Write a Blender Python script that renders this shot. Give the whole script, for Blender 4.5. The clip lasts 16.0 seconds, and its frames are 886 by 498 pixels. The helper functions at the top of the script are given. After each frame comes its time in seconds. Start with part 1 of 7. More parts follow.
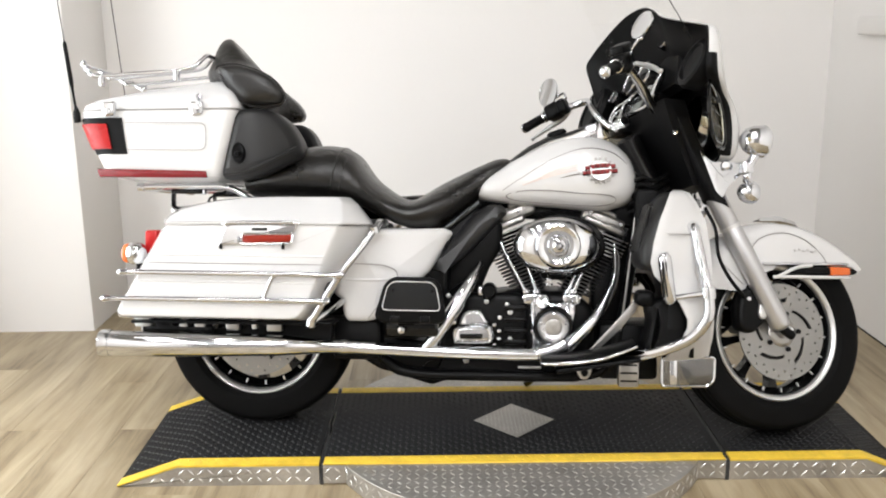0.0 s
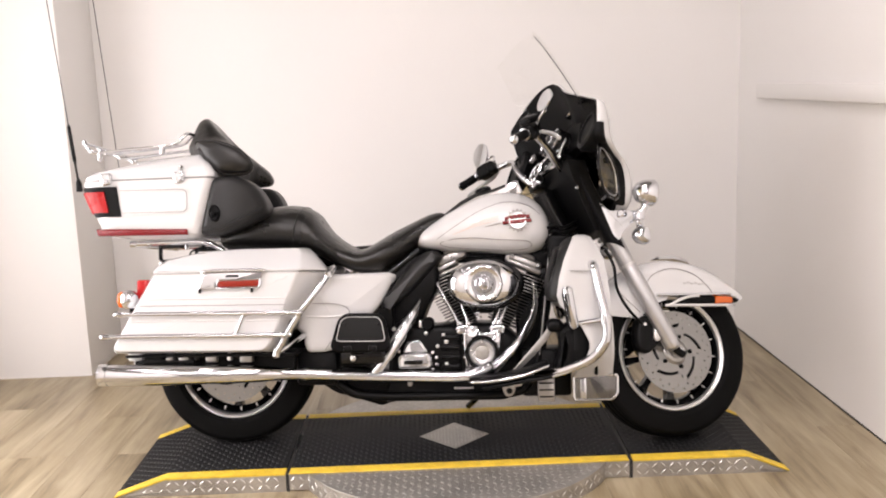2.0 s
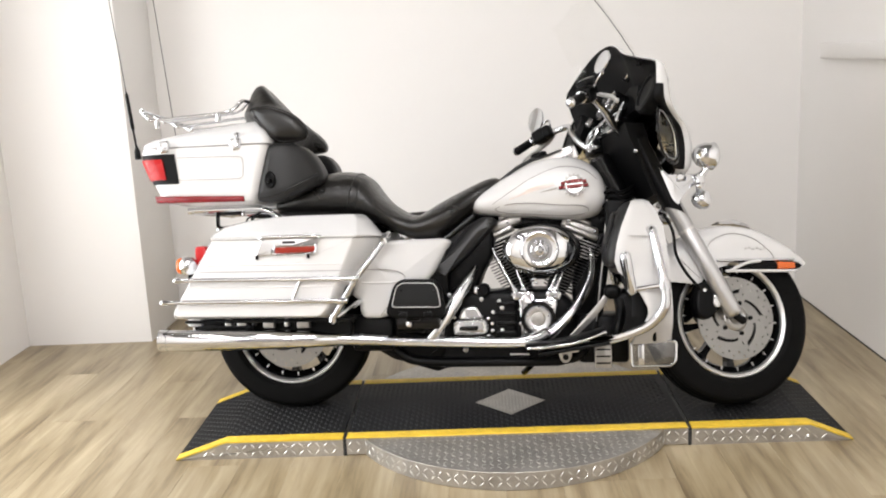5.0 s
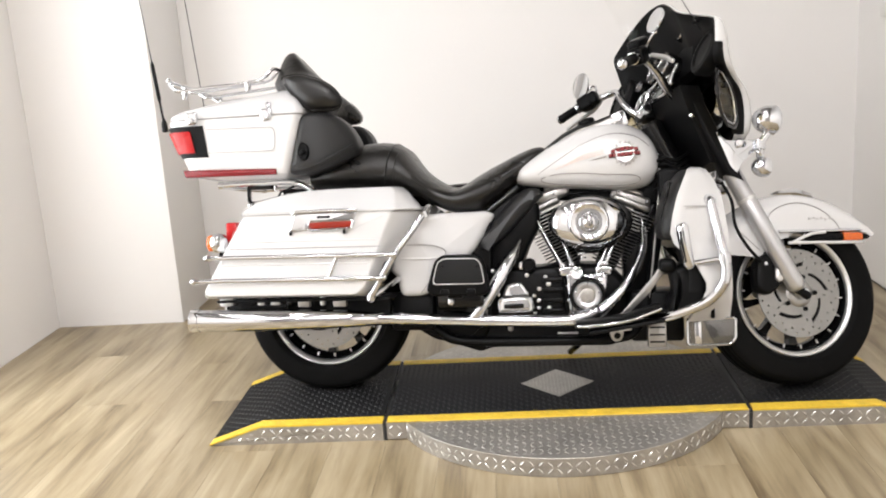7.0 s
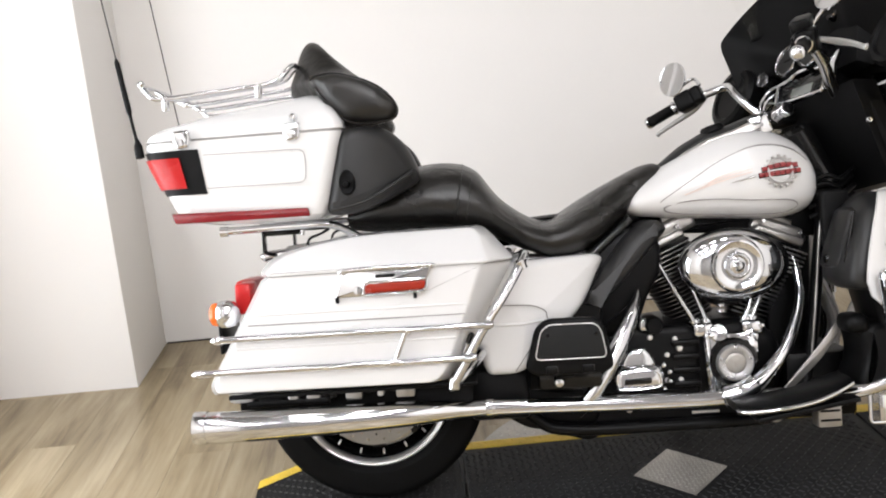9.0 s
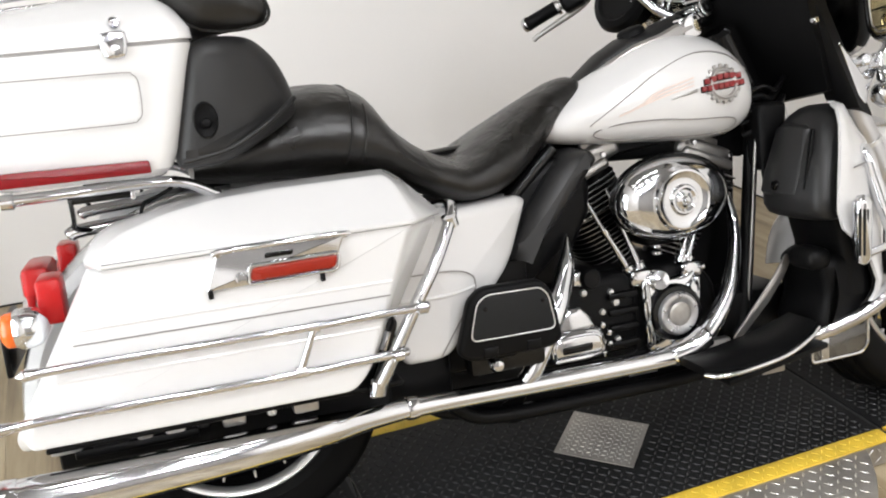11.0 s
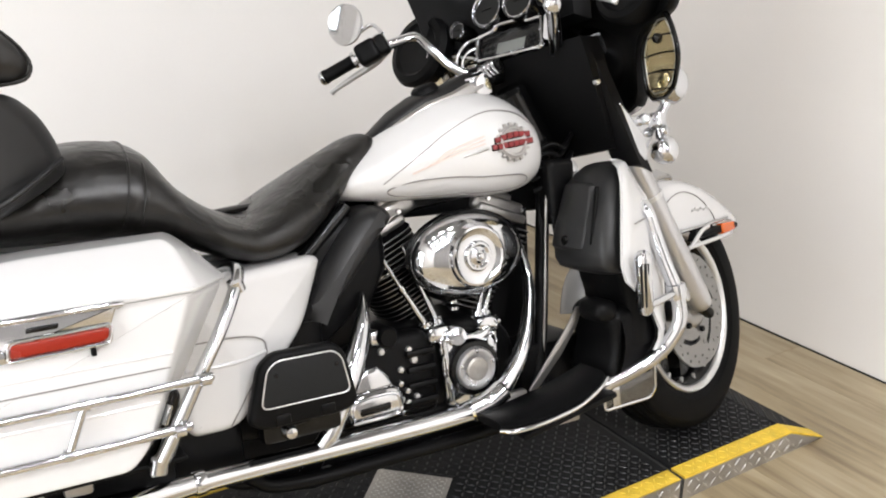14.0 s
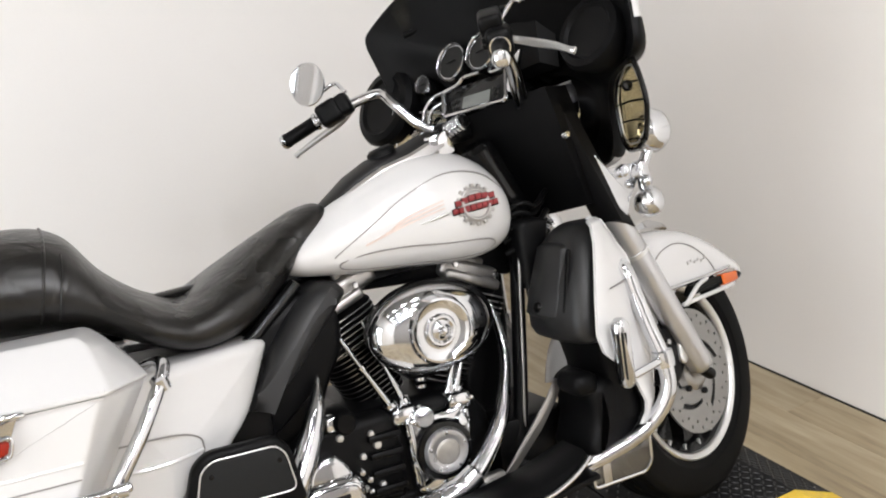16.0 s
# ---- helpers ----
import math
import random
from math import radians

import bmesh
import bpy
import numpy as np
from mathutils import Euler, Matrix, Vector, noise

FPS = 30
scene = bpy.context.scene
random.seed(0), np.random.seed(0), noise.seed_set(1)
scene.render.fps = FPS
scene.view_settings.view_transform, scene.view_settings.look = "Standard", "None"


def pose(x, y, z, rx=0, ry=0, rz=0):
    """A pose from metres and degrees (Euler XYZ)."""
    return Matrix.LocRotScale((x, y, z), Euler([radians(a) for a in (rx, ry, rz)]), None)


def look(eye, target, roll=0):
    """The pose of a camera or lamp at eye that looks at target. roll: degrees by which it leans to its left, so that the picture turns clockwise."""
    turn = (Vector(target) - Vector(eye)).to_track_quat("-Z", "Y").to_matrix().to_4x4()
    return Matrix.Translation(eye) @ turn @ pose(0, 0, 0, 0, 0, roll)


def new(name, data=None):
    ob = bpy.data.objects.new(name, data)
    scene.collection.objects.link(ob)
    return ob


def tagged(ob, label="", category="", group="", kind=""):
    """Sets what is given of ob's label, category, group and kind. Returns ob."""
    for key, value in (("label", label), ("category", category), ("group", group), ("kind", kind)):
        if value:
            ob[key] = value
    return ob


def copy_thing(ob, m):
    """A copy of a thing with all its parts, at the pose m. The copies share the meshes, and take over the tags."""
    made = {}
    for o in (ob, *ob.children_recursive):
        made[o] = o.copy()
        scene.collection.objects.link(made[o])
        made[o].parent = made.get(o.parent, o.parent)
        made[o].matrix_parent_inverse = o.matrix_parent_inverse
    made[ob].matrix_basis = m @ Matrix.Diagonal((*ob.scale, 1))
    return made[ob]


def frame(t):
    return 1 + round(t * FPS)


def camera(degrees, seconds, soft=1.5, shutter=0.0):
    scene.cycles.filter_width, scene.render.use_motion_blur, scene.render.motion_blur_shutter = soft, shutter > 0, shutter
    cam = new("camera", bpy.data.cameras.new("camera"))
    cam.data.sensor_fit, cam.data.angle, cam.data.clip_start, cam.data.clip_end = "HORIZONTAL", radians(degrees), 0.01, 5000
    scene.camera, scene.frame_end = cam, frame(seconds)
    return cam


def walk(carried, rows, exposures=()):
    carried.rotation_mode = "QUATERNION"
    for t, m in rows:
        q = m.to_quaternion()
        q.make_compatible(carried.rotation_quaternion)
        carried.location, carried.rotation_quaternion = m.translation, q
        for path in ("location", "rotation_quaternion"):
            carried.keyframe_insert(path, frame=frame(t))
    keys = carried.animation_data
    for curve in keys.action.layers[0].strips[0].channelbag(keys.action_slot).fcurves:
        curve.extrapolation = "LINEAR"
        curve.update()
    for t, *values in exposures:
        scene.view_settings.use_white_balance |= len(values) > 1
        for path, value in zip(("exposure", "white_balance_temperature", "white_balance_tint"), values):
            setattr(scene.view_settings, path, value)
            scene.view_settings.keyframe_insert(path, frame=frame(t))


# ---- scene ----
cam = camera(51.0, 16.0, soft=2.0)
PATH = [
    (0, (0.569, -2.78, 1.317), (0.577, -0.837, 0.842), -0.6),
    (0.5, (0.528, -2.928, 1.343), (0.646, -0.984, 0.888), 1.5),
    (1, (0.57, -3.022, 1.365), (0.646, -1.06, 0.987), -0.4),
    (1.5, (0.708, -3.21, 1.359), (0.704, -1.239, 1.018), 0.2),
    (2, (0.741, -3.32, 1.378), (0.767, -1.352, 1.024), -2.0),
    (2.5, (0.71, -3.308, 1.375), (0.731, -1.35, 0.968), -1.8),
    (3, (0.706, -3.315, 1.371), (0.703, -1.352, 0.985), -1.0),
    (3.5, (0.712, -3.305, 1.371), (0.675, -1.346, 0.97), -1.9),
    (4, (0.721, -3.303, 1.368), (0.678, -1.344, 0.965), -2.3),
    (6.5, (0.722, -3.286, 1.355), (0.568, -1.34, 0.917), -3.6),
    (7, (0.667, -3.137, 1.315), (0.518, -1.196, 0.858), -3.8),
    (7.5, (0.526, -2.946, 1.306), (0.253, -1.038, 0.772), -5.9),
    (8, (0.409, -2.747, 1.28), (0.092, -0.854, 0.719), -6.2),
    (8.5, (0.312, -2.488, 1.307), (0.119, -0.578, 0.744), -3.9),
    (9, (0.11, -2.254, 1.348), (0.19, -0.323, 0.835), -4.4),
    (11.5, (-0.224, -1.537, 1.3), (0.509, 0.148, 0.509), -1.0),
    (12, (-0.225, -1.542, 1.297), (0.532, 0.126, 0.495), -0.2),
    (12.5, (-0.2, -1.557, 1.305), (0.654, 0.062, 0.498), 0.7),
    (13, (-0.179, -1.561, 1.318), (0.755, 0.028, 0.542), 1.6),
    (13.5, (-0.152, -1.567, 1.341), (0.857, 0.015, 0.649), 2.5),
    (14, (-0.141, -1.563, 1.343), (0.897, 0.003, 0.657), 1.0),
    (14.5, (-0.125, -1.573, 1.354), (0.923, -0.009, 0.679), -1.6),
    (15, (-0.123, -1.574, 1.359), (0.922, -0.013, 0.672), -1.5),
    (15.5, (-0.105, -1.543, 1.367), (0.961, 0.007, 0.687), -3.4),
    (16, (0.097, -1.523, 1.371), (1.057, 0.117, 0.75), -2.5),
]
EXPOSURES = [(0, -0.77, 6480, 10), (1.2, -0.81, 6480, 10), (2, -0.83, 6900, 20), (2.4, -0.84, 6580, 12), (4, -0.83, 6580, 11), (6.5, -0.74, 6590, 12), (8, -0.76, 6590, 12), (9, -0.82, 6440, 12),
             (11.5, -0.82, 6420, 10), (12.5, -0.80, 6480, 10), (14, -0.70, 6440, 11), (15, -0.74, 6440, 11), (16, -0.78, 6440, 11)]
walk(cam, [(t, look(eye, target, roll)) for t, eye, target, roll in PATH], EXPOSURES)

# ---- world and lamps ----
world = bpy.data.worlds.new("world")
scene.world = world
world.use_nodes = True
sky = world.node_tree.nodes.new("ShaderNodeTexSky")
sky.sky_type, sky.sun_disc, sky.sun_elevation, sky.sun_rotation = "NISHITA", False, radians(35), radians(250)
back = world.node_tree.nodes["Background"]
back.inputs["Strength"].default_value = 0.1
world.node_tree.links.new(sky.outputs["Color"], back.inputs["Color"])


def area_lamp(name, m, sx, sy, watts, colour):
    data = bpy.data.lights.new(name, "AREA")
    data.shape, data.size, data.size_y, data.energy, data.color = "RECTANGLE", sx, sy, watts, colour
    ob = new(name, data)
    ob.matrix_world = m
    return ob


CEIL = 3.8
LAMP_SPOTS = [(x, y) for y in (-0.9, -2.4, -3.9, -5.4) for x in (-1.1, -0.3, 0.5, 1.2)]
ROW_WATTS = {-0.9: 7, -2.4: 20, -3.9: 38, -5.4: 60}
COLUMN_SHARE = {-1.1: 0.55, -0.3: 0.95, 0.5: 1.25, 1.2: 1.45}
for lx, ly in LAMP_SPOTS:
    area_lamp("ceiling_lamp_light", pose(lx, ly, CEIL - 0.06), 0.24, 0.24, ROW_WATTS[ly] * COLUMN_SHARE[lx], (0.99, 0.985, 1.0))
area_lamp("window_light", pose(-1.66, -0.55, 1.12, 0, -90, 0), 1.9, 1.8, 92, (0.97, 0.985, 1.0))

# ---- materials ----
MATS = {}


def nodes_of(name):
    m = bpy.data.materials.new(name)
    m.use_nodes = True
    return m, m.node_tree.nodes, m.node_tree.links, m.node_tree.nodes["Principled BSDF"]


def paint(name, colour, rough=0.5, metal=0.0, coat=0.0, vary=0.06, scale=6.0, fine=80.0, bump=0.02, rough_vary=0.08, per_object=0.0, transmission=0.0, spec=0.5, bump_scale=None, dist=0.002):
    """A surface with uneven colour and roughness at a broad and a fine scale, and fine relief."""
    m, n, l, b = nodes_of(name)
    tc = n.new("ShaderNodeTexCoord")
    broad, small = n.new("ShaderNodeTexNoise"), n.new("ShaderNodeTexNoise")
    broad.inputs["Scale"].default_value, small.inputs["Scale"].default_value = scale, fine
    broad.inputs["Detail"].default_value = 4
    l.new(tc.outputs["Object"], broad.inputs["Vector"])
    l.new(tc.outputs["Object"], small.inputs["Vector"])
    mix = n.new("ShaderNodeMath")
    mix.operation = "MULTIPLY_ADD"
    l.new(small.outputs["Fac"], mix.inputs[0])
    mix.inputs[1].default_value = 0.4
    l.new(broad.outputs["Fac"], mix.inputs[2])
    ramp = n.new("ShaderNodeMapRange")
    ramp.inputs["From Min"].default_value, ramp.inputs["From Max"].default_value = 0.35, 1.05
    ramp.inputs["To Min"].default_value, ramp.inputs["To Max"].default_value = 1 - vary, 1 + vary
    l.new(mix.outputs[0], ramp.inputs["Value"])
    last = ramp.outputs["Result"]
    if per_object:
        info = n.new("ShaderNodeObjectInfo")
        pr = n.new("ShaderNodeMapRange")
        pr.inputs["To Min"].default_value, pr.inputs["To Max"].default_value = 1 - per_object, 1 + per_object
        l.new(info.outputs["Random"], pr.inputs["Value"])
        mul = n.new("ShaderNodeMath")
        mul.operation = "MULTIPLY"
        l.new(last, mul.inputs[0])
        l.new(pr.outputs["Result"], mul.inputs[1])
        last = mul.outputs[0]
    col = n.new("ShaderNodeVectorMath")
    col.operation = "SCALE"
    col.inputs[0].default_value = colour
    l.new(last, col.inputs["Scale"])
    l.new(col.outputs["Vector"], b.inputs["Base Color"])
    rr = n.new("ShaderNodeMapRange")
    rr.inputs["To Min"].default_value, rr.inputs["To Max"].default_value = max(0.0, rough - rough_vary), min(1.0, rough + rough_vary)
    l.new(broad.outputs["Fac"], rr.inputs["Value"])
    l.new(rr.outputs["Result"], b.inputs["Roughness"])
    b.inputs["Metallic"].default_value, b.inputs["Coat Weight"].default_value = metal, coat
    b.inputs["Coat Roughness"].default_value = 0.04
    b.inputs["Specular IOR Level"].default_value = spec
    b.inputs["Transmission Weight"].default_value = transmission
    if bump:
        bp = n.new("ShaderNodeBump")
        bp.inputs["Strength"].default_value, bp.inputs["Distance"].default_value = bump, dist
        src = small
        if bump_scale:
            src = n.new("ShaderNodeTexNoise")
            src.inputs["Scale"].default_value, src.inputs["Detail"].default_value = bump_scale, 5
            l.new(tc.outputs["Object"], src.inputs["Vector"])
        l.new(src.outputs["Fac"], bp.inputs["Height"])
        l.new(bp.outputs["Normal"], b.inputs["Normal"])
    MATS[name] = m
    return m


WHITE = paint("white_paint", (0.61, 0.607, 0.601), 0.22, coat=0.6, vary=0.015, bump=0.0, rough_vary=0.04)
CHROME = paint("chrome", (0.66, 0.67, 0.69), 0.095, metal=1.0, vary=0.03, bump=0.004, rough_vary=0.04, bump_scale=25)
ALU = paint("brushed_aluminium", (0.66, 0.66, 0.65), 0.34, metal=0.85, vary=0.05, bump=0.03)
FORK = paint("polished_fork_metal", (0.53, 0.53, 0.535), 0.30, metal=0.85, vary=0.04, bump=0.02)
FIN = paint("machined_fin_edge", (0.54, 0.54, 0.54), 0.26, metal=0.9, vary=0.1, bump=0.03)
# darker edge colour for the cylinder fins below the head
FIN_DARK = paint("dark_fin_edge", (0.15, 0.15, 0.15), 0.32, metal=0.9, vary=0.2, bump=0.03)
STEEL = paint("disc_steel", (0.40, 0.39, 0.375), 0.32, metal=0.9, vary=0.06, bump=0.04, fine=160)
DISC = paint("brake_disc_steel", (0.30, 0.295, 0.285), 0.34, metal=0.9, vary=0.08, bump=0.04, fine=160)
GLOSS = paint("gloss_black", (0.0025, 0.0025, 0.0027), 0.18, coat=0.08, vary=0.2, bump=0.01, spec=0.3)
BLACK = paint("black_plastic", (0.0025, 0.0025, 0.0027), 0.46, vary=0.2, bump=0.05, fine=260, spec=0.12)
SATIN = paint("satin_black_metal", (0.0022, 0.0022, 0.0024), 0.38, vary=0.25, bump=0.05, spec=0.13)
LEATHER = paint("black_leather", (0.0080, 0.0074, 0.0066), 0.31, vary=0.45, bump=0.2, bump_scale=420, rough_vary=0.20, dist=0.0012, spec=0.46)


def creased(m, scale, strength, dist):
    """Adds soft folds and dents to a material that has fine relief already."""
    n, l = m.node_tree.nodes, m.node_tree.links
    b = n["Principled BSDF"]
    fine = b.inputs["Normal"].links[0].from_node
    tc, noise, bp = n.new("ShaderNodeTexCoord"), n.new("ShaderNodeTexNoise"), n.new("ShaderNodeBump")
    noise.inputs["Scale"].default_value, noise.inputs["Detail"].default_value, noise.inputs["Distortion"].default_value = scale, 2.0, 0.8
    bp.inputs["Strength"].default_value, bp.inputs["Distance"].default_value = strength, dist
    l.new(tc.outputs["Object"], noise.inputs["Vector"])
    l.new(noise.outputs["Fac"], bp.inputs["Height"])
    l.new(bp.outputs["Normal"], fine.inputs["Normal"])


creased(LEATHER, 16.0, 0.5, 0.010)
VINYL = paint("grey_black_vinyl", (0.008, 0.008, 0.0082), 0.44, spec=0.42, vary=0.15, bump=0.2, bump_scale=500, dist=0.001)
PANEL = paint("satin_grey_panel", (0.013, 0.013, 0.0133), 0.36, spec=0.36, vary=0.2, bump=0.1, bump_scale=300, dist=0.001, rough_vary=0.1)
RUBBER = paint("tyre_rubber", (0.003, 0.003, 0.003), 0.62, spec=0.08, vary=0.25, bump=0.12, fine=200)
PAD = paint("rubber_pad", (0.009, 0.0092, 0.0095), 0.66, spec=0.22, vary=0.15, bump=0.15, bump_scale=300)
RED = paint("red_lens", (0.36, 0.006, 0.006), 0.28, coat=0.0, spec=0.3, vary=0.18, bump=0.3, bump_scale=160, fine=120)
DARKRED = paint("red_reflector", (0.17, 0.004, 0.007), 0.25, coat=0.0, spec=0.35, vary=0.12, bump=0.2, bump_scale=300)
ORANGE = paint("orange_reflector", (0.24, 0.016, 0.006), 0.28, coat=0.0, spec=0.35, vary=0.1, bump=0.25, bump_scale=300)
AMBER = paint("amber_lens", (0.60, 0.11, 0.012), 0.14, coat=0.4, vary=0.1, bump=0.25, bump_scale=240)
BADGE = paint("red_enamel", (0.20, 0.016, 0.018), 0.3, vary=0.1, bump=0.0)
FADED = paint("pale_red_stripe", (0.62, 0.52, 0.47), 0.3, vary=0.2, bump=0.0)
STRIPE = paint("grey_pinstripe", (0.22, 0.21, 0.20), 0.35, vary=0.1, bump=0.0)
SCRIPT = paint("pale_grey_script", (0.50, 0.49, 0.48), 0.35, vary=0.1, bump=0.0)
DIAL = paint("gauge_dial", (0.012, 0.012, 0.0118), 0.3, vary=0.06, bump=0.0, spec=0.14)
SCREEN = paint("display_glass", (0.16, 0.17, 0.16), 0.12, vary=0.06, bump=0.0)
MIRROR = paint("mirror_glass", (0.86, 0.86, 0.86), 0.02, metal=1.0, vary=0.0, bump=0.0, rough_vary=0.0)
MAT_TOP = paint("black_mat", (0.0092, 0.0095, 0.0099), 0.58, spec=0.15, vary=0.5, bump=0.1, fine=120, scale=3, rough_vary=0.14)
MAT_TREAD = paint("black_tread", (0.021, 0.0214, 0.0227), 0.40, spec=0.32, vary=0.25, bump=0.05, scale=3)
PLATE = paint("diamond_plate", (0.40, 0.382, 0.35), 0.40, metal=0.7, vary=0.3, scale=9, bump=0.06)
PLATE_TREAD = paint("diamond_plate_tread", (0.56, 0.55, 0.525), 0.36, metal=0.8, vary=0.2, scale=9, bump=0.0)
YELLOW = paint("yellow_edge_paint", (0.70, 0.48, 0.045), 0.55, vary=0.22, scale=22, fine=60, bump=0.15)
WALL = paint("white_wall_paint", (0.82, 0.805, 0.784), 0.75, vary=0.03, scale=0.9, bump=0.05, fine=240, spec=0.3)
CEILING = paint("ceiling_paint", (0.24, 0.237, 0.232), 0.85, vary=0.02, bump=0.05)
SHOWROOM = paint("light_grey_wall_paint", (0.27, 0.262, 0.25), 0.8, vary=0.05, bump=0.04)
FRAME_GREY = paint("dark_grey_window_frame", (0.075, 0.075, 0.08), 0.5, vary=0.2, bump=0.06)
SCREED = paint("brown_underlay", (0.14, 0.11, 0.075), 0.8, vary=0.1, bump=0.0)
SEAM = paint("dark_joint", (0.02, 0.02, 0.02), 0.7, vary=0.2, bump=0.0)


def clear_glass(name, tint, rough=0.02, keep=0.12):
    m, n, l, b = nodes_of(name)
    out = n["Material Output"]
    tr, mix = n.new("ShaderNodeBsdfTransparent"), n.new("ShaderNodeMixShader")
    tr.inputs["Color"].default_value = (*tint, 1)
    gl = n.new("ShaderNodeBsdfGlossy")
    gl.inputs["Roughness"].default_value = rough
    mix.inputs["Fac"].default_value = keep
    l.new(tr.outputs[0], mix.inputs[1])
    l.new(gl.outputs[0], mix.inputs[2])
    l.new(mix.outputs[0], out.inputs["Surface"])
    n.remove(b)
    return m


CLEAR = clear_glass("clear_screen", (0.985, 0.985, 0.98), keep=0.014)
SMOKE = clear_glass("deflector_plastic", (0.72, 0.66, 0.50), 0.1, 0.10)
FLAP = clear_glass("flap_plastic", (0.62, 0.61, 0.58), 0.12, 0.16)
PANE = clear_glass("window_pane", (0.98, 0.99, 0.99), keep=0.05)


def glow(name, colour, strength):
    m, n, l, b = nodes_of(name)
    b.inputs["Base Color"].default_value = (*colour, 1)
    b.inputs["Emission Color"].default_value = (*colour, 1)
    b.inputs["Emission Strength"].default_value = strength
    return m


DIFFUSER = glow("lamp_diffuser", (1.0, 0.97, 0.92), 4.0)
OUTSIDE = glow("bright_outside", (0.97, 0.985, 1.0), 1.6)


def plank_material():
    """Wood-look vinyl planks: long grain, blotches, knots, and a shade of its own for every plank."""
    m, n, l, b = nodes_of("oak_plank")
    tc, info = n.new("ShaderNodeTexCoord"), n.new("ShaderNodeObjectInfo")
    shift = n.new("ShaderNodeVectorMath")
    shift.operation = "MULTIPLY_ADD"
    comb = n.new("ShaderNodeCombineXYZ")
    for k in range(3):
        l.new(info.outputs["Random"], comb.inputs[k])
    l.new(comb.outputs[0], shift.inputs[0])
    shift.inputs[1].default_value = (17.0, 31.0, 7.0)
    l.new(tc.outputs["Object"], shift.inputs[2])

    def noise_at(sx, sy, detail, rough=0.55):
        mp = n.new("ShaderNodeMapping")
        mp.inputs["Scale"].default_value = (sx, sy, 1)
        l.new(shift.outputs["Vector"], mp.inputs["Vector"])
        t = n.new("ShaderNodeTexNoise")
        t.inputs["Scale"].default_value, t.inputs["Detail"].default_value, t.inputs["Roughness"].default_value = 1.0, detail, rough
        t.inputs["Distortion"].default_value = 0.6
        l.new(mp.outputs["Vector"], t.inputs["Vector"])
        return t.outputs["Fac"]

    grain, blotch, fine = noise_at(24, 1.3, 6, 0.65), noise_at(8.0, 1.3, 4, 0.55), noise_at(150, 6, 2)
    ramp = n.new("ShaderNodeValToRGB")
    e = ramp.color_ramp.elements
    e[0].position, e[0].color = 0.34, (0.138, 0.100, 0.056, 1)
    e[1].position, e[1].color = 0.66, (0.425, 0.354, 0.236, 1)
    mid = ramp.color_ramp.elements.new(0.48)
    mid.color = (0.292, 0.231, 0.139, 1)
    add = n.new("ShaderNodeMath")
    add.operation = "MULTIPLY_ADD"
    l.new(blotch, add.inputs[0])
    add.inputs[1].default_value = 0.60
    half = n.new("ShaderNodeMath")
    half.operation = "MULTIPLY_ADD"
    l.new(grain, half.inputs[0])
    half.inputs[1].default_value, half.inputs[2].default_value = 0.50, -0.05
    l.new(half.outputs[0], add.inputs[2])
    l.new(add.outputs[0], ramp.inputs["Fac"])
    tone = n.new("ShaderNodeMapRange")
    tone.inputs["To Min"].default_value, tone.inputs["To Max"].default_value = 0.95, 1.05
    l.new(info.outputs["Random"], tone.inputs["Value"])
    sc = n.new("ShaderNodeVectorMath")
    sc.operation = "SCALE"
    l.new(ramp.outputs["Color"], sc.inputs[0])
    l.new(tone.outputs["Result"], sc.inputs["Scale"])
    l.new(sc.outputs["Vector"], b.inputs["Base Color"])
    rr = n.new("ShaderNodeMapRange")
    rr.inputs["To Min"].default_value, rr.inputs["To Max"].default_value = 0.26, 0.42
    l.new(fine, rr.inputs["Value"])
    l.new(rr.outputs["Result"], b.inputs["Roughness"])
    bp = n.new("ShaderNodeBump")
    bp.inputs["Strength"].default_value, bp.inputs["Distance"].default_value = 0.12, 0.001
    l.new(fine, bp.inputs["Height"])
    l.new(bp.outputs["Normal"], b.inputs["Normal"])
    return m


OAK = plank_material()

# ---- mesh helpers ----


def part(name, bm, material, parent=None, label="", smooth=40, m=None):
    """Links a bmesh as one mesh object under a thing or a part."""
    if m is not None:
        bm.transform(m)
    bmesh.ops.recalc_face_normals(bm, faces=bm.faces)
    me = bpy.data.meshes.new(name)
    bm.to_mesh(me)
    bm.free()
    for mt in material if isinstance(material, (list, tuple)) else [material]:
        me.materials.append(mt)
    if smooth:
        me.polygons.foreach_set("use_smooth", [p.loop_total <= 12 for p in me.polygons])  # wide end faces stay flat
        me.set_sharp_from_angle(angle=radians(smooth))
    ob = new(name, me)
    ob.parent = parent
    return tagged(ob, label) if label else ob


def thing(name, label, category, m=None, group="", kind=""):
    ob = new(name)
    ob.empty_display_size = 0.1
    if m is not None:
        ob.matrix_world = m
    return tagged(ob, label, category, group, kind)


def solo(name, bm, material, label, category="", kind="", smooth=40):
    return tagged(part(name, bm, material, None, label, smooth), label, category, "", kind)


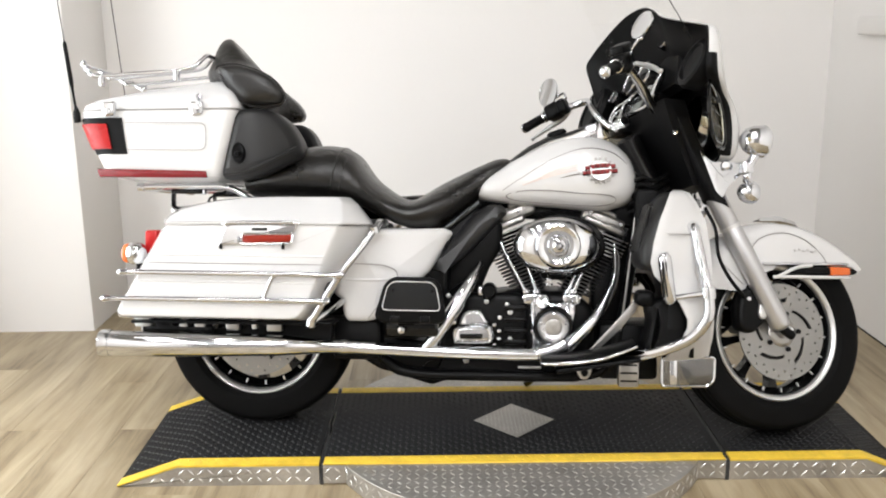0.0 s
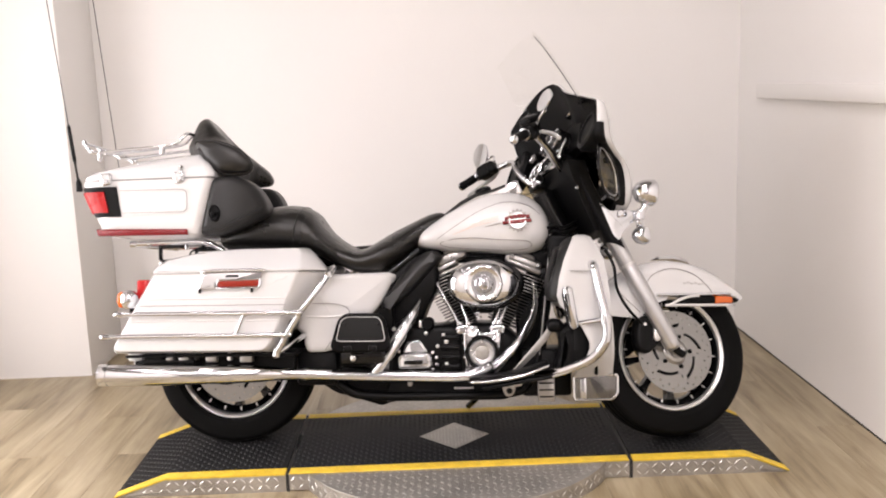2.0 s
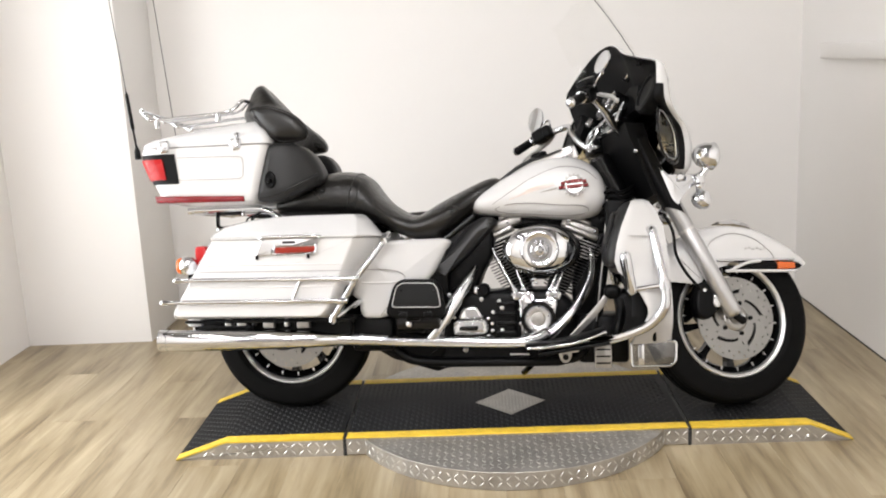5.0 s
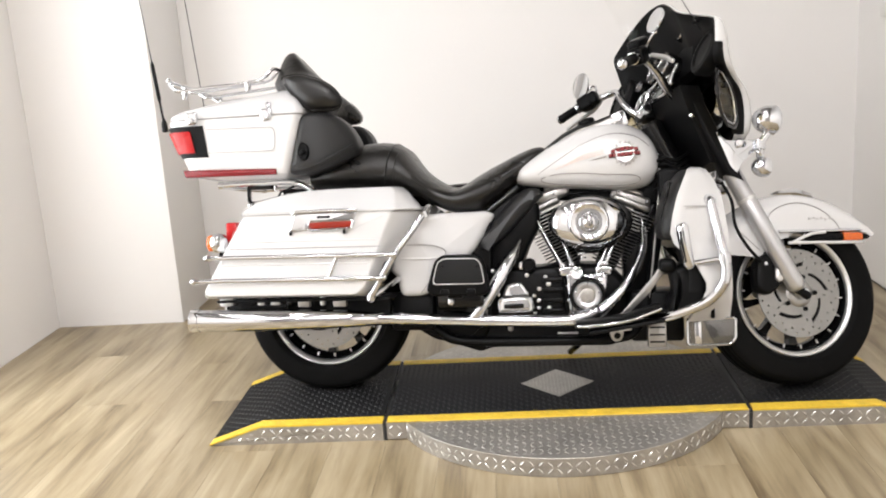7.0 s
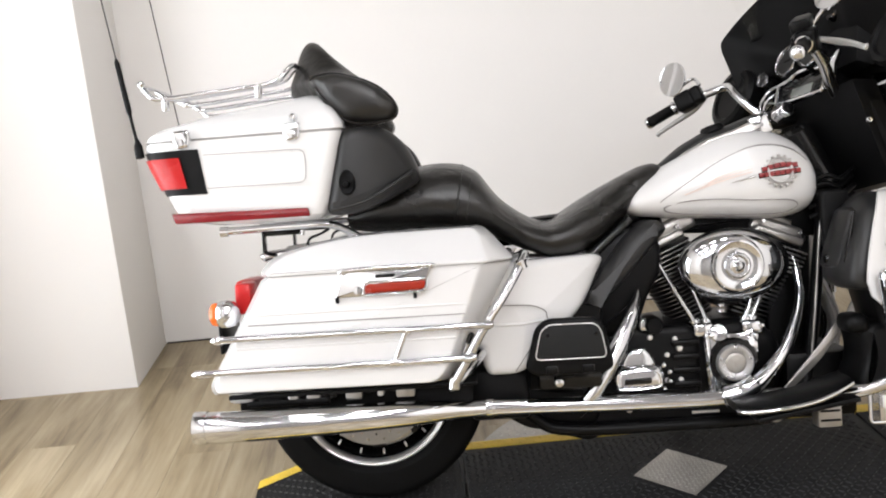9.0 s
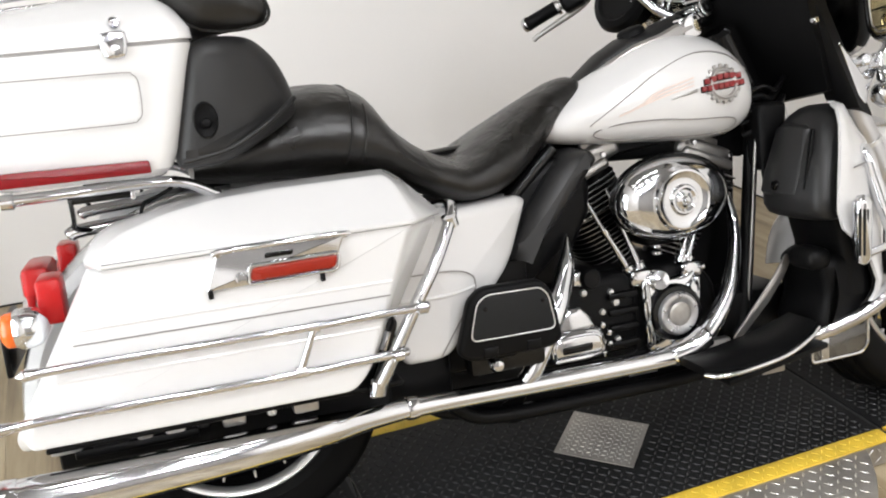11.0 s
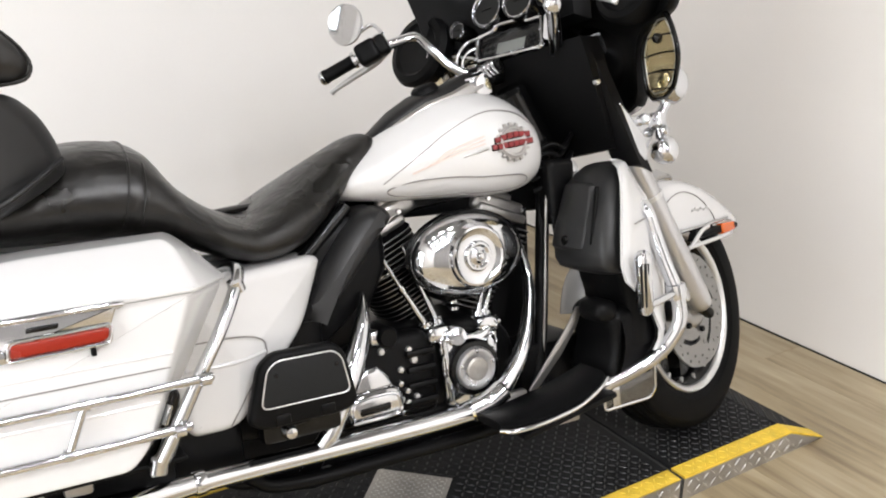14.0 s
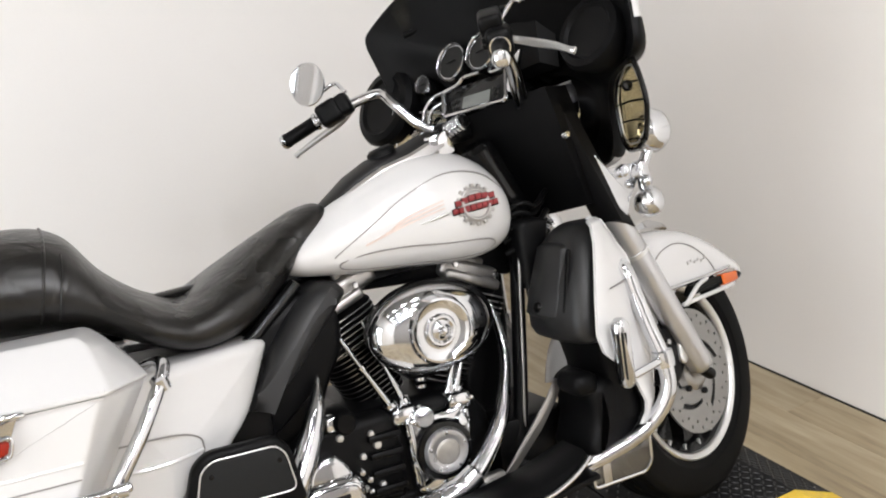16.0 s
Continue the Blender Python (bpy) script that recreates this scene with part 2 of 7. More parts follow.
def curve_points(pts, steps=6, closed=False):
    """A smooth line through the given points (Catmull-Rom)."""
    p = [Vector(q) for q in pts]
    n = len(p)
    out = []
    for i in range(n if closed else n - 1):
        a = p[(i - 1) % n] if closed or i else p[0] * 2 - p[1]
        b, c = p[i], p[(i + 1) % n]
        d = p[(i + 2) % n] if closed or i + 2 < n else p[-1] * 2 - p[-2]
        for k in range(steps):
            t = k / steps
            out.append(0.5 * (2 * b + (c - a) * t + (2 * a - 5 * b + 4 * c - d) * t * t + (3 * b - a - 3 * c + d) * t ** 3))
    if not closed:
        out.append(p[-1])
    return out


def bridge(bm, rings, closed=True, caps=True):
    vs = [[bm.verts.new(q) for q in r] for r in rings]
    n = len(vs[0])
    for a, b in zip(vs, vs[1:]):
        for i in range(n if closed else n - 1):
            j = (i + 1) % n
            bm.faces.new((a[i], a[j], b[j], b[i]))
    if caps and closed:
        bm.faces.new(vs[0])
        bm.faces.new(vs[-1][::-1])
    return vs


def loft(rings, caps=True):
    bm = bmesh.new()
    bridge(bm, rings, True, caps)
    return bm


def tube(pts, r, seg=12, smooth=6, ends=True, bm=None, taper=None):
    """A round tube along a smooth line; taper gives the radius at each control point."""
    line = curve_points(pts, smooth) if smooth and len(pts) > 2 else [Vector(q) for q in pts]
    bm = bm or bmesh.new()
    up = Vector((0, 0, 1))
    first = (line[1] - line[0]).normalized()
    side = first.cross(up if abs(first.z) < 0.9 else Vector((1, 0, 0))).normalized()
    rings = []
    for i, q in enumerate(line):
        d = (line[min(i + 1, len(line) - 1)] - line[max(i - 1, 0)]).normalized()
        side = (side - d * side.dot(d)).normalized()
        other = d.cross(side)
        rad = r
        if taper:
            f = i / (len(line) - 1) * (len(taper) - 1)
            k = min(int(f), len(taper) - 2)
            rad = taper[k] + (taper[k + 1] - taper[k]) * (f - k)
        rings.append([q + rad * (side * math.cos(a) + other * math.sin(a)) for a in (2 * math.pi * j / seg for j in range(seg))])
        if ends and i in (0, len(line) - 1):
            small = [q + (v - q) * 0.7 - (d * rad * 0.25 if i == 0 else -d * rad * 0.25) for v in rings[-1]]
            if i == 0:
                rings.insert(0, small)
            else:
                rings.append(small)
    bridge(bm, rings)
    return bm


def lathe(profile, origin, axis, seg=48, bm=None, squash=None, closed=False):
    """Turns a profile of (radius, height) about an axis; squash gives two directions' scale."""
    bm = bm or bmesh.new()
    a = Vector(axis).normalized()
    u = Vector((1, 0, 0)) if abs(a.x) < 0.9 else Vector((0, 0, 1))
    u = (u - a * u.dot(a)).normalized()
    v = a.cross(u)
    su, sv = squash or (1, 1)
    o = Vector(origin)
    rings = [[o + a * h + r * (u * su * math.cos(t) + v * sv * math.sin(t)) for t in (2 * math.pi * k / seg for k in range(seg))] for r, h in profile]
    if closed:
        rings.append(rings[0])
        vs = bridge(bm, rings, True, False)
        bmesh.ops.remove_doubles(bm, verts=vs[0] + vs[-1], dist=1e-6)
    else:
        bridge(bm, rings)
    return bm


def box(c, size, bevel=0.004, bm=None, m=None, seg=2):
    own = bmesh.new()
    bmesh.ops.create_cube(own, size=1.0)
    own.transform(Matrix.Diagonal((*size, 1)))
    if bevel:
        bmesh.ops.bevel(own, geom=own.edges[:], offset=bevel, segments=seg, affect="EDGES", profile=0.5)
    own.transform(Matrix.Translation(c) @ (m or Matrix.Identity(4)))
    return own if bm is None else join(bm, own)


def join(bm, other):
    me = bpy.data.meshes.new("joined")
    other.to_mesh(me)
    other.free()
    bm.from_mesh(me)
    bpy.data.meshes.remove(me)
    return bm


def inset_outline(pts, d):
    """A closed outline in a plane moved inwards by about d (points run round once)."""
    n = len(pts)
    area = sum(pts[i][0] * pts[(i + 1) % n][1] - pts[(i + 1) % n][0] * pts[i][1] for i in range(n))
    s = 1 if area > 0 else -1
    out = []
    for i in range(n):
        (x0, z0), (x1, z1), (x2, z2) = pts[i - 1], pts[i], pts[(i + 1) % n]
        tx, tz = x2 - x0, z2 - z0
        ln = math.hypot(tx, tz) or 1
        out.append((x1 - s * tz / ln * d, z1 + s * tx / ln * d))
    return out


def outline(pts, steps=4, sharp=0.15):
    """A dense closed outline with its corners rounded by cutting them off in arcs."""
    n = len(pts)
    out = []
    for i in range(n):
        a, b, c = (Vector(pts[i - 1]), Vector(pts[i]), Vector(pts[(i + 1) % n]))
        r0, r1 = min(sharp, (a - b).length * 0.45), min(sharp, (c - b).length * 0.45)
        r = min(r0, r1)
        p, q = b + (a - b).normalized() * r, b + (c - b).normalized() * r
        for k in range(steps + 1):
            t = k / steps
            out.append(tuple((1 - t) ** 2 * p + 2 * t * (1 - t) * b + t * t * q))
    return out


def pillow(pts, y0, y1, r=0.02, corner=0.02, n=4, back=True, shift=None, fill=False):
    """An upright slab of XZ outline between two depths y0 (outer) and y1 (inner), its outer edge (and inner, if back) rounded by r."""
    base = outline(pts, 4, corner)
    sgn = 1 if y1 > y0 else -1
    rings = []
    prof = []
    for k in range(n + 1):
        a = k / n * math.pi / 2
        prof.append((r * (1 - math.sin(a)), y0 + sgn * r * (1 - math.cos(a))))
    if back:
        for k in range(n + 1):
            a = (1 - k / n) * math.pi / 2
            prof.append((r * (1 - math.sin(a)), y1 - sgn * r * (1 - math.cos(a))))
    else:
        prof.append((0, y1))
    for ins, y in prof:
        o = inset_outline(base, ins)
        rings.append([Vector((x, y + (shift(x, z) if shift else 0), z)) for x, z in o])
    if fill:  # rings towards the middle, so that a bowed face stays smooth
        o = inset_outline(base, r)
        cx, cz = sum(p[0] for p in o) / len(o), sum(p[1] for p in o) / len(o)
        inner = []
        for f in (0.05, 0.2, 0.4, 0.6, 0.8):
            q = [(cx + (x - cx) * f, cz + (z - cz) * f) for x, z in o]
            inner.append([Vector((x, y0 + shift(x, z), z)) for x, z in q])
        rings = inner + rings
    return loft(rings)


def strip(pts, width, normal, thick=0.0012, closed=False, steps=5):
    """A thin flat band along a line, lying on a surface with that normal."""
    line = curve_points(pts, steps, closed) if len(pts) > 2 else [Vector(q) for q in pts]
    if closed:
        line.append(line[0])
    nrm = Vector(normal).normalized()
    bm = bmesh.new()
    rings = []
    for i, q in enumerate(line):
        d = (line[min(i + 1, len(line) - 1)] - line[max(i - 1, 0)]).normalized()
        s = d.cross(nrm).normalized() * width / 2
        rings.append([q + s, q + s + nrm * thick, q - s + nrm * thick, q - s])
    bridge(bm, rings)
    return bm


def flipped(bm):
    bm.transform(Matrix.Diagonal((1, -1, 1, 1)))
    bmesh.ops.reverse_faces(bm, faces=bm.faces[:])
    return bm

# ---- the room ----
XL, XR, YB, YF = -1.60, 2.40, 1.63, -7.2


def slab(x0, x1, y0, y1, z0, z1, bevel=0.0):
    return box(((x0 + x1) / 2, (y0 + y1) / 2, (z0 + z1) / 2), (x1 - x0, y1 - y0, z1 - z0), bevel)


floor = solo("floor", slab(XL - 1.5, XR + 2.0, YF, YB + 0.2, -0.12, -0.012), SCREED, "grey screed under wood-look vinyl planks", kind="structure")
solo("wall_north", slab(XL - 0.15, XR + 0.15, YB, YB + 0.15, -0.012, CEIL), WALL, "plain white painted plaster wall behind the motorcycle", kind="structure")
solo("wall_east", slab(XR, XR + 0.15, YF, YB, -0.012, CEIL), WALL, "plain white painted plaster side wall", kind="structure")
# unseen wall, added to close the room for bounced light and reflections
solo("wall_south", slab(XL - 0.15, XR + 0.15, YF - 0.15, YF, -0.012, CEIL), SHOWROOM, "grey painted wall added out of view to close the showroom", kind="structure")
solo("ceiling", slab(XL - 0.15, XR + 0.15, YF - 0.15, YB + 0.15, CEIL, CEIL + 0.12), CEILING, "grey painted showroom ceiling", kind="structure")
solo("wall_pier", slab(XL, -0.965, 1.15, YB - 0.002, -0.012, CEIL - 0.001, 0.006), WALL, "white painted pier that stands out of the corner", kind="structure")

# west wall with its window opening
WY0, WY1, WZ0, WZ1 = -1.55, 0.45, 0.085, 2.15
wall_w = bmesh.new()
for b in (slab(XL - 0.15, XL, YF, WY0, -0.012, CEIL), slab(XL - 0.15, XL, WY1, YB, -0.012, CEIL), slab(XL - 0.15, XL, WY0, WY1, WZ1, CEIL), slab(XL - 0.15, XL, WY0, WY1, -0.012, WZ0)):
    join(wall_w, b)
solo("wall_west", wall_w, WALL, "plain white painted side wall with a tall window opening", kind="structure")
window = thing("window_1", "tall bright window in a dark grey metal frame near the floor", "window", kind="structure")
FW = 0.085
for y0, y1, z0, z1 in ((WY0, WY0 + FW, WZ0, WZ1), (WY1 - FW, WY1, WZ0, WZ1), (WY0 + FW, WY1 - FW, WZ0, WZ0 + FW), (WY0 + FW, WY1 - FW, WZ1 - FW, WZ1)):
    part("window_frame", slab(XL - 0.030, XL + 0.018, y0 + 0.0005, y1 - 0.0005, z0, z1, 0.004), FRAME_GREY, window)
    part("gasket", slab(XL - 0.022, XL - 0.008, *((y0 + FW - 0.006, y0 + FW + 0.006) if y0 == WY0 else (y1 - FW - 0.006, y1 - FW + 0.006) if y1 == WY1 else (y0 + 0.006, y1 - 0.006)),
                        *((z0 + FW, z1 - FW) if y1 - y0 < 0.1 else (z1 - 0.006, z1 + 0.006) if z0 == WZ0 else (z0 - 0.006, z0 + 0.006))), SEAM, window)
pane = part("pane", slab(XL - 0.020, XL - 0.014, WY0 + FW, WY1 - FW, WZ0 + FW, WZ1 - FW), PANE, window)
pane.visible_shadow = False
solo("backdrop", slab(XL - 0.42, XL - 0.40, -3.2, 1.4, -0.3, 2.9), OUTSIDE, "bright white daylight outside the window", kind="structure")
solo("trim", box((XR - 0.016, -0.2, 1.283), (0.032, 3.0, 0.075), 0.010), WALL, "narrow white wall rail along the side wall", kind="structure")
for x0, x1, y0, y1, nm in ((-0.96, XR, YB - 0.003, YB, "n"), (XR - 0.003, XR, -3.5, YB - 0.003, "e")):
    solo("trim", slab(x0, x1, y0, y1, -0.011, 0.006), SEAM, "dark gap between the wall and the floor planks", kind="structure")

# ceiling lamps over the showroom
lamp = thing("ceiling_lamp", "white square ceiling light with a bright diffuser", "ceiling light", pose(*LAMP_SPOTS[0], CEIL), "ceiling lights")
part("frame", box((0, 0, -0.02), (0.30, 0.30, 0.036), 0.006), CEILING, lamp)
part("diffuser", box((0, 0, -0.042), (0.24, 0.24, 0.008), 0.002), DIFFUSER, lamp)
for lx, ly in LAMP_SPOTS[1:]:
    copy_thing(lamp, pose(lx, ly, CEIL))

# ---- the lift platform and its turntable ----
H, PW = 0.066, 0.29
J1, J2, CX, DR = 0.219, 1.405, 0.804, 0.592
YS = 0.045


def lozenges(spots, long, wide, high):
    """Raised tread bars on a plate: each a low lozenge with a ridge. A spot is (origin, along, across, up)."""
    verts, faces = [], []
    for o, a, c, u in spots:
        b = len(verts)
        o, a, c, u = Vector(o), Vector(a), Vector(c), Vector(u)
        for p in (o - a * long, o - c * wide, o + a * long, o + c * wide, o - a * long * 0.45 + u * high, o + a * long * 0.45 + u * high):
            verts.append(p)
        faces += [(b, b + 1, b + 4), (b + 1, b + 5, b + 4), (b + 1, b + 2, b + 5), (b + 2, b + 3, b + 5), (b + 3, b + 4, b + 5), (b + 3, b, b + 4)]
    me = bpy.data.meshes.new("tread")
    me.from_pydata(verts, [], faces)
    bm = bmesh.new()
    bm.from_mesh(me)
    bpy.data.meshes.remove(me)
    return bm


def tread_spots(x0, x1, y0, y1, step, surface, keep=lambda x, y: True, turn=0.0):
    """Alternating tread bars over a stretch; surface(x, y) gives the height and the slope along x."""
    spots = []
    nx, ny = int((x1 - x0) / step), int((y1 - y0) / step)
    for i in range(nx):
        for j in range(ny):
            x, y = x0 + (i + 0.5) * step, y0 + (j + 0.5) * step
            if not keep(x, y):
                continue
            z, s = surface(x, y)
            a = turn + (radians(45) if (i + j) % 2 else radians(-45))
            ax, ay = math.cos(a), math.sin(a)
            al = Vector((ax, ay, s * ax)).normalized()
            ac = Vector((-ay, ax, -s * ay)).normalized()
            spots.append(((x, y, z), al, ac, Vector((-s, 0, 1)).normalized()))
    return spots


def level(z):
    return lambda x, y: (z, 0.0)


def outside_diamond(x, y, pad=0.012):
    return abs(x - CX) + abs(y) > 0.1293 + pad


turntable = thing("turntable", "round diamond-plate turntable with a black mat and yellow edges", "turntable")
disc = part("disc", lathe([(0.02, 0.0), (DR - 0.002, 0.0), (DR, 0.002), (DR, H - 0.0055), (DR - 0.0015, H - 0.004), (0.02, H - 0.004)], (CX, 0, 0), (0, 0, 1), 120), PLATE, turntable, "silver diamond-plate disc", 30)
tagged(part("tread", lozenges(tread_spots(CX - DR, CX + DR, -DR, DR, 0.0250, level(H - 0.0045), lambda x, y: abs(y) > PW + 0.008 and math.hypot(x - CX, y) < DR - 0.014), 0.0125, 0.0034, 0.0018), PLATE_TREAD, disc), kind="stuff")
rim_spots = []
for k in range(132):
    t = 2 * math.pi * k / 132
    rad, tan = Vector((math.cos(t), math.sin(t), 0)), Vector((-math.sin(t), math.cos(t), 0))
    for row, z in enumerate((0.020, 0.042)):
        d = (tan + Vector((0, 0, 1)) * (1 if (k + row) % 2 else -1)).normalized()
        rim_spots.append((Vector((CX, 0, z)) + rad * (DR - 0.0003), d, d.cross(rad), rad))
tagged(part("rim_tread", lozenges(rim_spots, 0.0125, 0.0033, 0.0018), PLATE_TREAD, disc), kind="stuff")
for s in (-1, 1):
    y0, y1 = sorted((s * PW, s * (PW - 0.012)))
    part("skirt", slab(J1, CX - 0.46, y0, y1, 0.004, H - 0.003), PLATE, turntable, "silver diamond-plate skirt")
    part("skirt", slab(CX + 0.46, J2, y0, y1, 0.004, H - 0.003), PLATE, turntable, "silver diamond-plate skirt")
for x0, x1 in ((J1, CX - 0.515), (CX + 0.515, J2)):
    sp = [(Vector((x, -PW - 0.0003, z)), Vector((1, 0, 1 if (i + k) % 2 else -1)).normalized(), Vector((-1 if (i + k) % 2 else 1, 0, 1)).normalized(), Vector((0, -1, 0)))
          for i, x in enumerate(np.arange(x0 + 0.016, x1 - 0.010, 0.0285)) for k, z in enumerate((0.019, 0.045))]
    tagged(part("skirt_tread", lozenges(sp, 0.0130, 0.0034, 0.0018), PLATE_TREAD, turntable), kind="stuff")
part("mat", slab(J1 + 0.004, J2 - 0.004, -PW + YS, PW - YS, H - 0.004, H, 0.001), MAT_TOP, turntable, "black rubbery tread mat")
tagged(part("mat_tread", lozenges(tread_spots(J1 + 0.006, J2 - 0.006, -PW + YS, PW - YS, 0.0190, level(H - 0.0002), outside_diamond), 0.0098, 0.0034, 0.0022), MAT_TREAD, turntable), kind="stuff")
for s in (-1, 1):
    y0, y1 = sorted((s * PW, s * (PW - YS)))
    part("yellow_edge", slab(J1 + 0.004, J2 - 0.004, y0, y1, H - 0.006, H + 0.001, 0.0012), YELLOW, turntable, "yellow painted edge strip")
    tagged(part("yellow_tread", lozenges(tread_spots(J1 + 0.006, J2 - 0.006, y0, y1, 0.0205, level(H + 0.0008)), 0.009, 0.003, 0.0014), YELLOW, turntable), kind="stuff")
dia = bmesh.new()
bmesh.ops.create_cube(dia, size=1.0)
dia.transform(Matrix.Translation((CX, 0, H + 0.0005)) @ Matrix.Rotation(radians(45), 4, "Z") @ Matrix.Diagonal((0.1829, 0.1829, 0.003, 1)))
diamond = part("diamond_plate", dia, PLATE, turntable, "square silver diamond-plate cover set cornerwise", 0)
tagged(part("tread", lozenges(tread_spots(CX - 0.13, CX + 0.13, -0.13, 0.13, 0.0125, level(H + 0.0018), lambda x, y: abs(x - CX) + abs(y) < 0.117, radians(20)), 0.0060, 0.0020, 0.0012), PLATE_TREAD, diamond), kind="stuff")


def ramp_end(name, xin, xbreak, xout, label):
    """One end piece: flat by the joint, then sloping down to the floor."""
    ob = thing(name, label, "ramp", group="ramp ends")
    sg = 1 if xout > xin else -1
    slope = -(H - 0.004) / (xout - xbreak)

    def surface(x, y):
        return (H, 0.0) if (x - xbreak) * sg < 0 else (H + slope * (x - xbreak), slope)

    def prism(y0, y1, low, lift):
        bm = bmesh.new()
        prof = [(xin, low), (xin, H + lift), (xbreak, H + lift), (xout, 0.004 + lift), (xout, low if low < 0.01 else 0.002), ]
        if low > 0.01:
            prof = [(xin, H - 0.006), (xin, H + lift), (xbreak, H + lift), (xout, 0.004 + lift), (xout, 0.0015), (xbreak, H - 0.006)]
        rings = [[Vector((x, y, z)) for x, z in prof] for y in (y0, y1)]
        bridge(bm, rings)
        return bm

    part("base", prism(-PW, PW, 0.0, -0.007), PLATE, ob, "silver diamond-plate sides", 20)
    part("mat", prism(-PW + YS, PW - YS, 0.02, 0.0), MAT_TOP, ob, "black rubbery tread mat", 20)
    lo, hi = min(xin, xout), max(xin, xout)
    tagged(part("mat_tread", lozenges(tread_spots(lo + 0.012, hi - 0.006, -PW + YS, PW - YS, 0.0190, lambda x, y: (surface(x, y)[0] - 0.0002, surface(x, y)[1])), 0.0098, 0.0034, 0.0022), MAT_TREAD, ob), kind="stuff")
    for s in (-1, 1):
        y0, y1 = sorted((s * PW, s * (PW - YS)))
        part("yellow_edge", prism(y0 - 0.001, y1, 0.02, 0.001), YELLOW, ob, "yellow painted edge strip", 20)
        tagged(part("yellow_tread", lozenges(tread_spots(lo + 0.012, hi - 0.01, y0, y1, 0.0205, lambda x, y: (surface(x, y)[0] + 0.0008, surface(x, y)[1])), 0.009, 0.003, 0.0014), YELLOW, ob), kind="stuff")
    sp = []
    for i, x in enumerate(np.arange(lo + 0.02, hi - 0.015, 0.0285)):
        for k, z in enumerate((0.018, 0.044)):
            if z < surface(x, 0)[0] - 0.018:
                w = 1 if (i + k) % 2 else -1
                sp.append((Vector((x, -PW - 0.0003, z)), Vector((1, 0, w)).normalized(), Vector((-w, 0, 1)).normalized(), Vector((0, -1, 0))))
    tagged(part("side_tread", lozenges(sp, 0.0130, 0.0034, 0.0018), PLATE_TREAD, ob), kind="stuff")
    return ob


ramp_end("ramp", J1 - 0.010, -0.205, -0.385, "low ramp at the rear wheel, black mat and yellow edges")
ramp_end("ramp", J2 + 0.010, 1.815, 1.962, "low ramp at the front wheel, black mat and yellow edges")
for x in (J1 - 0.003, J2 + 0.003):
    solo("trim", slab(x - 0.0055, x + 0.0055, -PW - 0.001, PW + 0.001, 0.0, H - 0.004), SEAM, "black rubber joint between ramp and turntable", kind="structure")

# ---- the motorcycle: x forward from the rear axle, y to its left, z up along its lean ----
LEAN_DEG, YAW_DEG, STEER_DEG, RAKE_DEG = 12.0, 4.27, 21.0, 26.0
BIKE = pose(-0.01, 0.045, H) @ Matrix.Rotation(radians(-YAW_DEG), 4, "Z") @ Matrix.Rotation(radians(-LEAN_DEG), 4, "X")
AXLE = Vector((1.619, 0, 0.3225))
STEER = Matrix.Translation(AXLE) @ Matrix.Rotation(radians(STEER_DEG), 4, Vector((-math.sin(radians(RAKE_DEG)), 0, math.cos(radians(RAKE_DEG))))) @ Matrix.Translation(-AXLE)
bike = thing("motorcycle", "white touring motorcycle with chrome trim leaning on its side stand", "motorcycle", BIKE)
SIDES = (-1, 1)


def both(name, build, material, parent=None, label="", smooth=40, m=None):
    """The same part on the right and, mirrored, on the left."""
    made = []
    for s in SIDES:
        bm = build()
        if s > 0:
            flipped(bm)
        made.append(part(name, bm, material, parent or bike, label, smooth, m))
    return made


def ring_disc(c, r0, r1, y0, y1, holes, na=180, nr=16):
    """A flat ring across y between two radii, with the cells for which holes(radius, angle) is true left out."""
    bm = bmesh.new()
    grid = {}

    def at(i, j, y):
        key = (i % na, j, y)
        if key not in grid:
            a, r = 2 * math.pi * (i % na) / na, r0 + (r1 - r0) * j / nr
            grid[key] = bm.verts.new((c[0] + r * math.cos(a), y, c[2] + r * math.sin(a)))
        return grid[key]

    full = [[not holes(r0 + (r1 - r0) * (j + 0.5) / nr, 2 * math.pi * (i + 0.5) / na) for j in range(nr)] for i in range(na)]
    for i in range(na):
        for j in range(nr):
            if not full[i][j]:
                continue
            for y in (y0, y1):
                bm.faces.new([at(i, j, y), at(i + 1, j, y), at(i + 1, j + 1, y), at(i, j + 1, y)])
            for di, dj, e in ((-1, 0, ((i, j), (i, j + 1))), (1, 0, ((i + 1, j), (i + 1, j + 1))), (0, -1, ((i, j), (i + 1, j))), (0, 1, ((i, j + 1), (i + 1, j + 1)))):
                jj = j + dj
                if not (0 <= jj < nr and full[(i + di) % na][jj]):
                    (a0, b0), (a1, b1) = e
                    bm.faces.new([at(a0, b0, y0), at(a1, b1, y0), at(a1, b1, y1), at(a0, b0, y1)])
    return bm


def disc_holes(inner, outer):
    """Five comma-shaped slots round the carrier and two staggered rows of drilled holes on the braking ring."""
    def holes(r, a):
        turn = a / (2 * math.pi)
        slot = (turn * 5) % 1.0
        if 0.06 < slot < 0.80 and abs(r - (inner + 0.056 - 0.036 * (slot - 0.06) ** 0.8)) < 0.0072 - 0.0030 * slot:
            return True
        if (slot - 0.93) ** 2 * 0.12 + (r - inner - 0.044) ** 2 < 0.00003:
            return True
        if outer - 0.030 < r < outer - 0.024 and (turn * 20) % 1.0 < 0.13:
            return True
        if outer - 0.014 < r < outer - 0.008 and (turn * 20 + 0.5) % 1.0 < 0.13:
            return True
        return False
    return holes


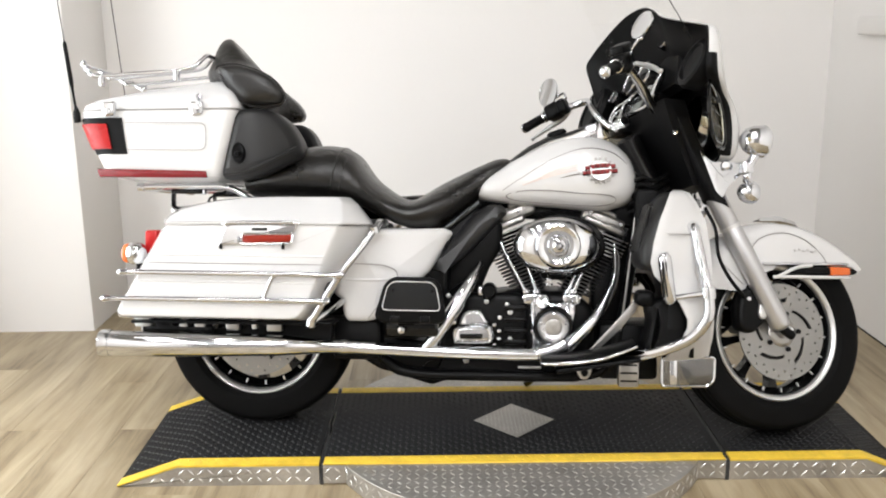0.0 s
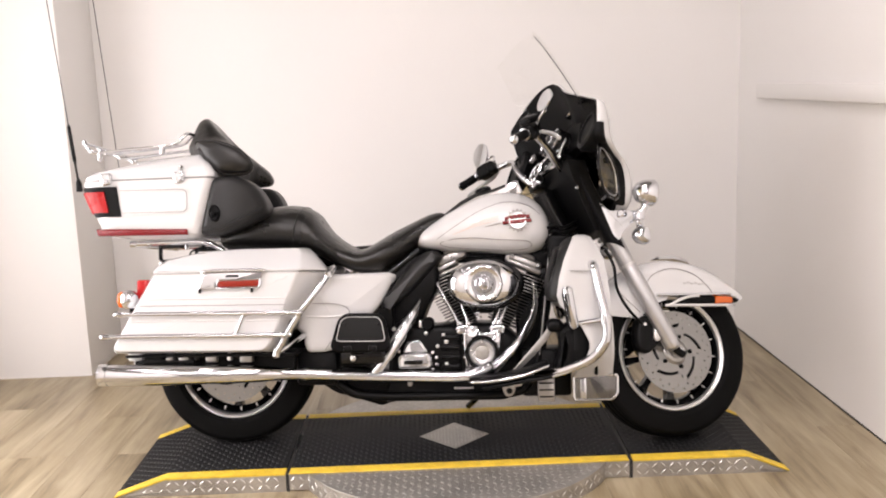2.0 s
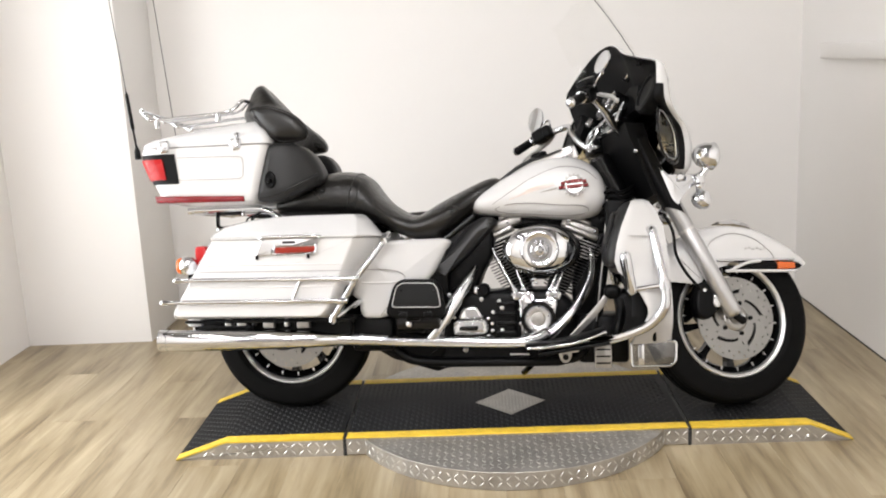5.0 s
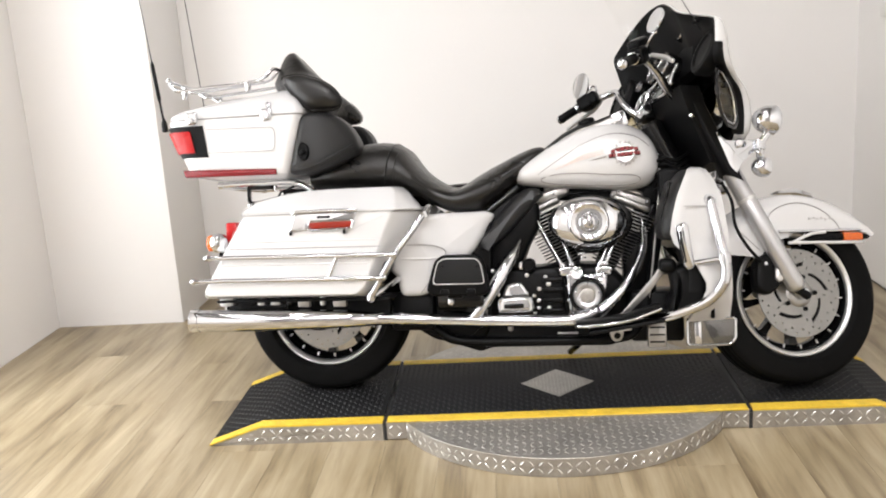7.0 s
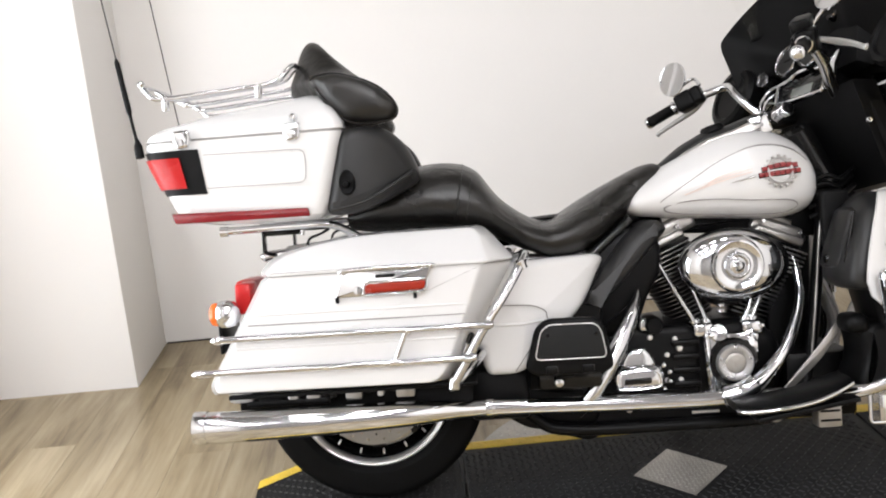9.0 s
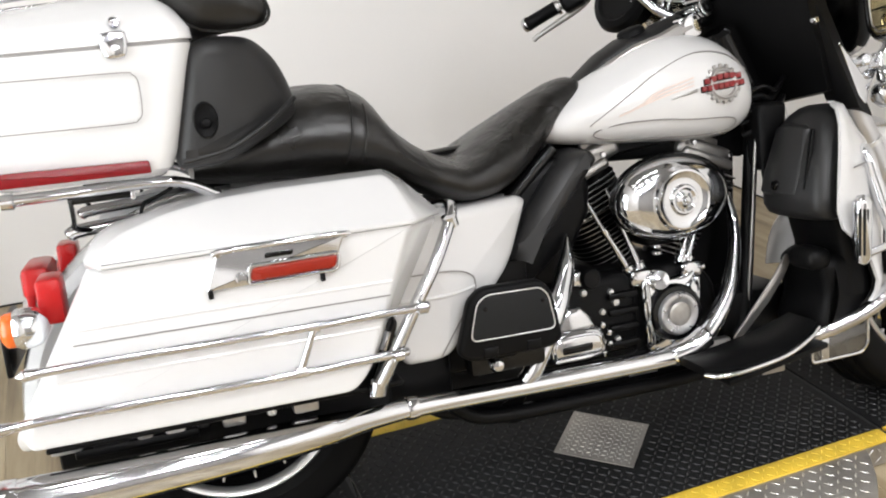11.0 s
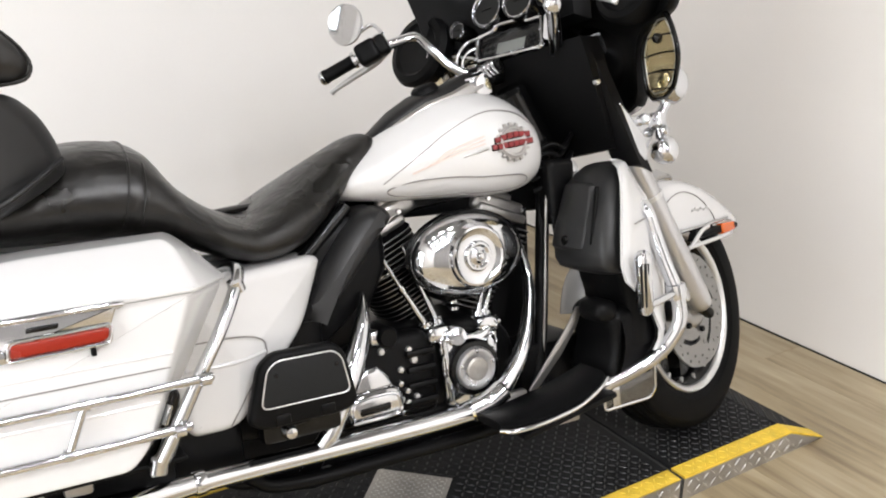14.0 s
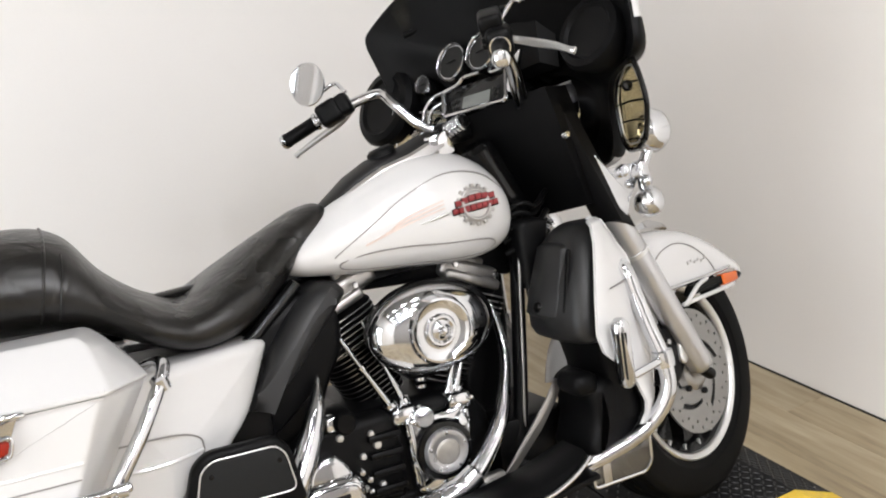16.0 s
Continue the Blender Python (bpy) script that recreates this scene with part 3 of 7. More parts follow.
def shared(name, bm, material):
    me = bpy.data.meshes.new(name)
    bm.to_mesh(me)
    bm.free()
    me.materials.append(material)
    return me


def wheel(name, c, radius, width, m, label):
    """A cast wheel: fat tyre, bright rim lip, black rim ring with bright tips, nine thick spokes and a slotted disc."""
    cx, _, cz = c
    w = width / 2
    prof = []
    for k in range(33):
        t = -1 + 2 * k / 32
        y = w * math.sin(t * math.pi / 2)
        crown = radius - 0.022 * abs(t) ** 2.2 - 0.062 * max(0, abs(t) - 0.62) ** 1.4 * 3.2
        if abs(t) < 0.7 and (k % 5) == 1:
            crown -= 0.004
        prof.append((crown, y))
    prof += [(radius - 0.066, w * 1.0), (radius - 0.084, w * 0.90), (radius - 0.093, w * 0.78), (radius - 0.099, w * 0.70)]
    prof = [(radius - 0.099, -w * 0.70), (radius - 0.093, -w * 0.78), (radius - 0.084, -w * 0.90), (radius - 0.066, -w * 1.0)] + prof
    hub = part(name, lathe([(0.012, -0.060), (0.040, -0.058), (0.066, -0.046), (0.060, -0.030), (0.060, 0.030), (0.066, 0.046), (0.036, 0.058), (0.012, 0.060)], c, (0, 1, 0), 40, closed=True), SATIN, bike, label, m=m)
    part("tyre", lathe(prof, c, (0, 1, 0), 112, closed=True), RUBBER, hub, "black road tyre", 50, m)
    rr = radius - 0.099
    lip = [(rr - 0.010, -0.050), (rr - 0.005, -0.057), (rr + 0.004, -0.060), (rr + 0.008, -0.056), (rr + 0.006, -0.048), (rr, -0.036), (rr - 0.004, -0.02), (rr - 0.004, 0.02), (rr, 0.036), (rr + 0.006, 0.048), (rr + 0.008, 0.056), (rr + 0.004, 0.060), (rr - 0.005, 0.057), (rr - 0.010, 0.050),
           (rr - 0.011, 0.040), (rr - 0.011, 0.0), (rr - 0.011, -0.040)]
    part("rim", lathe(lip, c, (0, 1, 0), 112, closed=True), ALU, hub, "silver machined wheel rim", 40, m)
    part("rim_well", lathe([(rr - 0.0112, -0.046), (rr - 0.0112, 0.046), (rr - 0.026, 0.030), (rr - 0.034, 0.018), (rr - 0.034, -0.018), (rr - 0.026, -0.030)], c, (0, 1, 0), 112, closed=True), GLOSS, hub, "black painted rim inside", 40, m)
    sm = shared("spoke", loft([[Vector((r, y, z)) for y, z in ((-d, -h), (-d * 1.05, 0), (-d, h), (d, h), (d * 1.05, 0), (d, -h))] for r, h, d in ((0.036, 0.015, 0.026), (0.07, 0.011, 0.022), (0.12, 0.010, 0.018), (0.150, 0.012, 0.017), (rr - 0.030, 0.018, 0.017))]), GLOSS)
    tm = shared("spoke_tip", box((rr - 0.0245, -0.035, 0), (0.014, 0.008, 0.0045), 0.0012), ALU)
    for nm, me, count in (("spoke", sm, 9), ("spoke_tip", tm, 18)):
        for k in range(count):
            ob = new(nm, me)
            ob.parent = hub
            ob.matrix_basis = (m or Matrix.Identity(4)) @ Matrix.Translation(c) @ Matrix.Rotation(2 * math.pi * (k + 0.25) / count, 4, "Y")
    dr = 0.147
    for y0 in (-0.079,):
        part("brake_disc", ring_disc(c, 0.046, dr, y0, y0 + 0.005, disc_holes(0.046, dr), 300, 34), DISC, hub, "slotted and drilled steel brake disc", 30, m)
    # black backing added behind the slots in place of the shade there
    part("slot_backing", lathe([(0.030, -0.071), (0.112, -0.071), (0.114, -0.066), (0.030, -0.060)], c, (0, 1, 0), 48), SATIN, hub, "black backing added behind the disc slots", 40, m)
    part("disc_carrier", lathe([(0.016, -0.086), (0.028, -0.086), (0.046, -0.080), (0.050, -0.074), (0.040, -0.050), (0.016, -0.050)], c, (0, 1, 0), 40), STEEL, hub, "", 40, m)
    for k in range(5):
        a = 2 * math.pi * k / 5
        part("disc_bolt", lathe([(0.001, -0.088), (0.006, -0.088), (0.0075, -0.086), (0.0075, -0.078)], (cx + 0.056 * math.cos(a), 0, cz + 0.056 * math.sin(a)), (0, 1, 0), 10), SATIN, hub, "", 30, m)
    return hub


wheel("rear_wheel", (0, 0, 0.3000), 0.302, 0.132, None, "black cast rear wheel")
front_wheel = wheel("front_wheel", (1.600, 0, 0.2985), 0.302, 0.130, STEER, "black cast front wheel turned to the left")
part("axle_nut", lathe([(0.004, -0.122), (0.012, -0.121), (0.015, -0.116), (0.015, -0.08)], (1.600, 0, 0.2985), (0, 1, 0), 20), CHROME, front_wheel, "", 40, STEER)

# saddlebags
BAG = [(-0.197, 0.632), (-0.341, 0.383), (-0.335, 0.360), (0.217, 0.354), (0.250, 0.390), (0.392, 0.632)]
BAG_FACE = [(-0.178, 0.632), (-0.322, 0.388), (-0.316, 0.370), (0.190, 0.365), (0.218, 0.392), (0.316, 0.632)]
LID = [(-0.198, 0.633), (-0.201, 0.645), (-0.186, 0.668), (-0.155, 0.684), (-0.078, 0.702), (0.01, 0.713), (0.10, 0.717), (0.322, 0.716), (0.345, 0.696), (0.396, 0.633)]
LID_FACE = [(-0.178, 0.633), (-0.180, 0.642), (-0.168, 0.662), (-0.142, 0.678), (-0.072, 0.697), (0.01, 0.709), (0.10, 0.713), (0.300, 0.713), (0.314, 0.700), (0.332, 0.633)]
YO = -0.350
BAG_FIT = Matrix.Translation((0.98, 0, 0.62)) @ Matrix.Diagonal((1.0116, 1, 1.0116, 1)) @ Matrix.Translation((-0.98, 0, -0.62))


def chamfered(back, face, y_back, y_rear, y_front, y_face, lean, corner):
    """A shell with XZ outline back that turns in, across wide bevels at the rear and the front, to a smaller outer face."""
    a, b = outline(back, 4, corner), outline(face, 4, corner)
    tuck = lambda z: lean * max(0.0, z - 0.640)

    def edge(x):
        return y_rear + (y_front - y_rear) * min(1.0, max(0.0, (x + 0.20) / 0.50)) ** 3

    rings = [[Vector((x, y_back, z)) for x, z in a], [Vector((x, min(y_back - 0.002, edge(x) + tuck(z)), z)) for x, z in a]]
    for w, ins, dy in ((0.90, 0.0, 0.0075), (0.97, 0.0, 0.003), (1.0, 0.001, 0.0012), (1.0, 0.004, 0.0003), (1.0, 0.008, 0.0)):
        o = inset_outline(b, ins)
        rings.append([Vector((p[0] + (q[0] - p[0]) * w, y_face + dy + tuck(q[1]), p[1] + (q[1] - p[1]) * w)) for p, q in zip(a, o)])
    return loft(rings)


for s, bag in zip(SIDES, both("saddlebag", lambda: chamfered(BAG, BAG_FACE, -0.195, -0.318, -0.268, YO - 0.004, 0.0, 0.016), WHITE, None, "white painted hard saddlebag")):
    bag.matrix_basis = BAG_FIT

    def side(bm):
        return flipped(bm) if s > 0 else bm
    lid_bm = chamfered(LID, LID_FACE, -0.19, -0.318, -0.285, YO - 0.007, 1.25, 0.012)
    bmesh.ops.bisect_plane(lid_bm, geom=lid_bm.verts[:] + lid_bm.edges[:] + lid_bm.faces[:], plane_co=(0, 0, 0.640), plane_no=(0, 0, 1))
    lid = part("lid", side(lid_bm), WHITE, bag, "white rounded saddlebag lid", 50)
    part("ridge", side(tube([(-0.222, YO - 0.003, 0.546), (0.0, YO - 0.003, 0.545), (0.276, YO - 0.003, 0.5425)], 0.0032, 8, 0)), WHITE, bag)
    part("ridge", side(tube([(-0.262, YO - 0.003, 0.470), (0.0, YO - 0.003, 0.469), (0.246, YO - 0.003, 0.4665)], 0.0032, 8, 0)), WHITE, bag)
    part("pinstripe", side(strip([(-0.232, YO - 0.0045, 0.5235), (0.0, YO - 0.0045, 0.5215), (0.270, YO - 0.0045, 0.5195)], 0.0022, (0, -1, 0), 0.0012)), STRIPE, bag)
    part("lid_seam", side(strip([(-0.176, YO - 0.005, 0.6305), (0.10, YO - 0.005, 0.6305), (0.318, YO - 0.005, 0.6305)], 0.0026, (0, -1, 0), 0.0012)), SCRIPT, bag, "thin grey joint under the lid")
    if s < 0:
        plate = part("latch", pillow([(-0.003, 0.640), (0.204, 0.639), (0.178, 0.580), (-0.026, 0.577)], YO - 0.010, YO + 0.03, 0.004, 0.006, 3), CHROME, bag, "chrome saddlebag latch plate")
        plate.matrix_basis = Matrix.Translation((0, -0.004, -0.003))
        part("recess", pillow([(0.072, 0.627), (0.118, 0.627), (0.116, 0.618), (0.070, 0.618)], YO - 0.0115, YO, 0.002, 0.004, 2), GLOSS, plate, "black latch recess")
        part("handle", tube([(0.002, YO - 0.012, 0.634), (0.0, YO - 0.020, 0.640), (0.1, YO - 0.022, 0.642), (0.200, YO - 0.020, 0.641), (0.202, YO - 0.012, 0.636)], 0.005, 10, 3), CHROME, plate, "chrome latch handle")
        part("reflector", pillow([(0.048, 0.606), (0.188, 0.607), (0.183, 0.587), (0.044, 0.585)], YO - 0.015, YO, 0.003, 0.008, 3), ORANGE, plate, "orange-red reflector")
        edge = [Vector((x, YO - 0.013, z)) for x, z in outline([(0.045, 0.610), (0.192, 0.611), (0.186, 0.583), (0.040, 0.581)], 4, 0.008)]
        part("reflector_frame", tube(edge + [edge[0]], 0.0026, 8, 0), CHROME, plate, "chrome reflector frame")
        part("lock", lathe([(0.002, 0.020), (0.009, 0.019), (0.010, 0.012), (0.010, 0.0)], (0.030, YO, 0.592), (0, -1, 0), 18), CHROME, plate, "chrome lock")
        for fx in (-0.019, 0.160):
            part("foot", box((fx, YO - 0.007, 0.573), (0.008, 0.012, 0.014), 0.002), BLACK, plate, "black rubber foot")

# saddlebag rails and guards
for s, rail in zip(SIDES, both("bag_rail", lambda: tube([(-0.300, YO - 0.030, 0.497), (-0.20, YO - 0.022, 0.496), (0.15, YO - 0.020, 0.493), (0.333, YO - 0.008, 0.491)], 0.0075, 12, 4), CHROME, None, "chrome saddlebag side rail")):
    rail.matrix_basis = BAG_FIT

    def side(bm):
        return flipped(bm) if s > 0 else bm
    part("lower_rail", side(tube([(-0.350, YO - 0.030, 0.4215), (-0.25, YO - 0.022, 0.421), (0.1, YO - 0.018, 0.4185), (0.290, YO - 0.004, 0.4165)], 0.0075, 12, 4)), CHROME, rail)
    part("cross_tube", side(tube([(0.134, YO - 0.020, 0.490), (0.104, YO - 0.018, 0.421)], 0.006, 10, 0)), CHROME, rail)
    for px_, pz in ((-0.303, 0.497), (-0.352, 0.4215)):
        part("end_cap", side(tube([(px_ + 0.02, YO - 0.028, pz), (px_, YO - 0.030, pz), (px_ - 0.012, YO - 0.028, pz)], 0.01, 12, 3, taper=[0.0085, 0.0105, 0.003])), CHROME, rail, "chrome bullet end")
    for fx, fz in ((0.135, 0.491), (0.104, 0.420), (0.32, 0.491), (0.27, 0.417)):
        part("clamp", side(lathe([(0.004, -0.010), (0.0105, -0.008), (0.0105, 0.008), (0.004, 0.010)], (fx, YO - 0.016, fz), (1, 0, -0.02), 14)), CHROME, rail)
for s, guard in zip(SIDES, both("rear_guard", lambda: tube([(0.392, -0.18, 0.626), (0.412, -0.235, 0.641), (0.408, -0.277, 0.629), (0.362, -0.316, 0.560), (0.308, -0.336, 0.486), (0.240, -0.338, 0.374), (0.220, -0.322, 0.343), (0.238, -0.265, 0.342), (0.262, -0.205, 0.345)], 0.0115, 14, 6), CHROME, None, "chrome guard bar in front of the saddlebag")):
    def side(bm):
        return flipped(bm) if s > 0 else bm
    part("brace", side(tube([(0.230, -0.332, 0.352), (0.262, -0.300, 0.374), (0.298, -0.235, 0.402), (0.300, -0.19, 0.404)], 0.009, 12, 5)), CHROME, guard)
    part("clamp", side(lathe([(0.006, -0.012), (0.0145, -0.010), (0.0145, 0.010), (0.006, 0.012)], (0.402, -0.285, 0.618), (0.3, 0.2, -1), 14)), CHROME, guard)
    part("clamp", side(lathe([(0.006, -0.014), (0.0145, -0.012), (0.0145, 0.012), (0.006, 0.014)], (0.227, -0.332, 0.353), (0.2, -0.1, 1), 14)), CHROME, guard)
    part("guard_mount", side(pillow([(0.258, 0.462), (0.276, 0.468), (0.284, 0.452), (0.262, 0.400), (0.244, 0.386), (0.236, 0.400)], -0.300, -0.20, 0.006, 0.010, 3)), GLOSS, guard, "black guard mount", 40)
    part("mount_pin", side(tube([(0.262, -0.303, 0.440), (0.250, -0.303, 0.410)], 0.006, 10, 0)), CHROME, guard)

# exhaust
for s, muffler in zip(SIDES, both("muffler", lambda: tube([(-0.374, -0.338, 0.284), (-0.34, -0.336, 0.283), (-0.25, -0.330, 0.281), (-0.05, -0.312, 0.279), (0.12, -0.280, 0.276), (0.22, -0.252, 0.272), (0.30, -0.236, 0.268)], 0.03, 28, 6, taper=[0.037, 0.0375, 0.037, 0.034, 0.031, 0.0235, 0.019]), CHROME, None, "long chrome muffler")):
    def side(bm):
        return flipped(bm) if s > 0 else bm
    part("end_cap", side(lathe([(0.030, -0.004), (0.039, 0.0), (0.040, 0.012), (0.0385, 0.030), (0.030, 0.030)], (-0.394, -0.3385, 0.2845), (1, 0.01, 0), 28)), CHROME, muffler, "chrome muffler tip")
    part("outlet", side(lathe([(0.002, 0.0), (0.0295, 0.0), (0.0295, -0.004), (0.002, -0.004)], (-0.390, -0.3385, 0.2845), (1, 0.01, 0), 24)), SATIN, muffler, "dark muffler outlet")
    part("clamp", side(lathe([(0.016, -0.011), (0.0225, -0.010), (0.0235, 0.0), (0.0225, 0.010), (0.016, 0.011)], (0.305, -0.235, 0.268), (1, 0.12, -0.03), 24)), CHROME, muffler, "chrome exhaust clamp")
    part("hanger", side(box((-0.18, -0.275, 0.322), (0.20, 0.022, 0.016), 0.004)), SATIN, muffler, "black hanger bracket")
pipe = part("exhaust_pipe", tube([(0.29, -0.237, 0.268), (0.40, -0.222, 0.262), (0.60, -0.210, 0.253), (0.80, -0.204, 0.248), (0.89, -0.202, 0.249)], 0.0195, 24, 6), CHROME, bike, "chrome lower exhaust pipe")
part("front_header", tube([(0.87, -0.200, 0.249), (0.940, -0.196, 0.262), (0.985, -0.190, 0.286), (1.050, -0.168, 0.350), (1.092, -0.135, 0.415), (1.120, -0.098, 0.480), (1.122, -0.070, 0.545)], 0.018, 22, 6, taper=[0.021, 0.0205, 0.0185, 0.0160, 0.0130, 0.0115, 0.010]), CHROME, pipe, "chrome front header heat shield")
part("rear_header", tube([(0.545, -0.212, 0.262), (0.575, -0.210, 0.296), (0.634, -0.188, 0.388), (0.680, -0.150, 0.464), (0.708, -0.105, 0.524)], 0.02, 20, 6, taper=[0.017, 0.020, 0.0235, 0.020, 0.004]), CHROME, pipe, "chrome rear header heat shield")
part("downpipe", tube([(1.005, -0.150, 0.285), (1.066, -0.128, 0.352), (1.112, -0.095, 0.430), (1.128, -0.070, 0.510), (1.122, -0.050, 0.580)], 0.009, 14, 6), CHROME, pipe, "slim chrome tube beside the header")
part("slot_cover", strip([(0.40, -0.2365, 0.2765), (0.535, -0.2285, 0.2705)], 0.008, (0, -0.7, 0.7), 0.002), SATIN, pipe)
part("clamp", lathe([(0.015, -0.012), (0.024, -0.010), (0.0245, 0.010), (0.015, 0.012)], (0.895, -0.202, 0.251), (1, 0, 0.3), 22), CHROME, pipe, "chrome exhaust clamp")
part("joint_sleeve", tube([(0.885, -0.204, 0.250), (0.93, -0.206, 0.262), (0.965, -0.207, 0.281)], 0.0235, 22, 4), CHROME, pipe)

# side covers, frame panels
for s, cover in zip(SIDES, both("side_cover", lambda: pillow([(0.300, 0.618), (0.600, 0.623), (0.624, 0.610), (0.562, 0.498), (0.400, 0.350), (0.372, 0.342), (0.309, 0.343), (0.296, 0.375), (0.300, 0.405), (0.268, 0.425)], -0.228, -0.12, 0.022, 0.03, 5, True, lambda x, z: 0.115 * max(0, (x - 0.40) / 0.23) ** 1.6, True), WHITE, None, "white painted side cover")):
    if s < 0:
        part("pinstripe", strip([(0.300, -0.2295, 0.517), (0.41, -0.2295, 0.514), (0.452, -0.2175, 0.500), (0.462, -0.2135, 0.482), (0.452, -0.2175, 0.455), (0.376, -0.2295, 0.352)], 0.0028, (0, -1, 0), 0.002), STRIPE, cover)
        part("ridge", tube([(0.310, -0.227, 0.470), (0.40, -0.228, 0.468), (0.46, -0.2145, 0.474)], 0.004, 8, 4), WHITE, cover)
both("heat_panel", lambda: pillow([(0.556, 0.490), (0.604, 0.492), (0.672, 0.548), (0.728, 0.606), (0.792, 0.672), (0.776, 0.694), (0.735, 0.698), (0.684, 0.668), (0.622, 0.590)], -0.165, -0.01, 0.040, 0.025, 6, True, lambda x, z: 0.035 * (z - 0.5) / 0.2), PANEL, None, "grey-black moulded mid-frame panel", 50)

# rear fender, lights and plate bar
fend = bmesh.new()
rings = []
for k in range(25):
    a = radians(55 + 130 * k / 24)
    R_ = 0.372 + 0.012 * (k / 24)
    rings.append([Vector((R_ * f * math.cos(a), y, 0.325 + R_ * f * math.sin(a))) for y, f in ((-0.105, 0.80), (-0.110, 0.92), (-0.095, 0.975), (-0.05, 0.998), (0, 1.0), (0.05, 0.998), (0.095, 0.975), (0.110, 0.92), (0.105, 0.80))])
bridge(fend, rings, False, False)
bmesh.ops.solidify(fend, geom=fend.faces[:], thickness=0.004)
part("rear_fender", fend, WHITE, bike, "white rear fender")
bar = part("light_bar", tube([(-0.305, -0.265, 0.545), (-0.325, -0.15, 0.55), (-0.335, 0, 0.55), (-0.325, 0.15, 0.55), (-0.305, 0.265, 0.545)], 0.012, 12, 4), CHROME, bike, "chrome rear light bar")
for s in SIDES:
    part("turn_signal", lathe([(0.006, 0.024), (0.026, 0.022), (0.033, 0.012), (0.034, -0.004), (0.030, -0.020), (0.016, -0.032), (0.005, -0.036)], (-0.318, s * 0.268, 0.545), (-1, s * 0.10, 0), 26), CHROME, bar, "chrome turn signal housing")
    part("signal_lens", lathe([(0.003, 0.0), (0.018, 0.002), (0.027, 0.008), (0.029, 0.014), (0.029, 0.022)], (-0.359, s * 0.270, 0.545), (1, -s * 0.10, 0), 24), AMBER, bar, "amber turn signal lens")
    part("run_light", box((-0.280, s * 0.205, 0.576), (0.040, 0.085, 0.076), 0.008, seg=2), RED, bar, "red running light")
part("tail_lamp", box((-0.318, 0, 0.580), (0.05, 0.15, 0.060), 0.012, seg=2), RED, bar, "red tail lamp")
part("plate_holder", box((-0.385, 0, 0.47), (0.012, 0.18, 0.10), 0.004), SATIN, bar, "black plate holder")
part("lower_reflector", box((-0.318, -0.215, 0.415), (0.012, 0.045, 0.03), 0.004), RED, bar, "red reflector")

# top case
def case_ring(z, x0, x1, w, slope=0.0, rf=0.03, rb=0.07, n=7, nose=0.0):
    """A level ring of the top case: rounded corners, larger ones behind."""
    pts = []
    for cx, cy, r, a0 in ((x1 - rf, w - rf, rf, 0), (x0 + rb, w * 0.93 - rb, rb, 90), (x0 + rb, -w * 0.93 + rb, rb, 180), (x1 - rf, -w + rf, rf, 270)):
        for k in range(n + 1):
            a = radians(a0 + 90 * k / n)
            x, y = cx + r * math.cos(a), cy + r * math.sin(a)
            pts.append(Vector((x, y, z + slope * (x - x1))))
    return pts


def wrap_band(z0, z1, x_front, proud, thick):
    """A band on the case wall that runs from the side round the rear corner, standing proud of it."""
    rings = []
    for out in (proud, proud - thick):
        grid = []
        for k in range(7):
            z = z0 + (z1 - z0) * k / 6
            t = (z - 0.80) / 0.15
            x0, w, rb = -0.432 - 0.062 * t - out, 0.302 + 0.008 * t + out, 0.07
            xf = x_front - 0.014 * (z - z0) / (z1 - z0)
            line = [Vector((xf + (x0 + rb - xf) * i / 5, -w + 0.07 * w * ((xf + (x0 + rb - xf) * i / 5 + 0.02) / (x0 + rb)), z)) for i in range(6)]
            line += [Vector((x0 + rb - rb * math.sin(a), -w * 0.93 + rb - rb * math.cos(a), z)) for a in (math.pi / 2 * i / 8 for i in range(1, 9))]
            line.append(Vector((x0, -0.10, z)))
            grid.append(line)
        rings.append(grid)
    outer_, inner_ = rings
    loop = [[o[i] for o in outer_] + [o[i] for o in inner_[::-1]] for i in range(len(outer_[0]))]
    return loft(loop)


case = part("top_case", loft([case_ring(0.757, -0.25, -0.09, 0.235), case_ring(0.760, -0.34, -0.072, 0.272), case_ring(0.773, -0.405, -0.056, 0.296), case_ring(0.800, -0.432, -0.043, 0.302), case_ring(0.860, -0.461, -0.028, 0.306),
                              case_ring(0.925, -0.486, -0.012, 0.309), case_ring(0.952, -0.494, -0.004, 0.310), case_ring(0.966, -0.494, 0.0, 0.310), case_ring(0.968, -0.488, -0.004, 0.304)]), WHITE, bike, "white hard luggage top case", 35)
part("lid", loft([case_ring(0.9715, -0.486, -0.002, 0.302, 0.004), case_ring(0.973, -0.493, 0.003, 0.309, 0.004), case_ring(0.990, -0.487, 0.001, 0.307, 0.012), case_ring(1.018, -0.465, -0.016, 0.290, 0.04), case_ring(1.040, -0.440, -0.032, 0.268, 0.08), case_ring(1.058, -0.412, -0.046, 0.240, 0.11),
                        case_ring(1.068, -0.37, -0.07, 0.20, 0.125), case_ring(1.073, -0.30, -0.10, 0.14, 0.128), case_ring(1.074, -0.24, -0.15, 0.08, 0.128)]), WHITE, case, "white domed top case lid", 35)
part("gasket", loft([case_ring(0.9675, -0.489, -0.002, 0.3065), case_ring(0.9765, -0.489, -0.002, 0.3065)]), STRIPE, case, "grey lid seam", 30)
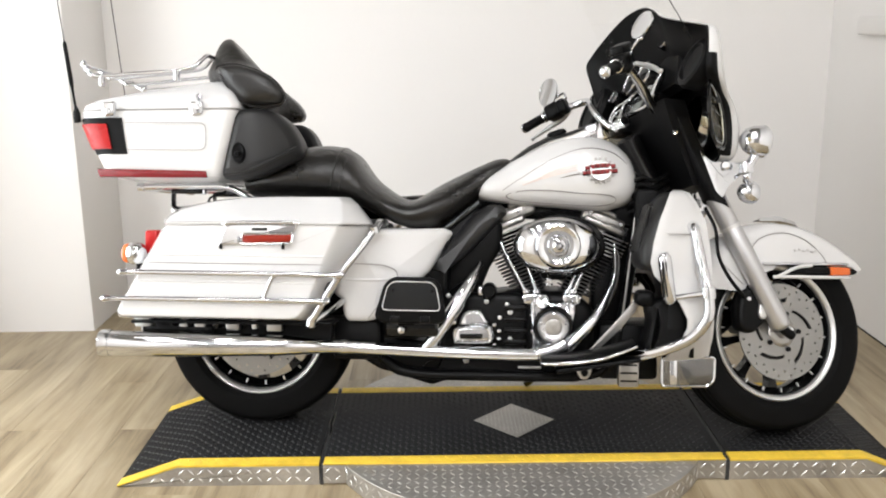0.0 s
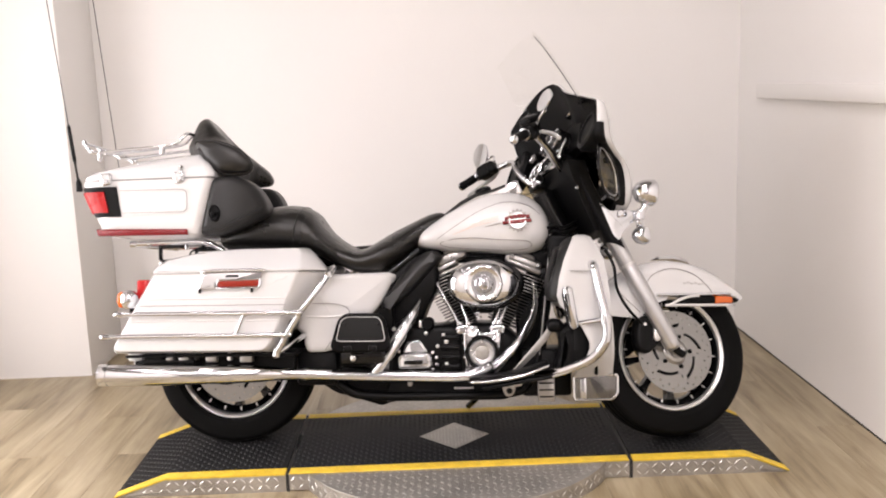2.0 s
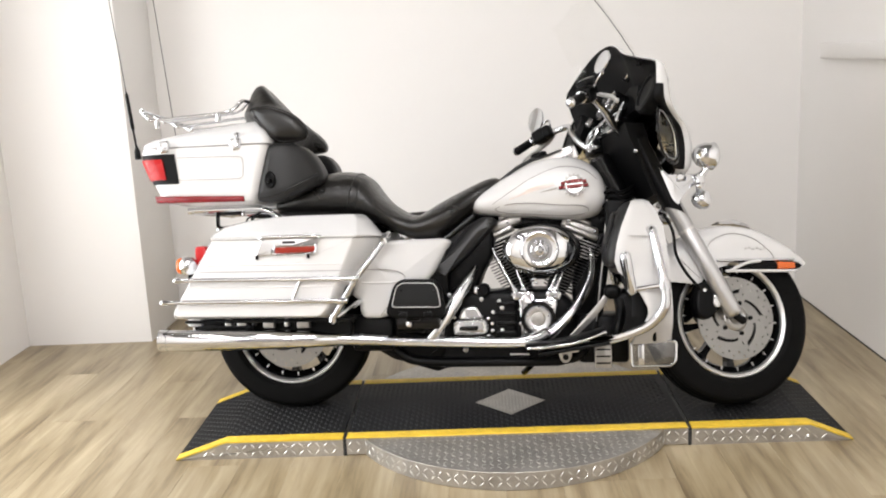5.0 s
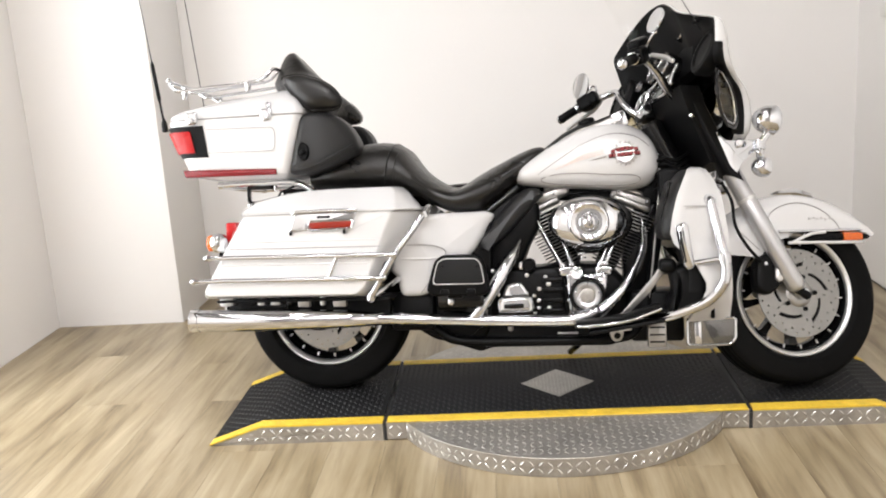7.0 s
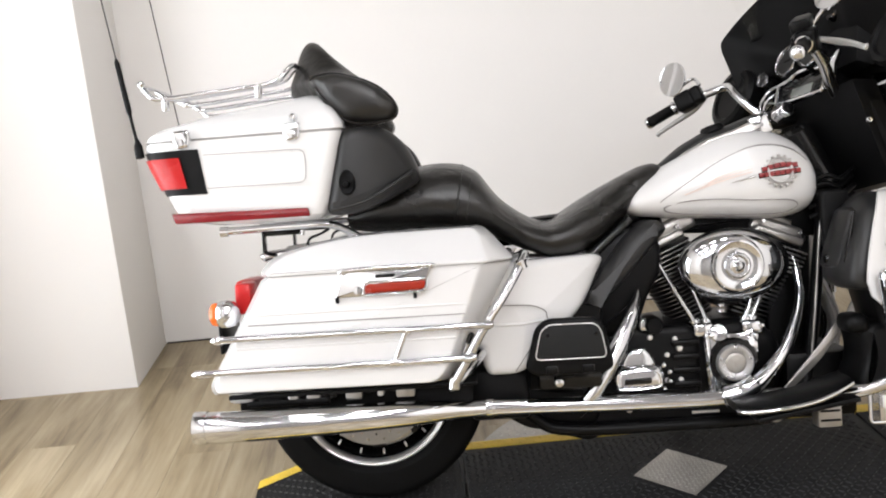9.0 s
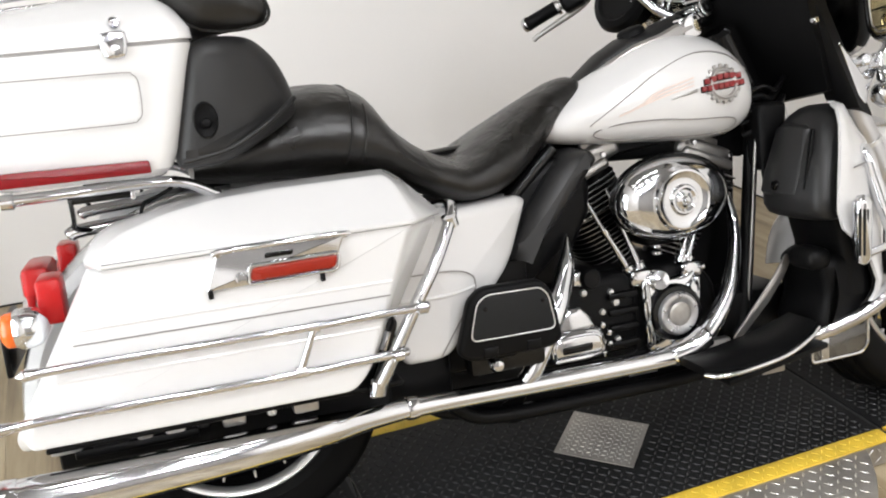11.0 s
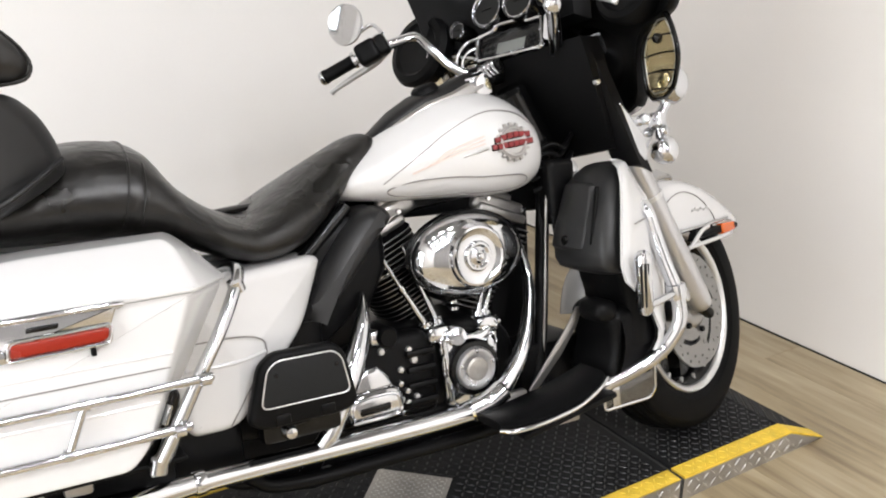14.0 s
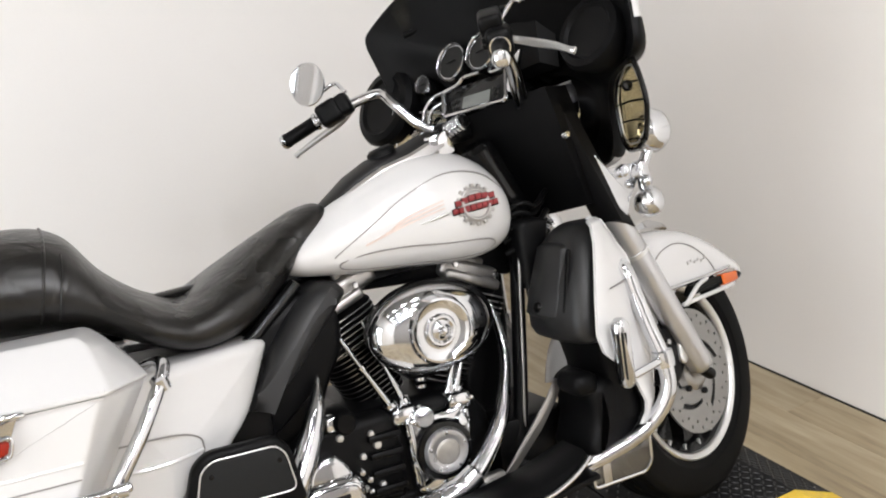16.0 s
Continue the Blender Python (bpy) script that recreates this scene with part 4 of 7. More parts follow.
for lx in (-0.378, -0.115):
    latch = part("case_latch", pillow([(lx - 0.024, 0.990), (lx + 0.018, 0.992), (lx + 0.020, 0.972), (lx + 0.014, 0.950), (lx - 0.014, 0.948), (lx - 0.022, 0.966)], -0.317, -0.300, 0.006, 0.008, 3), CHROME, case, "chrome case latch")
    part("lock", lathe([(0.002, 0.010), (0.008, 0.009), (0.009, 0.0)], (lx, -0.314, 0.962), (0, -1, 0), 16), CHROME, latch)
part("latch_button", lathe([(0.002, 0.008), (0.008, 0.006), (0.010, 0.0)], (-0.112, -0.300, 1.004), (0, -1, 0.4), 14), CHROME, case, "small chrome button")
part("reflector_strip", pillow([(-0.420, 0.796), (-0.092, 0.789), (-0.090, 0.769), (-0.412, 0.771)], -0.3055, -0.285, 0.003, 0.004, 2), DARKRED, case, "dark red reflector strip")
part("pinstripe", strip([(-0.330, -0.3085, 0.930), (-0.22, -0.3098, 0.929), (-0.112, -0.3108, 0.928), (-0.098, -0.3108, 0.9245), (-0.090, -0.3108, 0.915), (-0.089, -0.3098, 0.888), (-0.091, -0.3090, 0.862), (-0.099, -0.3085, 0.853), (-0.113, -0.3083, 0.8495), (-0.22, -0.3070, 0.850), (-0.328, -0.3055, 0.851)], 0.0020, (0, -1, 0), 0.0018, steps=2), STRIPE, case)
for s in SIDES:
    def side(bm):
        return flipped(bm) if s > 0 else bm
    bezel = part("lamp_bezel", side(wrap_band(0.839, 0.946, -0.334, 0.004, 0.010)), BLACK, case, "black tail lamp surround", 40)
    part("red_lens", side(wrap_band(0.855, 0.928, -0.380, 0.009, 0.012)), RED, bezel, "ribbed red wraparound tail lamp lens", 40)

# luggage rack on the lid
rack = part("luggage_rack", tube([(-0.492, -0.235, 1.116), (-0.476, -0.235, 1.092), (-0.445, -0.232, 1.078), (-0.32, -0.228, 1.086), (-0.21, -0.222, 1.094), (-0.160, -0.212, 1.106), (-0.128, -0.195, 1.140), (-0.122, -0.15, 1.146), (-0.122, 0.0, 1.147), (-0.122, 0.15, 1.146), (-0.128, 0.195, 1.140), (-0.160, 0.212, 1.106), (-0.21, 0.222, 1.094), (-0.32, 0.228, 1.086), (-0.445, 0.232, 1.078), (-0.476, 0.235, 1.092), (-0.492, 0.235, 1.116)], 0.0065, 12, 5), CHROME, bike, "chrome luggage rack on the top case lid")
for yy in (-0.13, 0.0, 0.13):
    part("rack_bar", tube([(-0.490, yy, 1.112), (-0.465, yy, 1.094), (-0.43, yy, 1.086), (-0.25, yy, 1.102), (-0.165, yy, 1.112), (-0.13, yy, 1.142)], 0.0055, 10, 4), CHROME, rack)
part("rack_bar", tube([(-0.492, -0.235, 1.114), (-0.492, 0.0, 1.114), (-0.492, 0.235, 1.114)], 0.0055, 10, 2), CHROME, rack)
for s in SIDES:
    for rx, rz in ((-0.436, 1.048), (-0.205, 1.062)):
        part("rack_post", lathe([(0.006, 0.0), (0.009, 0.004), (0.009, 0.030), (0.006, 0.036)], (rx, s * 0.229, rz), (0, 0, 1), 14), CHROME, rack, "chrome rack post")
    part("rack_ball", lathe([(0.001, -0.010), (0.007, -0.007), (0.010, 0), (0.007, 0.007), (0.001, 0.010)], (-0.490, s * 0.236, 1.116), (0, 0, 1), 14), CHROME, rack)

# antennas at the rear corners
for s, base, top in ((-1, (-0.502, -0.255, 0.955), (-0.622, -0.276, 1.72)), (1, (-0.52, 0.18, 0.965), (-0.648, 0.20, 1.78))):
    ant = part("antenna", lathe([(0.004, -0.02), (0.011, -0.018), (0.010, 0.012), (0.006, 0.022), (0.003, 0.03)], base, (-0.1, 0, 1), 14), BLACK, bike, "thin black whip antenna")
    b0, t0 = Vector(base), Vector(top)
    if s < 0:
        part("coil", tube([b0.lerp(t0, 0.03), b0.lerp(t0, 0.11), b0.lerp(t0, 0.125), b0.lerp(t0, 0.28), b0.lerp(t0, 0.295)], 0.004, 10, 0, taper=[0.0038, 0.0038, 0.0068, 0.0062, 0.002]), BLACK, ant)
    part("whip", tube([b0.lerp(t0, 0.28 if s < 0 else 0.02), t0], 0.0016, 6, 0), SATIN, ant)

# carrier under the top case
for s, tube_ob in zip(SIDES, both("case_carrier", lambda: tube([(-0.320, -0.222, 0.744), (-0.29, -0.222, 0.745), (-0.137, -0.222, 0.7465), (-0.080, -0.222, 0.7465), (-0.048, -0.220, 0.742), (-0.020, -0.214, 0.730), (0.030, -0.208, 0.697), (0.050, -0.204, 0.675)], 0.0095, 14, 5), CHROME, None, "chrome case carrier tube")):
    def side(bm):
        return flipped(bm) if s > 0 else bm
    part("bracket_bar", side(box((-0.178, -0.200, 0.732), (0.105, 0.022, 0.014), 0.004, seg=2)), GLOSS, tube_ob, "black carrier bracket")
    part("upright", side(box((-0.226, -0.200, 0.710), (0.006, 0.030, 0.052), 0.002)), GLOSS, tube_ob, "black carrier upright")
    part("upright_foot", side(tube([(-0.228, -0.202, 0.690), (-0.222, -0.190, 0.682), (-0.205, -0.170, 0.676)], 0.005, 10, 3)), GLOSS, tube_ob)
    part("wire", side(tube([(-0.120, -0.205, 0.690), (-0.111, -0.205, 0.712), (-0.085, -0.205, 0.722), (-0.062, -0.205, 0.733)], 0.0035, 8, 4)), SATIN, tube_ob, "black wire under the case")
    part("clip", side(box((-0.126, -0.212, 0.731), (0.008, 0.010, 0.018), 0.002)), CHROME, tube_ob)
    part("fender_strut", side(tube([(-0.240, -0.160, 0.668), (-0.225, -0.160, 0.675), (-0.129, -0.160, 0.681), (-0.048, -0.160, 0.688), (0.060, -0.160, 0.692)], 0.012, 16, 4)), CHROME, tube_ob, "thick chrome strut over the rear fender")
    part("tip", side(lathe([(0.004, -0.014), (0.012, -0.012), (0.013, 0.006), (0.006, 0.012)], (-0.316, -0.222, 0.744), (1, 0, 0), 16)), CHROME, tube_ob)
part("cross_tube", tube([(-0.32, -0.2, 0.742), (-0.345, 0, 0.742), (-0.32, 0.2, 0.742)], 0.009, 12, 5), CHROME, bike, "chrome case carrier cross tube")

# seat
SEAT = [  # x, top, bottom, half width at the top, half width below, squareness
    (-0.02, 0.800, 0.720, 0.12, 0.15, 2.2), (0.04, 0.830, 0.712, 0.15, 0.178, 2.4), (0.10, 0.858, 0.708, 0.16, 0.188, 2.5), (0.145, 0.877, 0.706, 0.165, 0.192, 2.5), (0.20, 0.884, 0.704, 0.17, 0.195, 2.6), (0.250, 0.882, 0.702, 0.17, 0.196, 2.6), (0.288, 0.873, 0.698, 0.165, 0.196, 2.7), (0.320, 0.852, 0.690, 0.158, 0.194, 2.7),
    (0.340, 0.820, 0.684, 0.152, 0.192, 2.6), (0.369, 0.780, 0.668, 0.150, 0.190, 2.5), (0.424, 0.735, 0.640, 0.160, 0.186, 2.5), (0.474, 0.712, 0.622, 0.168, 0.182, 2.6), (0.500, 0.713, 0.617, 0.168, 0.178, 2.6), (0.530, 0.730, 0.616, 0.164, 0.175, 2.5), (0.575, 0.758, 0.622, 0.150, 0.165, 2.3), (0.62, 0.782, 0.640, 0.122, 0.143, 2.2), (0.69, 0.815, 0.700, 0.088, 0.100, 2.2), (0.74, 0.838, 0.752, 0.070, 0.080, 2.2), (0.78, 0.846, 0.790, 0.054, 0.062, 2.1), (0.798, 0.838, 0.812, 0.03, 0.034, 2.0)]
DISH = [(-0.1, -0.003), (0.34, -0.003), (0.40, -0.003), (0.46, -0.005), (0.50, -0.008), (0.53, -0.014), (0.60, -0.022), (0.68, -0.010), (0.74, 0.0), (0.9, 0.0)]  # x, lift of the seat's edge


def table(rows_, x):
    for a, b in zip(rows_, rows_[1:]):
        if x <= b[0]:
            return a[1] + (b[1] - a[1]) * max(0.0, (x - a[0]) / (b[0] - a[0]))
    return rows_[-1][1]


def seat_ring(x, top, low, wt, wb, sq, n=26):
    pts = []
    for k in range(n):
        a = 2 * math.pi * k / n
        c, s = math.cos(a), math.sin(a)
        u = math.copysign(abs(c) ** (2 / sq), c)
        v = math.copysign(abs(s) ** (2 / sq), s)
        mid, half = (top + low) / 2, (top - low) / 2
        w = wb + (wt - wb) * max(0, v)
        dish = table(DISH, x) * (u * u) * max(0, v)
        pts.append(Vector((x, w * u, mid + half * v + dish)))
    return pts


rows = []
for a, b in zip(SEAT, SEAT[1:]):
    for k in range(3):
        rows.append(tuple(p + (q - p) * (k / 3) for p, q in zip(a, b)))
rows.append(SEAT[-1])
for _ in range(2):
    rows = [rows[0]] + [tuple((p + 2 * q + r) / 4 for p, q, r in zip(a, b, c)) for a, b, c in zip(rows, rows[1:], rows[2:])] + [rows[-1]]
seat = part("seat", loft([seat_ring(*r) for r in rows]), LEATHER, bike, "black leather two-up saddle", 60)


def seat_seam(x_top, x_low, ks, lift=0.0008):
    """A line round the seat that leans from x_top at its top to x_low at its foot, along the ring's places ks."""
    line = []
    for k in ks:
        z0 = seat_ring(*min(rows, key=lambda r: abs(r[0] - x_top)), n=80)[k % 80].z
        x = x_low + (x_top - x_low) * min(1, max(0, (z0 - 0.70) / 0.17))
        a, b = [(p, q) for p, q in zip(rows, rows[1:]) if p[0] <= x <= q[0]][0]
        f = (x - a[0]) / (b[0] - a[0])
        q = seat_ring(*(m_ + (n_ - m_) * f for m_, n_ in zip(a, b)), n=80)[k % 80]
        line.append(q + Vector((0, q.y, (q.z - 0.79))).normalized() * lift)
    return line


part("piping", tube(seat_seam(0.279, 0.246, range(-8, 49)), 0.0026, 8, 2), LEATHER, seat, "black seat seam piping")
part("piping", tube(seat_seam(0.306, 0.276, range(32, 48)), 0.0020, 8, 2), LEATHER, seat)
part("piping", tube(seat_seam(0.306, 0.276, range(-8, 9)), 0.0020, 8, 2), LEATHER, seat)

# passenger backrest with wings, and the side pods under it
CENTRE = [(-0.160, 1.085), (-0.146, 1.142), (-0.128, 1.190), (-0.108, 1.215), (-0.084, 1.213), (-0.062, 1.182), (-0.034, 1.138), (0.004, 1.094), (0.028, 1.040), (0.012, 0.985), (-0.04, 0.985), (-0.10, 1.02)]
WING = [(-0.096, 1.092), (-0.080, 1.102), (-0.055, 1.106), (-0.030, 1.105), (-0.005, 1.098), (0.040, 1.082), (0.078, 1.058), (0.104, 1.026), (0.108, 1.000), (0.084, 0.984), (-0.002, 0.985), (-0.056, 1.030)]


def blend(t):
    return [Vector(a).lerp(Vector(b), t) for a, b in zip(CENTRE, WING)]


rings = []
for yy, t, sh in ((-0.292, 1.0, 0.25), (-0.290, 1.0, 0.62), (-0.280, 1.0, 0.85), (-0.262, 1.0, 0.97), (-0.240, 1.0, 1.0), (-0.212, 0.92, 1.0), (-0.185, 0.70, 1.0), (-0.155, 0.35, 1.0), (-0.12, 0.10, 1.0), (-0.07, 0.0, 1.0), (0, 0.0, 1.0),
                  (0.07, 0.0, 1.0), (0.12, 0.10, 1.0), (0.155, 0.35, 1.0), (0.185, 0.70, 1.0), (0.212, 0.92, 1.0), (0.240, 1.0, 1.0), (0.262, 1.0, 0.97), (0.280, 1.0, 0.85), (0.290, 1.0, 0.62), (0.292, 1.0, 0.25)):
    o = blend(t)
    mid = sum(o, Vector((0, 0))) / len(o)
    o = curve_points([(*(mid + (q - mid) * sh), 0) for q in o], 3, True)
    rings.append([Vector((q.x - 0.09 * yy, yy, q.y)) for q in o])
rest = part("backrest", loft(rings), LEATHER, bike, "black leather wraparound passenger backrest", 60)
part("piping", tube([Vector((q.x + 0.0236, -0.262, q.y)) for q in curve_points([(x, z, 0) for x, z in WING], 3, True)], 0.003, 8, 0), LEATHER, rest)
POD = [(-0.008, 0.972), (0.060, 0.974), (0.100, 0.968), (0.138, 0.935), (0.163, 0.885), (0.172, 0.838), (0.150, 0.822), (0.105, 0.800), (0.060, 0.780), (0.020, 0.766), (-0.046, 0.766), (-0.050, 0.790), (-0.030, 0.88)]
for s, pod in zip(SIDES, both("speaker_pod", lambda: pillow(POD, -0.302, -0.165, 0.030, 0.03, 6, True, lambda x, z: 0.10 * max(0, (x - 0.02) / 0.15) ** 1.6), VINYL, None, "grey-black padded speaker pod beside the seat", 50)):
    def side(bm):
        return flipped(bm) if s > 0 else bm
    part("control_recess", side(lathe([(0.004, 0.004), (0.017, 0.003), (0.023, 0.006), (0.026, 0.003), (0.026, -0.01)], (0.004, -0.302, 0.842), (0, -1, 0), 28, squash=(0.75, 1.15))), BLACK, pod, "oval control recess")
    part("knob", side(lathe([(0.001, 0.020), (0.006, 0.019), (0.0085, 0.014), (0.0085, 0.0)], (0.004, -0.302, 0.838), (0, -1, 0), 18)), BLACK, pod, "small black knob")
    part("welt", side(tube([(-0.040, -0.298, 0.778), (0.03, -0.297, 0.790), (0.08, -0.290, 0.812), (0.13, -0.262, 0.842), (0.160, -0.235, 0.862)], 0.0045, 8, 5)), VINYL, pod)
part("pod_bridge", box((0.0, 0, 0.86), (0.06, 0.40, 0.20), 0.03, seg=3), VINYL, bike, "grey-black panel between seat and top case")

# tank and console
TANK = [  # x, top, bottom, half width
    (0.684, 0.750, 0.732, 0.030), (0.692, 0.770, 0.718, 0.066), (0.712, 0.786, 0.708, 0.092), (0.755, 0.808, 0.701, 0.112), (0.815, 0.842, 0.695, 0.128), (0.880, 0.877, 0.689, 0.141), (0.945, 0.904, 0.685, 0.149), (1.00, 0.915, 0.679, 0.155), (1.05, 0.914, 0.676, 0.156), (1.095, 0.903, 0.677, 0.152), (1.13, 0.884, 0.683, 0.142), (1.158, 0.858, 0.694, 0.126), (1.176, 0.828, 0.712, 0.102), (1.186, 0.796, 0.740, 0.066), (1.188, 0.775, 0.758, 0.025)]


def tank_ring(x, top, low, w, n=36):
    pts = []
    for k in range(n):
        a = 2 * math.pi * k / n
        c, s = math.cos(a), math.sin(a)
        u = math.copysign(abs(c) ** 0.80, c)
        v = math.copysign(abs(s) ** 0.86, s)
        mid, half = low + (top - low) * 0.46, (top - low)
        z = mid + half * (0.54 if v > 0 else 0.46) * v
        if s < 0:
            u = math.copysign(abs(c) ** 0.50, c)
        pts.append(Vector((x, w * u * (1.0 - 0.10 * max(0, v) ** 2 - 0.08 * max(0, -v) ** 2), z)))
    return pts


rows = []
for a, b in zip(TANK, TANK[1:]):
    for k in range(3):
        rows.append(tuple(p + (q - p) * (k / 3) for p, q in zip(a, b)))
rows.append(TANK[-1])
rows = [rows[0]] + [tuple((p + 2 * q + r) / 4 for p, q, r in zip(a, b, c)) for a, b, c in zip(rows, rows[1:], rows[2:])] + [rows[-1]]
tank = part("fuel_tank", loft([tank_ring(*r) for r in rows]), WHITE, bike, "glossy white teardrop fuel tank", 60)


def on_tank(x, f, lift=0.0):
    """A place on the right flank of the tank at x, where f runs from the bottom (0) to the top (1)."""
    r = min(rows, key=lambda q: abs(q[0] - x))
    ring = [q for q in tank_ring(*r, n=144) if q.y < 0]
    z = r[2] + (r[1] - r[2]) * f
    q = min(ring, key=lambda p: abs(p.z - z))
    return Vector((x, q.y - lift, z))


def tank_line(spots, width, material, thick=0.0012):
    line = curve_points([on_tank(x, f, 0.0004) for x, f in spots], 4)
    bm = bmesh.new()
    rings = []
    for i, q in enumerate(line):
        d = (line[min(i + 1, len(line) - 1)] - line[max(i - 1, 0)]).normalized()
        f = (q.z - 0.79) / 0.11
        nrm = Vector((0.25 * max(0, q.x - 1.08) / 0.1 - 0.25 * max(0, 0.95 - q.x) / 0.2, -1, 0.75 * max(-0.6, f))).normalized()
        s = d.cross(nrm).normalized() * width / 2
        rings.append([q + s - nrm * 0.002, q + s + nrm * thick, q - s + nrm * thick, q - s - nrm * 0.002])
    bridge(bm, rings)
    return part("pinstripe", bm, material, tank)


tank_line([(0.83, 0.085), (0.795, 0.13), (0.785, 0.20), (0.805, 0.265), (0.85, 0.275), (0.92, 0.25), (1.0, 0.22), (1.085, 0.215), (1.115, 0.17), (1.113, 0.11), (1.07, 0.07), (0.95, 0.06), (0.83, 0.085)], 0.0024, STRIPE)
tank_line([(0.775, 0.34), (0.80, 0.45), (0.86, 0.60), (0.93, 0.72), (1.02, 0.80), (1.10, 0.80), (1.15, 0.74)], 0.0022, STRIPE)
for off in (0.0, 0.055, 0.11):
    tank_line([(0.835 + off * 0.4, 0.385 + off * 0.4), (0.92, 0.46 + off * 0.55), (1.00, 0.52 + off * 0.6)], 0.0035, FADED)
ec, ez = 1.068, 0.798
ey = on_tank(ec, 0.55).y
badge = part("tank_badge", lathe([(0.004, 0.005), (0.026, 0.005), (0.028, 0.0075), (0.031, 0.0075), (0.033, 0.004), (0.036, 0.003), (0.037, -0.012)], (ec, ey - 0.001, ez), (0, -1, 0.16), 44), STEEL, tank, "round silver cogwheel tank badge")
for k in range(16):
    a = 2 * math.pi * k / 16
    part("tooth", box((ec + 0.0385 * math.cos(a), ey - 0.001 + 0.16 * 0.0385 * math.sin(a), ez + 0.0385 * math.sin(a)), (0.007, 0.008, 0.007), 0.001, m=Matrix.Rotation(-a, 4, "Y")), STEEL, badge)
for row, (zz, x0, x1) in enumerate(((0.0085, -0.046, 0.044), (-0.0045, -0.054, 0.050))):
    count = 6 + 2 * row
    for k in range(count):
        u = (k + 0.5) / count
        bx, bz = x0 + (x1 - x0) * u, zz + 0.008 * (u - 0.35) + 0.006 * math.sin(u * math.pi) * (1 - row)
        high = 0.0125 - 0.004 * abs(u - 0.5)
        part("banner", box((ec + bx, ey - 0.0075 + 0.16 * bz + 0.003 * abs(bx) / 0.05, ez + bz), ((x1 - x0) / count * 0.90, 0.006, high), 0.0018, m=Matrix.Rotation(radians(-5), 4, "Y")), BADGE, badge, "red enamel badge block")
        part("banner_edge", box((ec + bx, ey - 0.0062 + 0.16 * bz + 0.003 * abs(bx) / 0.05, ez + bz - 0.0012), ((x1 - x0) / count * 0.90 + 0.002, 0.005, high + 0.003), 0.0015, m=Matrix.Rotation(radians(-5), 4, "Y")), GLOSS, badge, "black edge of the badge block")
part("badge_wing", tube([(ec - 0.062, ey - 0.002, ez - 0.008), (ec - 0.085, ey - 0.001, ez - 0.013), (ec - 0.120, ey + 0.003, ez - 0.021)], 0.0028, 8, 3, taper=[0.0034, 0.003, 0.001]), STEEL, badge, "silver streak behind the badge")
console = part("tank_console", loft([[Vector((x, y, z + dz)) for y, dz in ((-w, -0.03), (-w, 0.0), (-w * 0.8, 0.012), (-w * 0.4, 0.018), (0, 0.020), (w * 0.4, 0.018), (w * 0.8, 0.012), (w, 0.0), (w, -0.03))]
                                     for x, z, w in ((0.785, 0.803, 0.020), (0.80, 0.822, 0.032), (0.858, 0.865, 0.044), (0.912, 0.893, 0.050), (0.975, 0.906, 0.052), (1.025, 0.924, 0.050), (1.056, 0.934, 0.046))]), VINYL, bike, "grey-black tank console", 40)
both("console_trim", lambda: loft([[Vector((x, -w, z)), Vector((x, -w - 0.009, z - 0.005)), Vector((x, -w - 0.015, z - 0.024)), Vector((x, -w + 0.004, z - 0.034))] for x, z, w in ((0.795, 0.824, 0.030), (0.86, 0.866, 0.045), (0.92, 0.896, 0.051), (0.985, 0.914, 0.053), (1.025, 0.930, 0.051), (1.062, 0.944, 0.049))]), STEEL, console, "chrome console edge", 30)
part("console_front", box((1.058, 0, 0.922), (0.052, 0.124, 0.052), 0.008, m=Matrix.Rotation(radians(-20), 4, "Y")), CHROME, console, "chrome console front")
part("filler_cap", lathe([(0.004, 0.016), (0.024, 0.015), (0.030, 0.010), (0.032, 0.0)], (0.945, -0.005, 0.918), (-0.3, 0, 1), 28), BLACK, console, "black fuel filler cap")

# engine
CRANK = Vector((0.925, 0, 0.300))
engine = part("engine", pillow([(0.70, 0.235), (0.70, 0.40), (0.76, 0.425), (0.86, 0.430), (0.99, 0.430), (1.06, 0.38), (1.075, 0.30), (1.05, 0.225)], -0.135, 0.16, 0.03, 0.04, 4), SATIN, bike, "black V-twin engine crankcase")


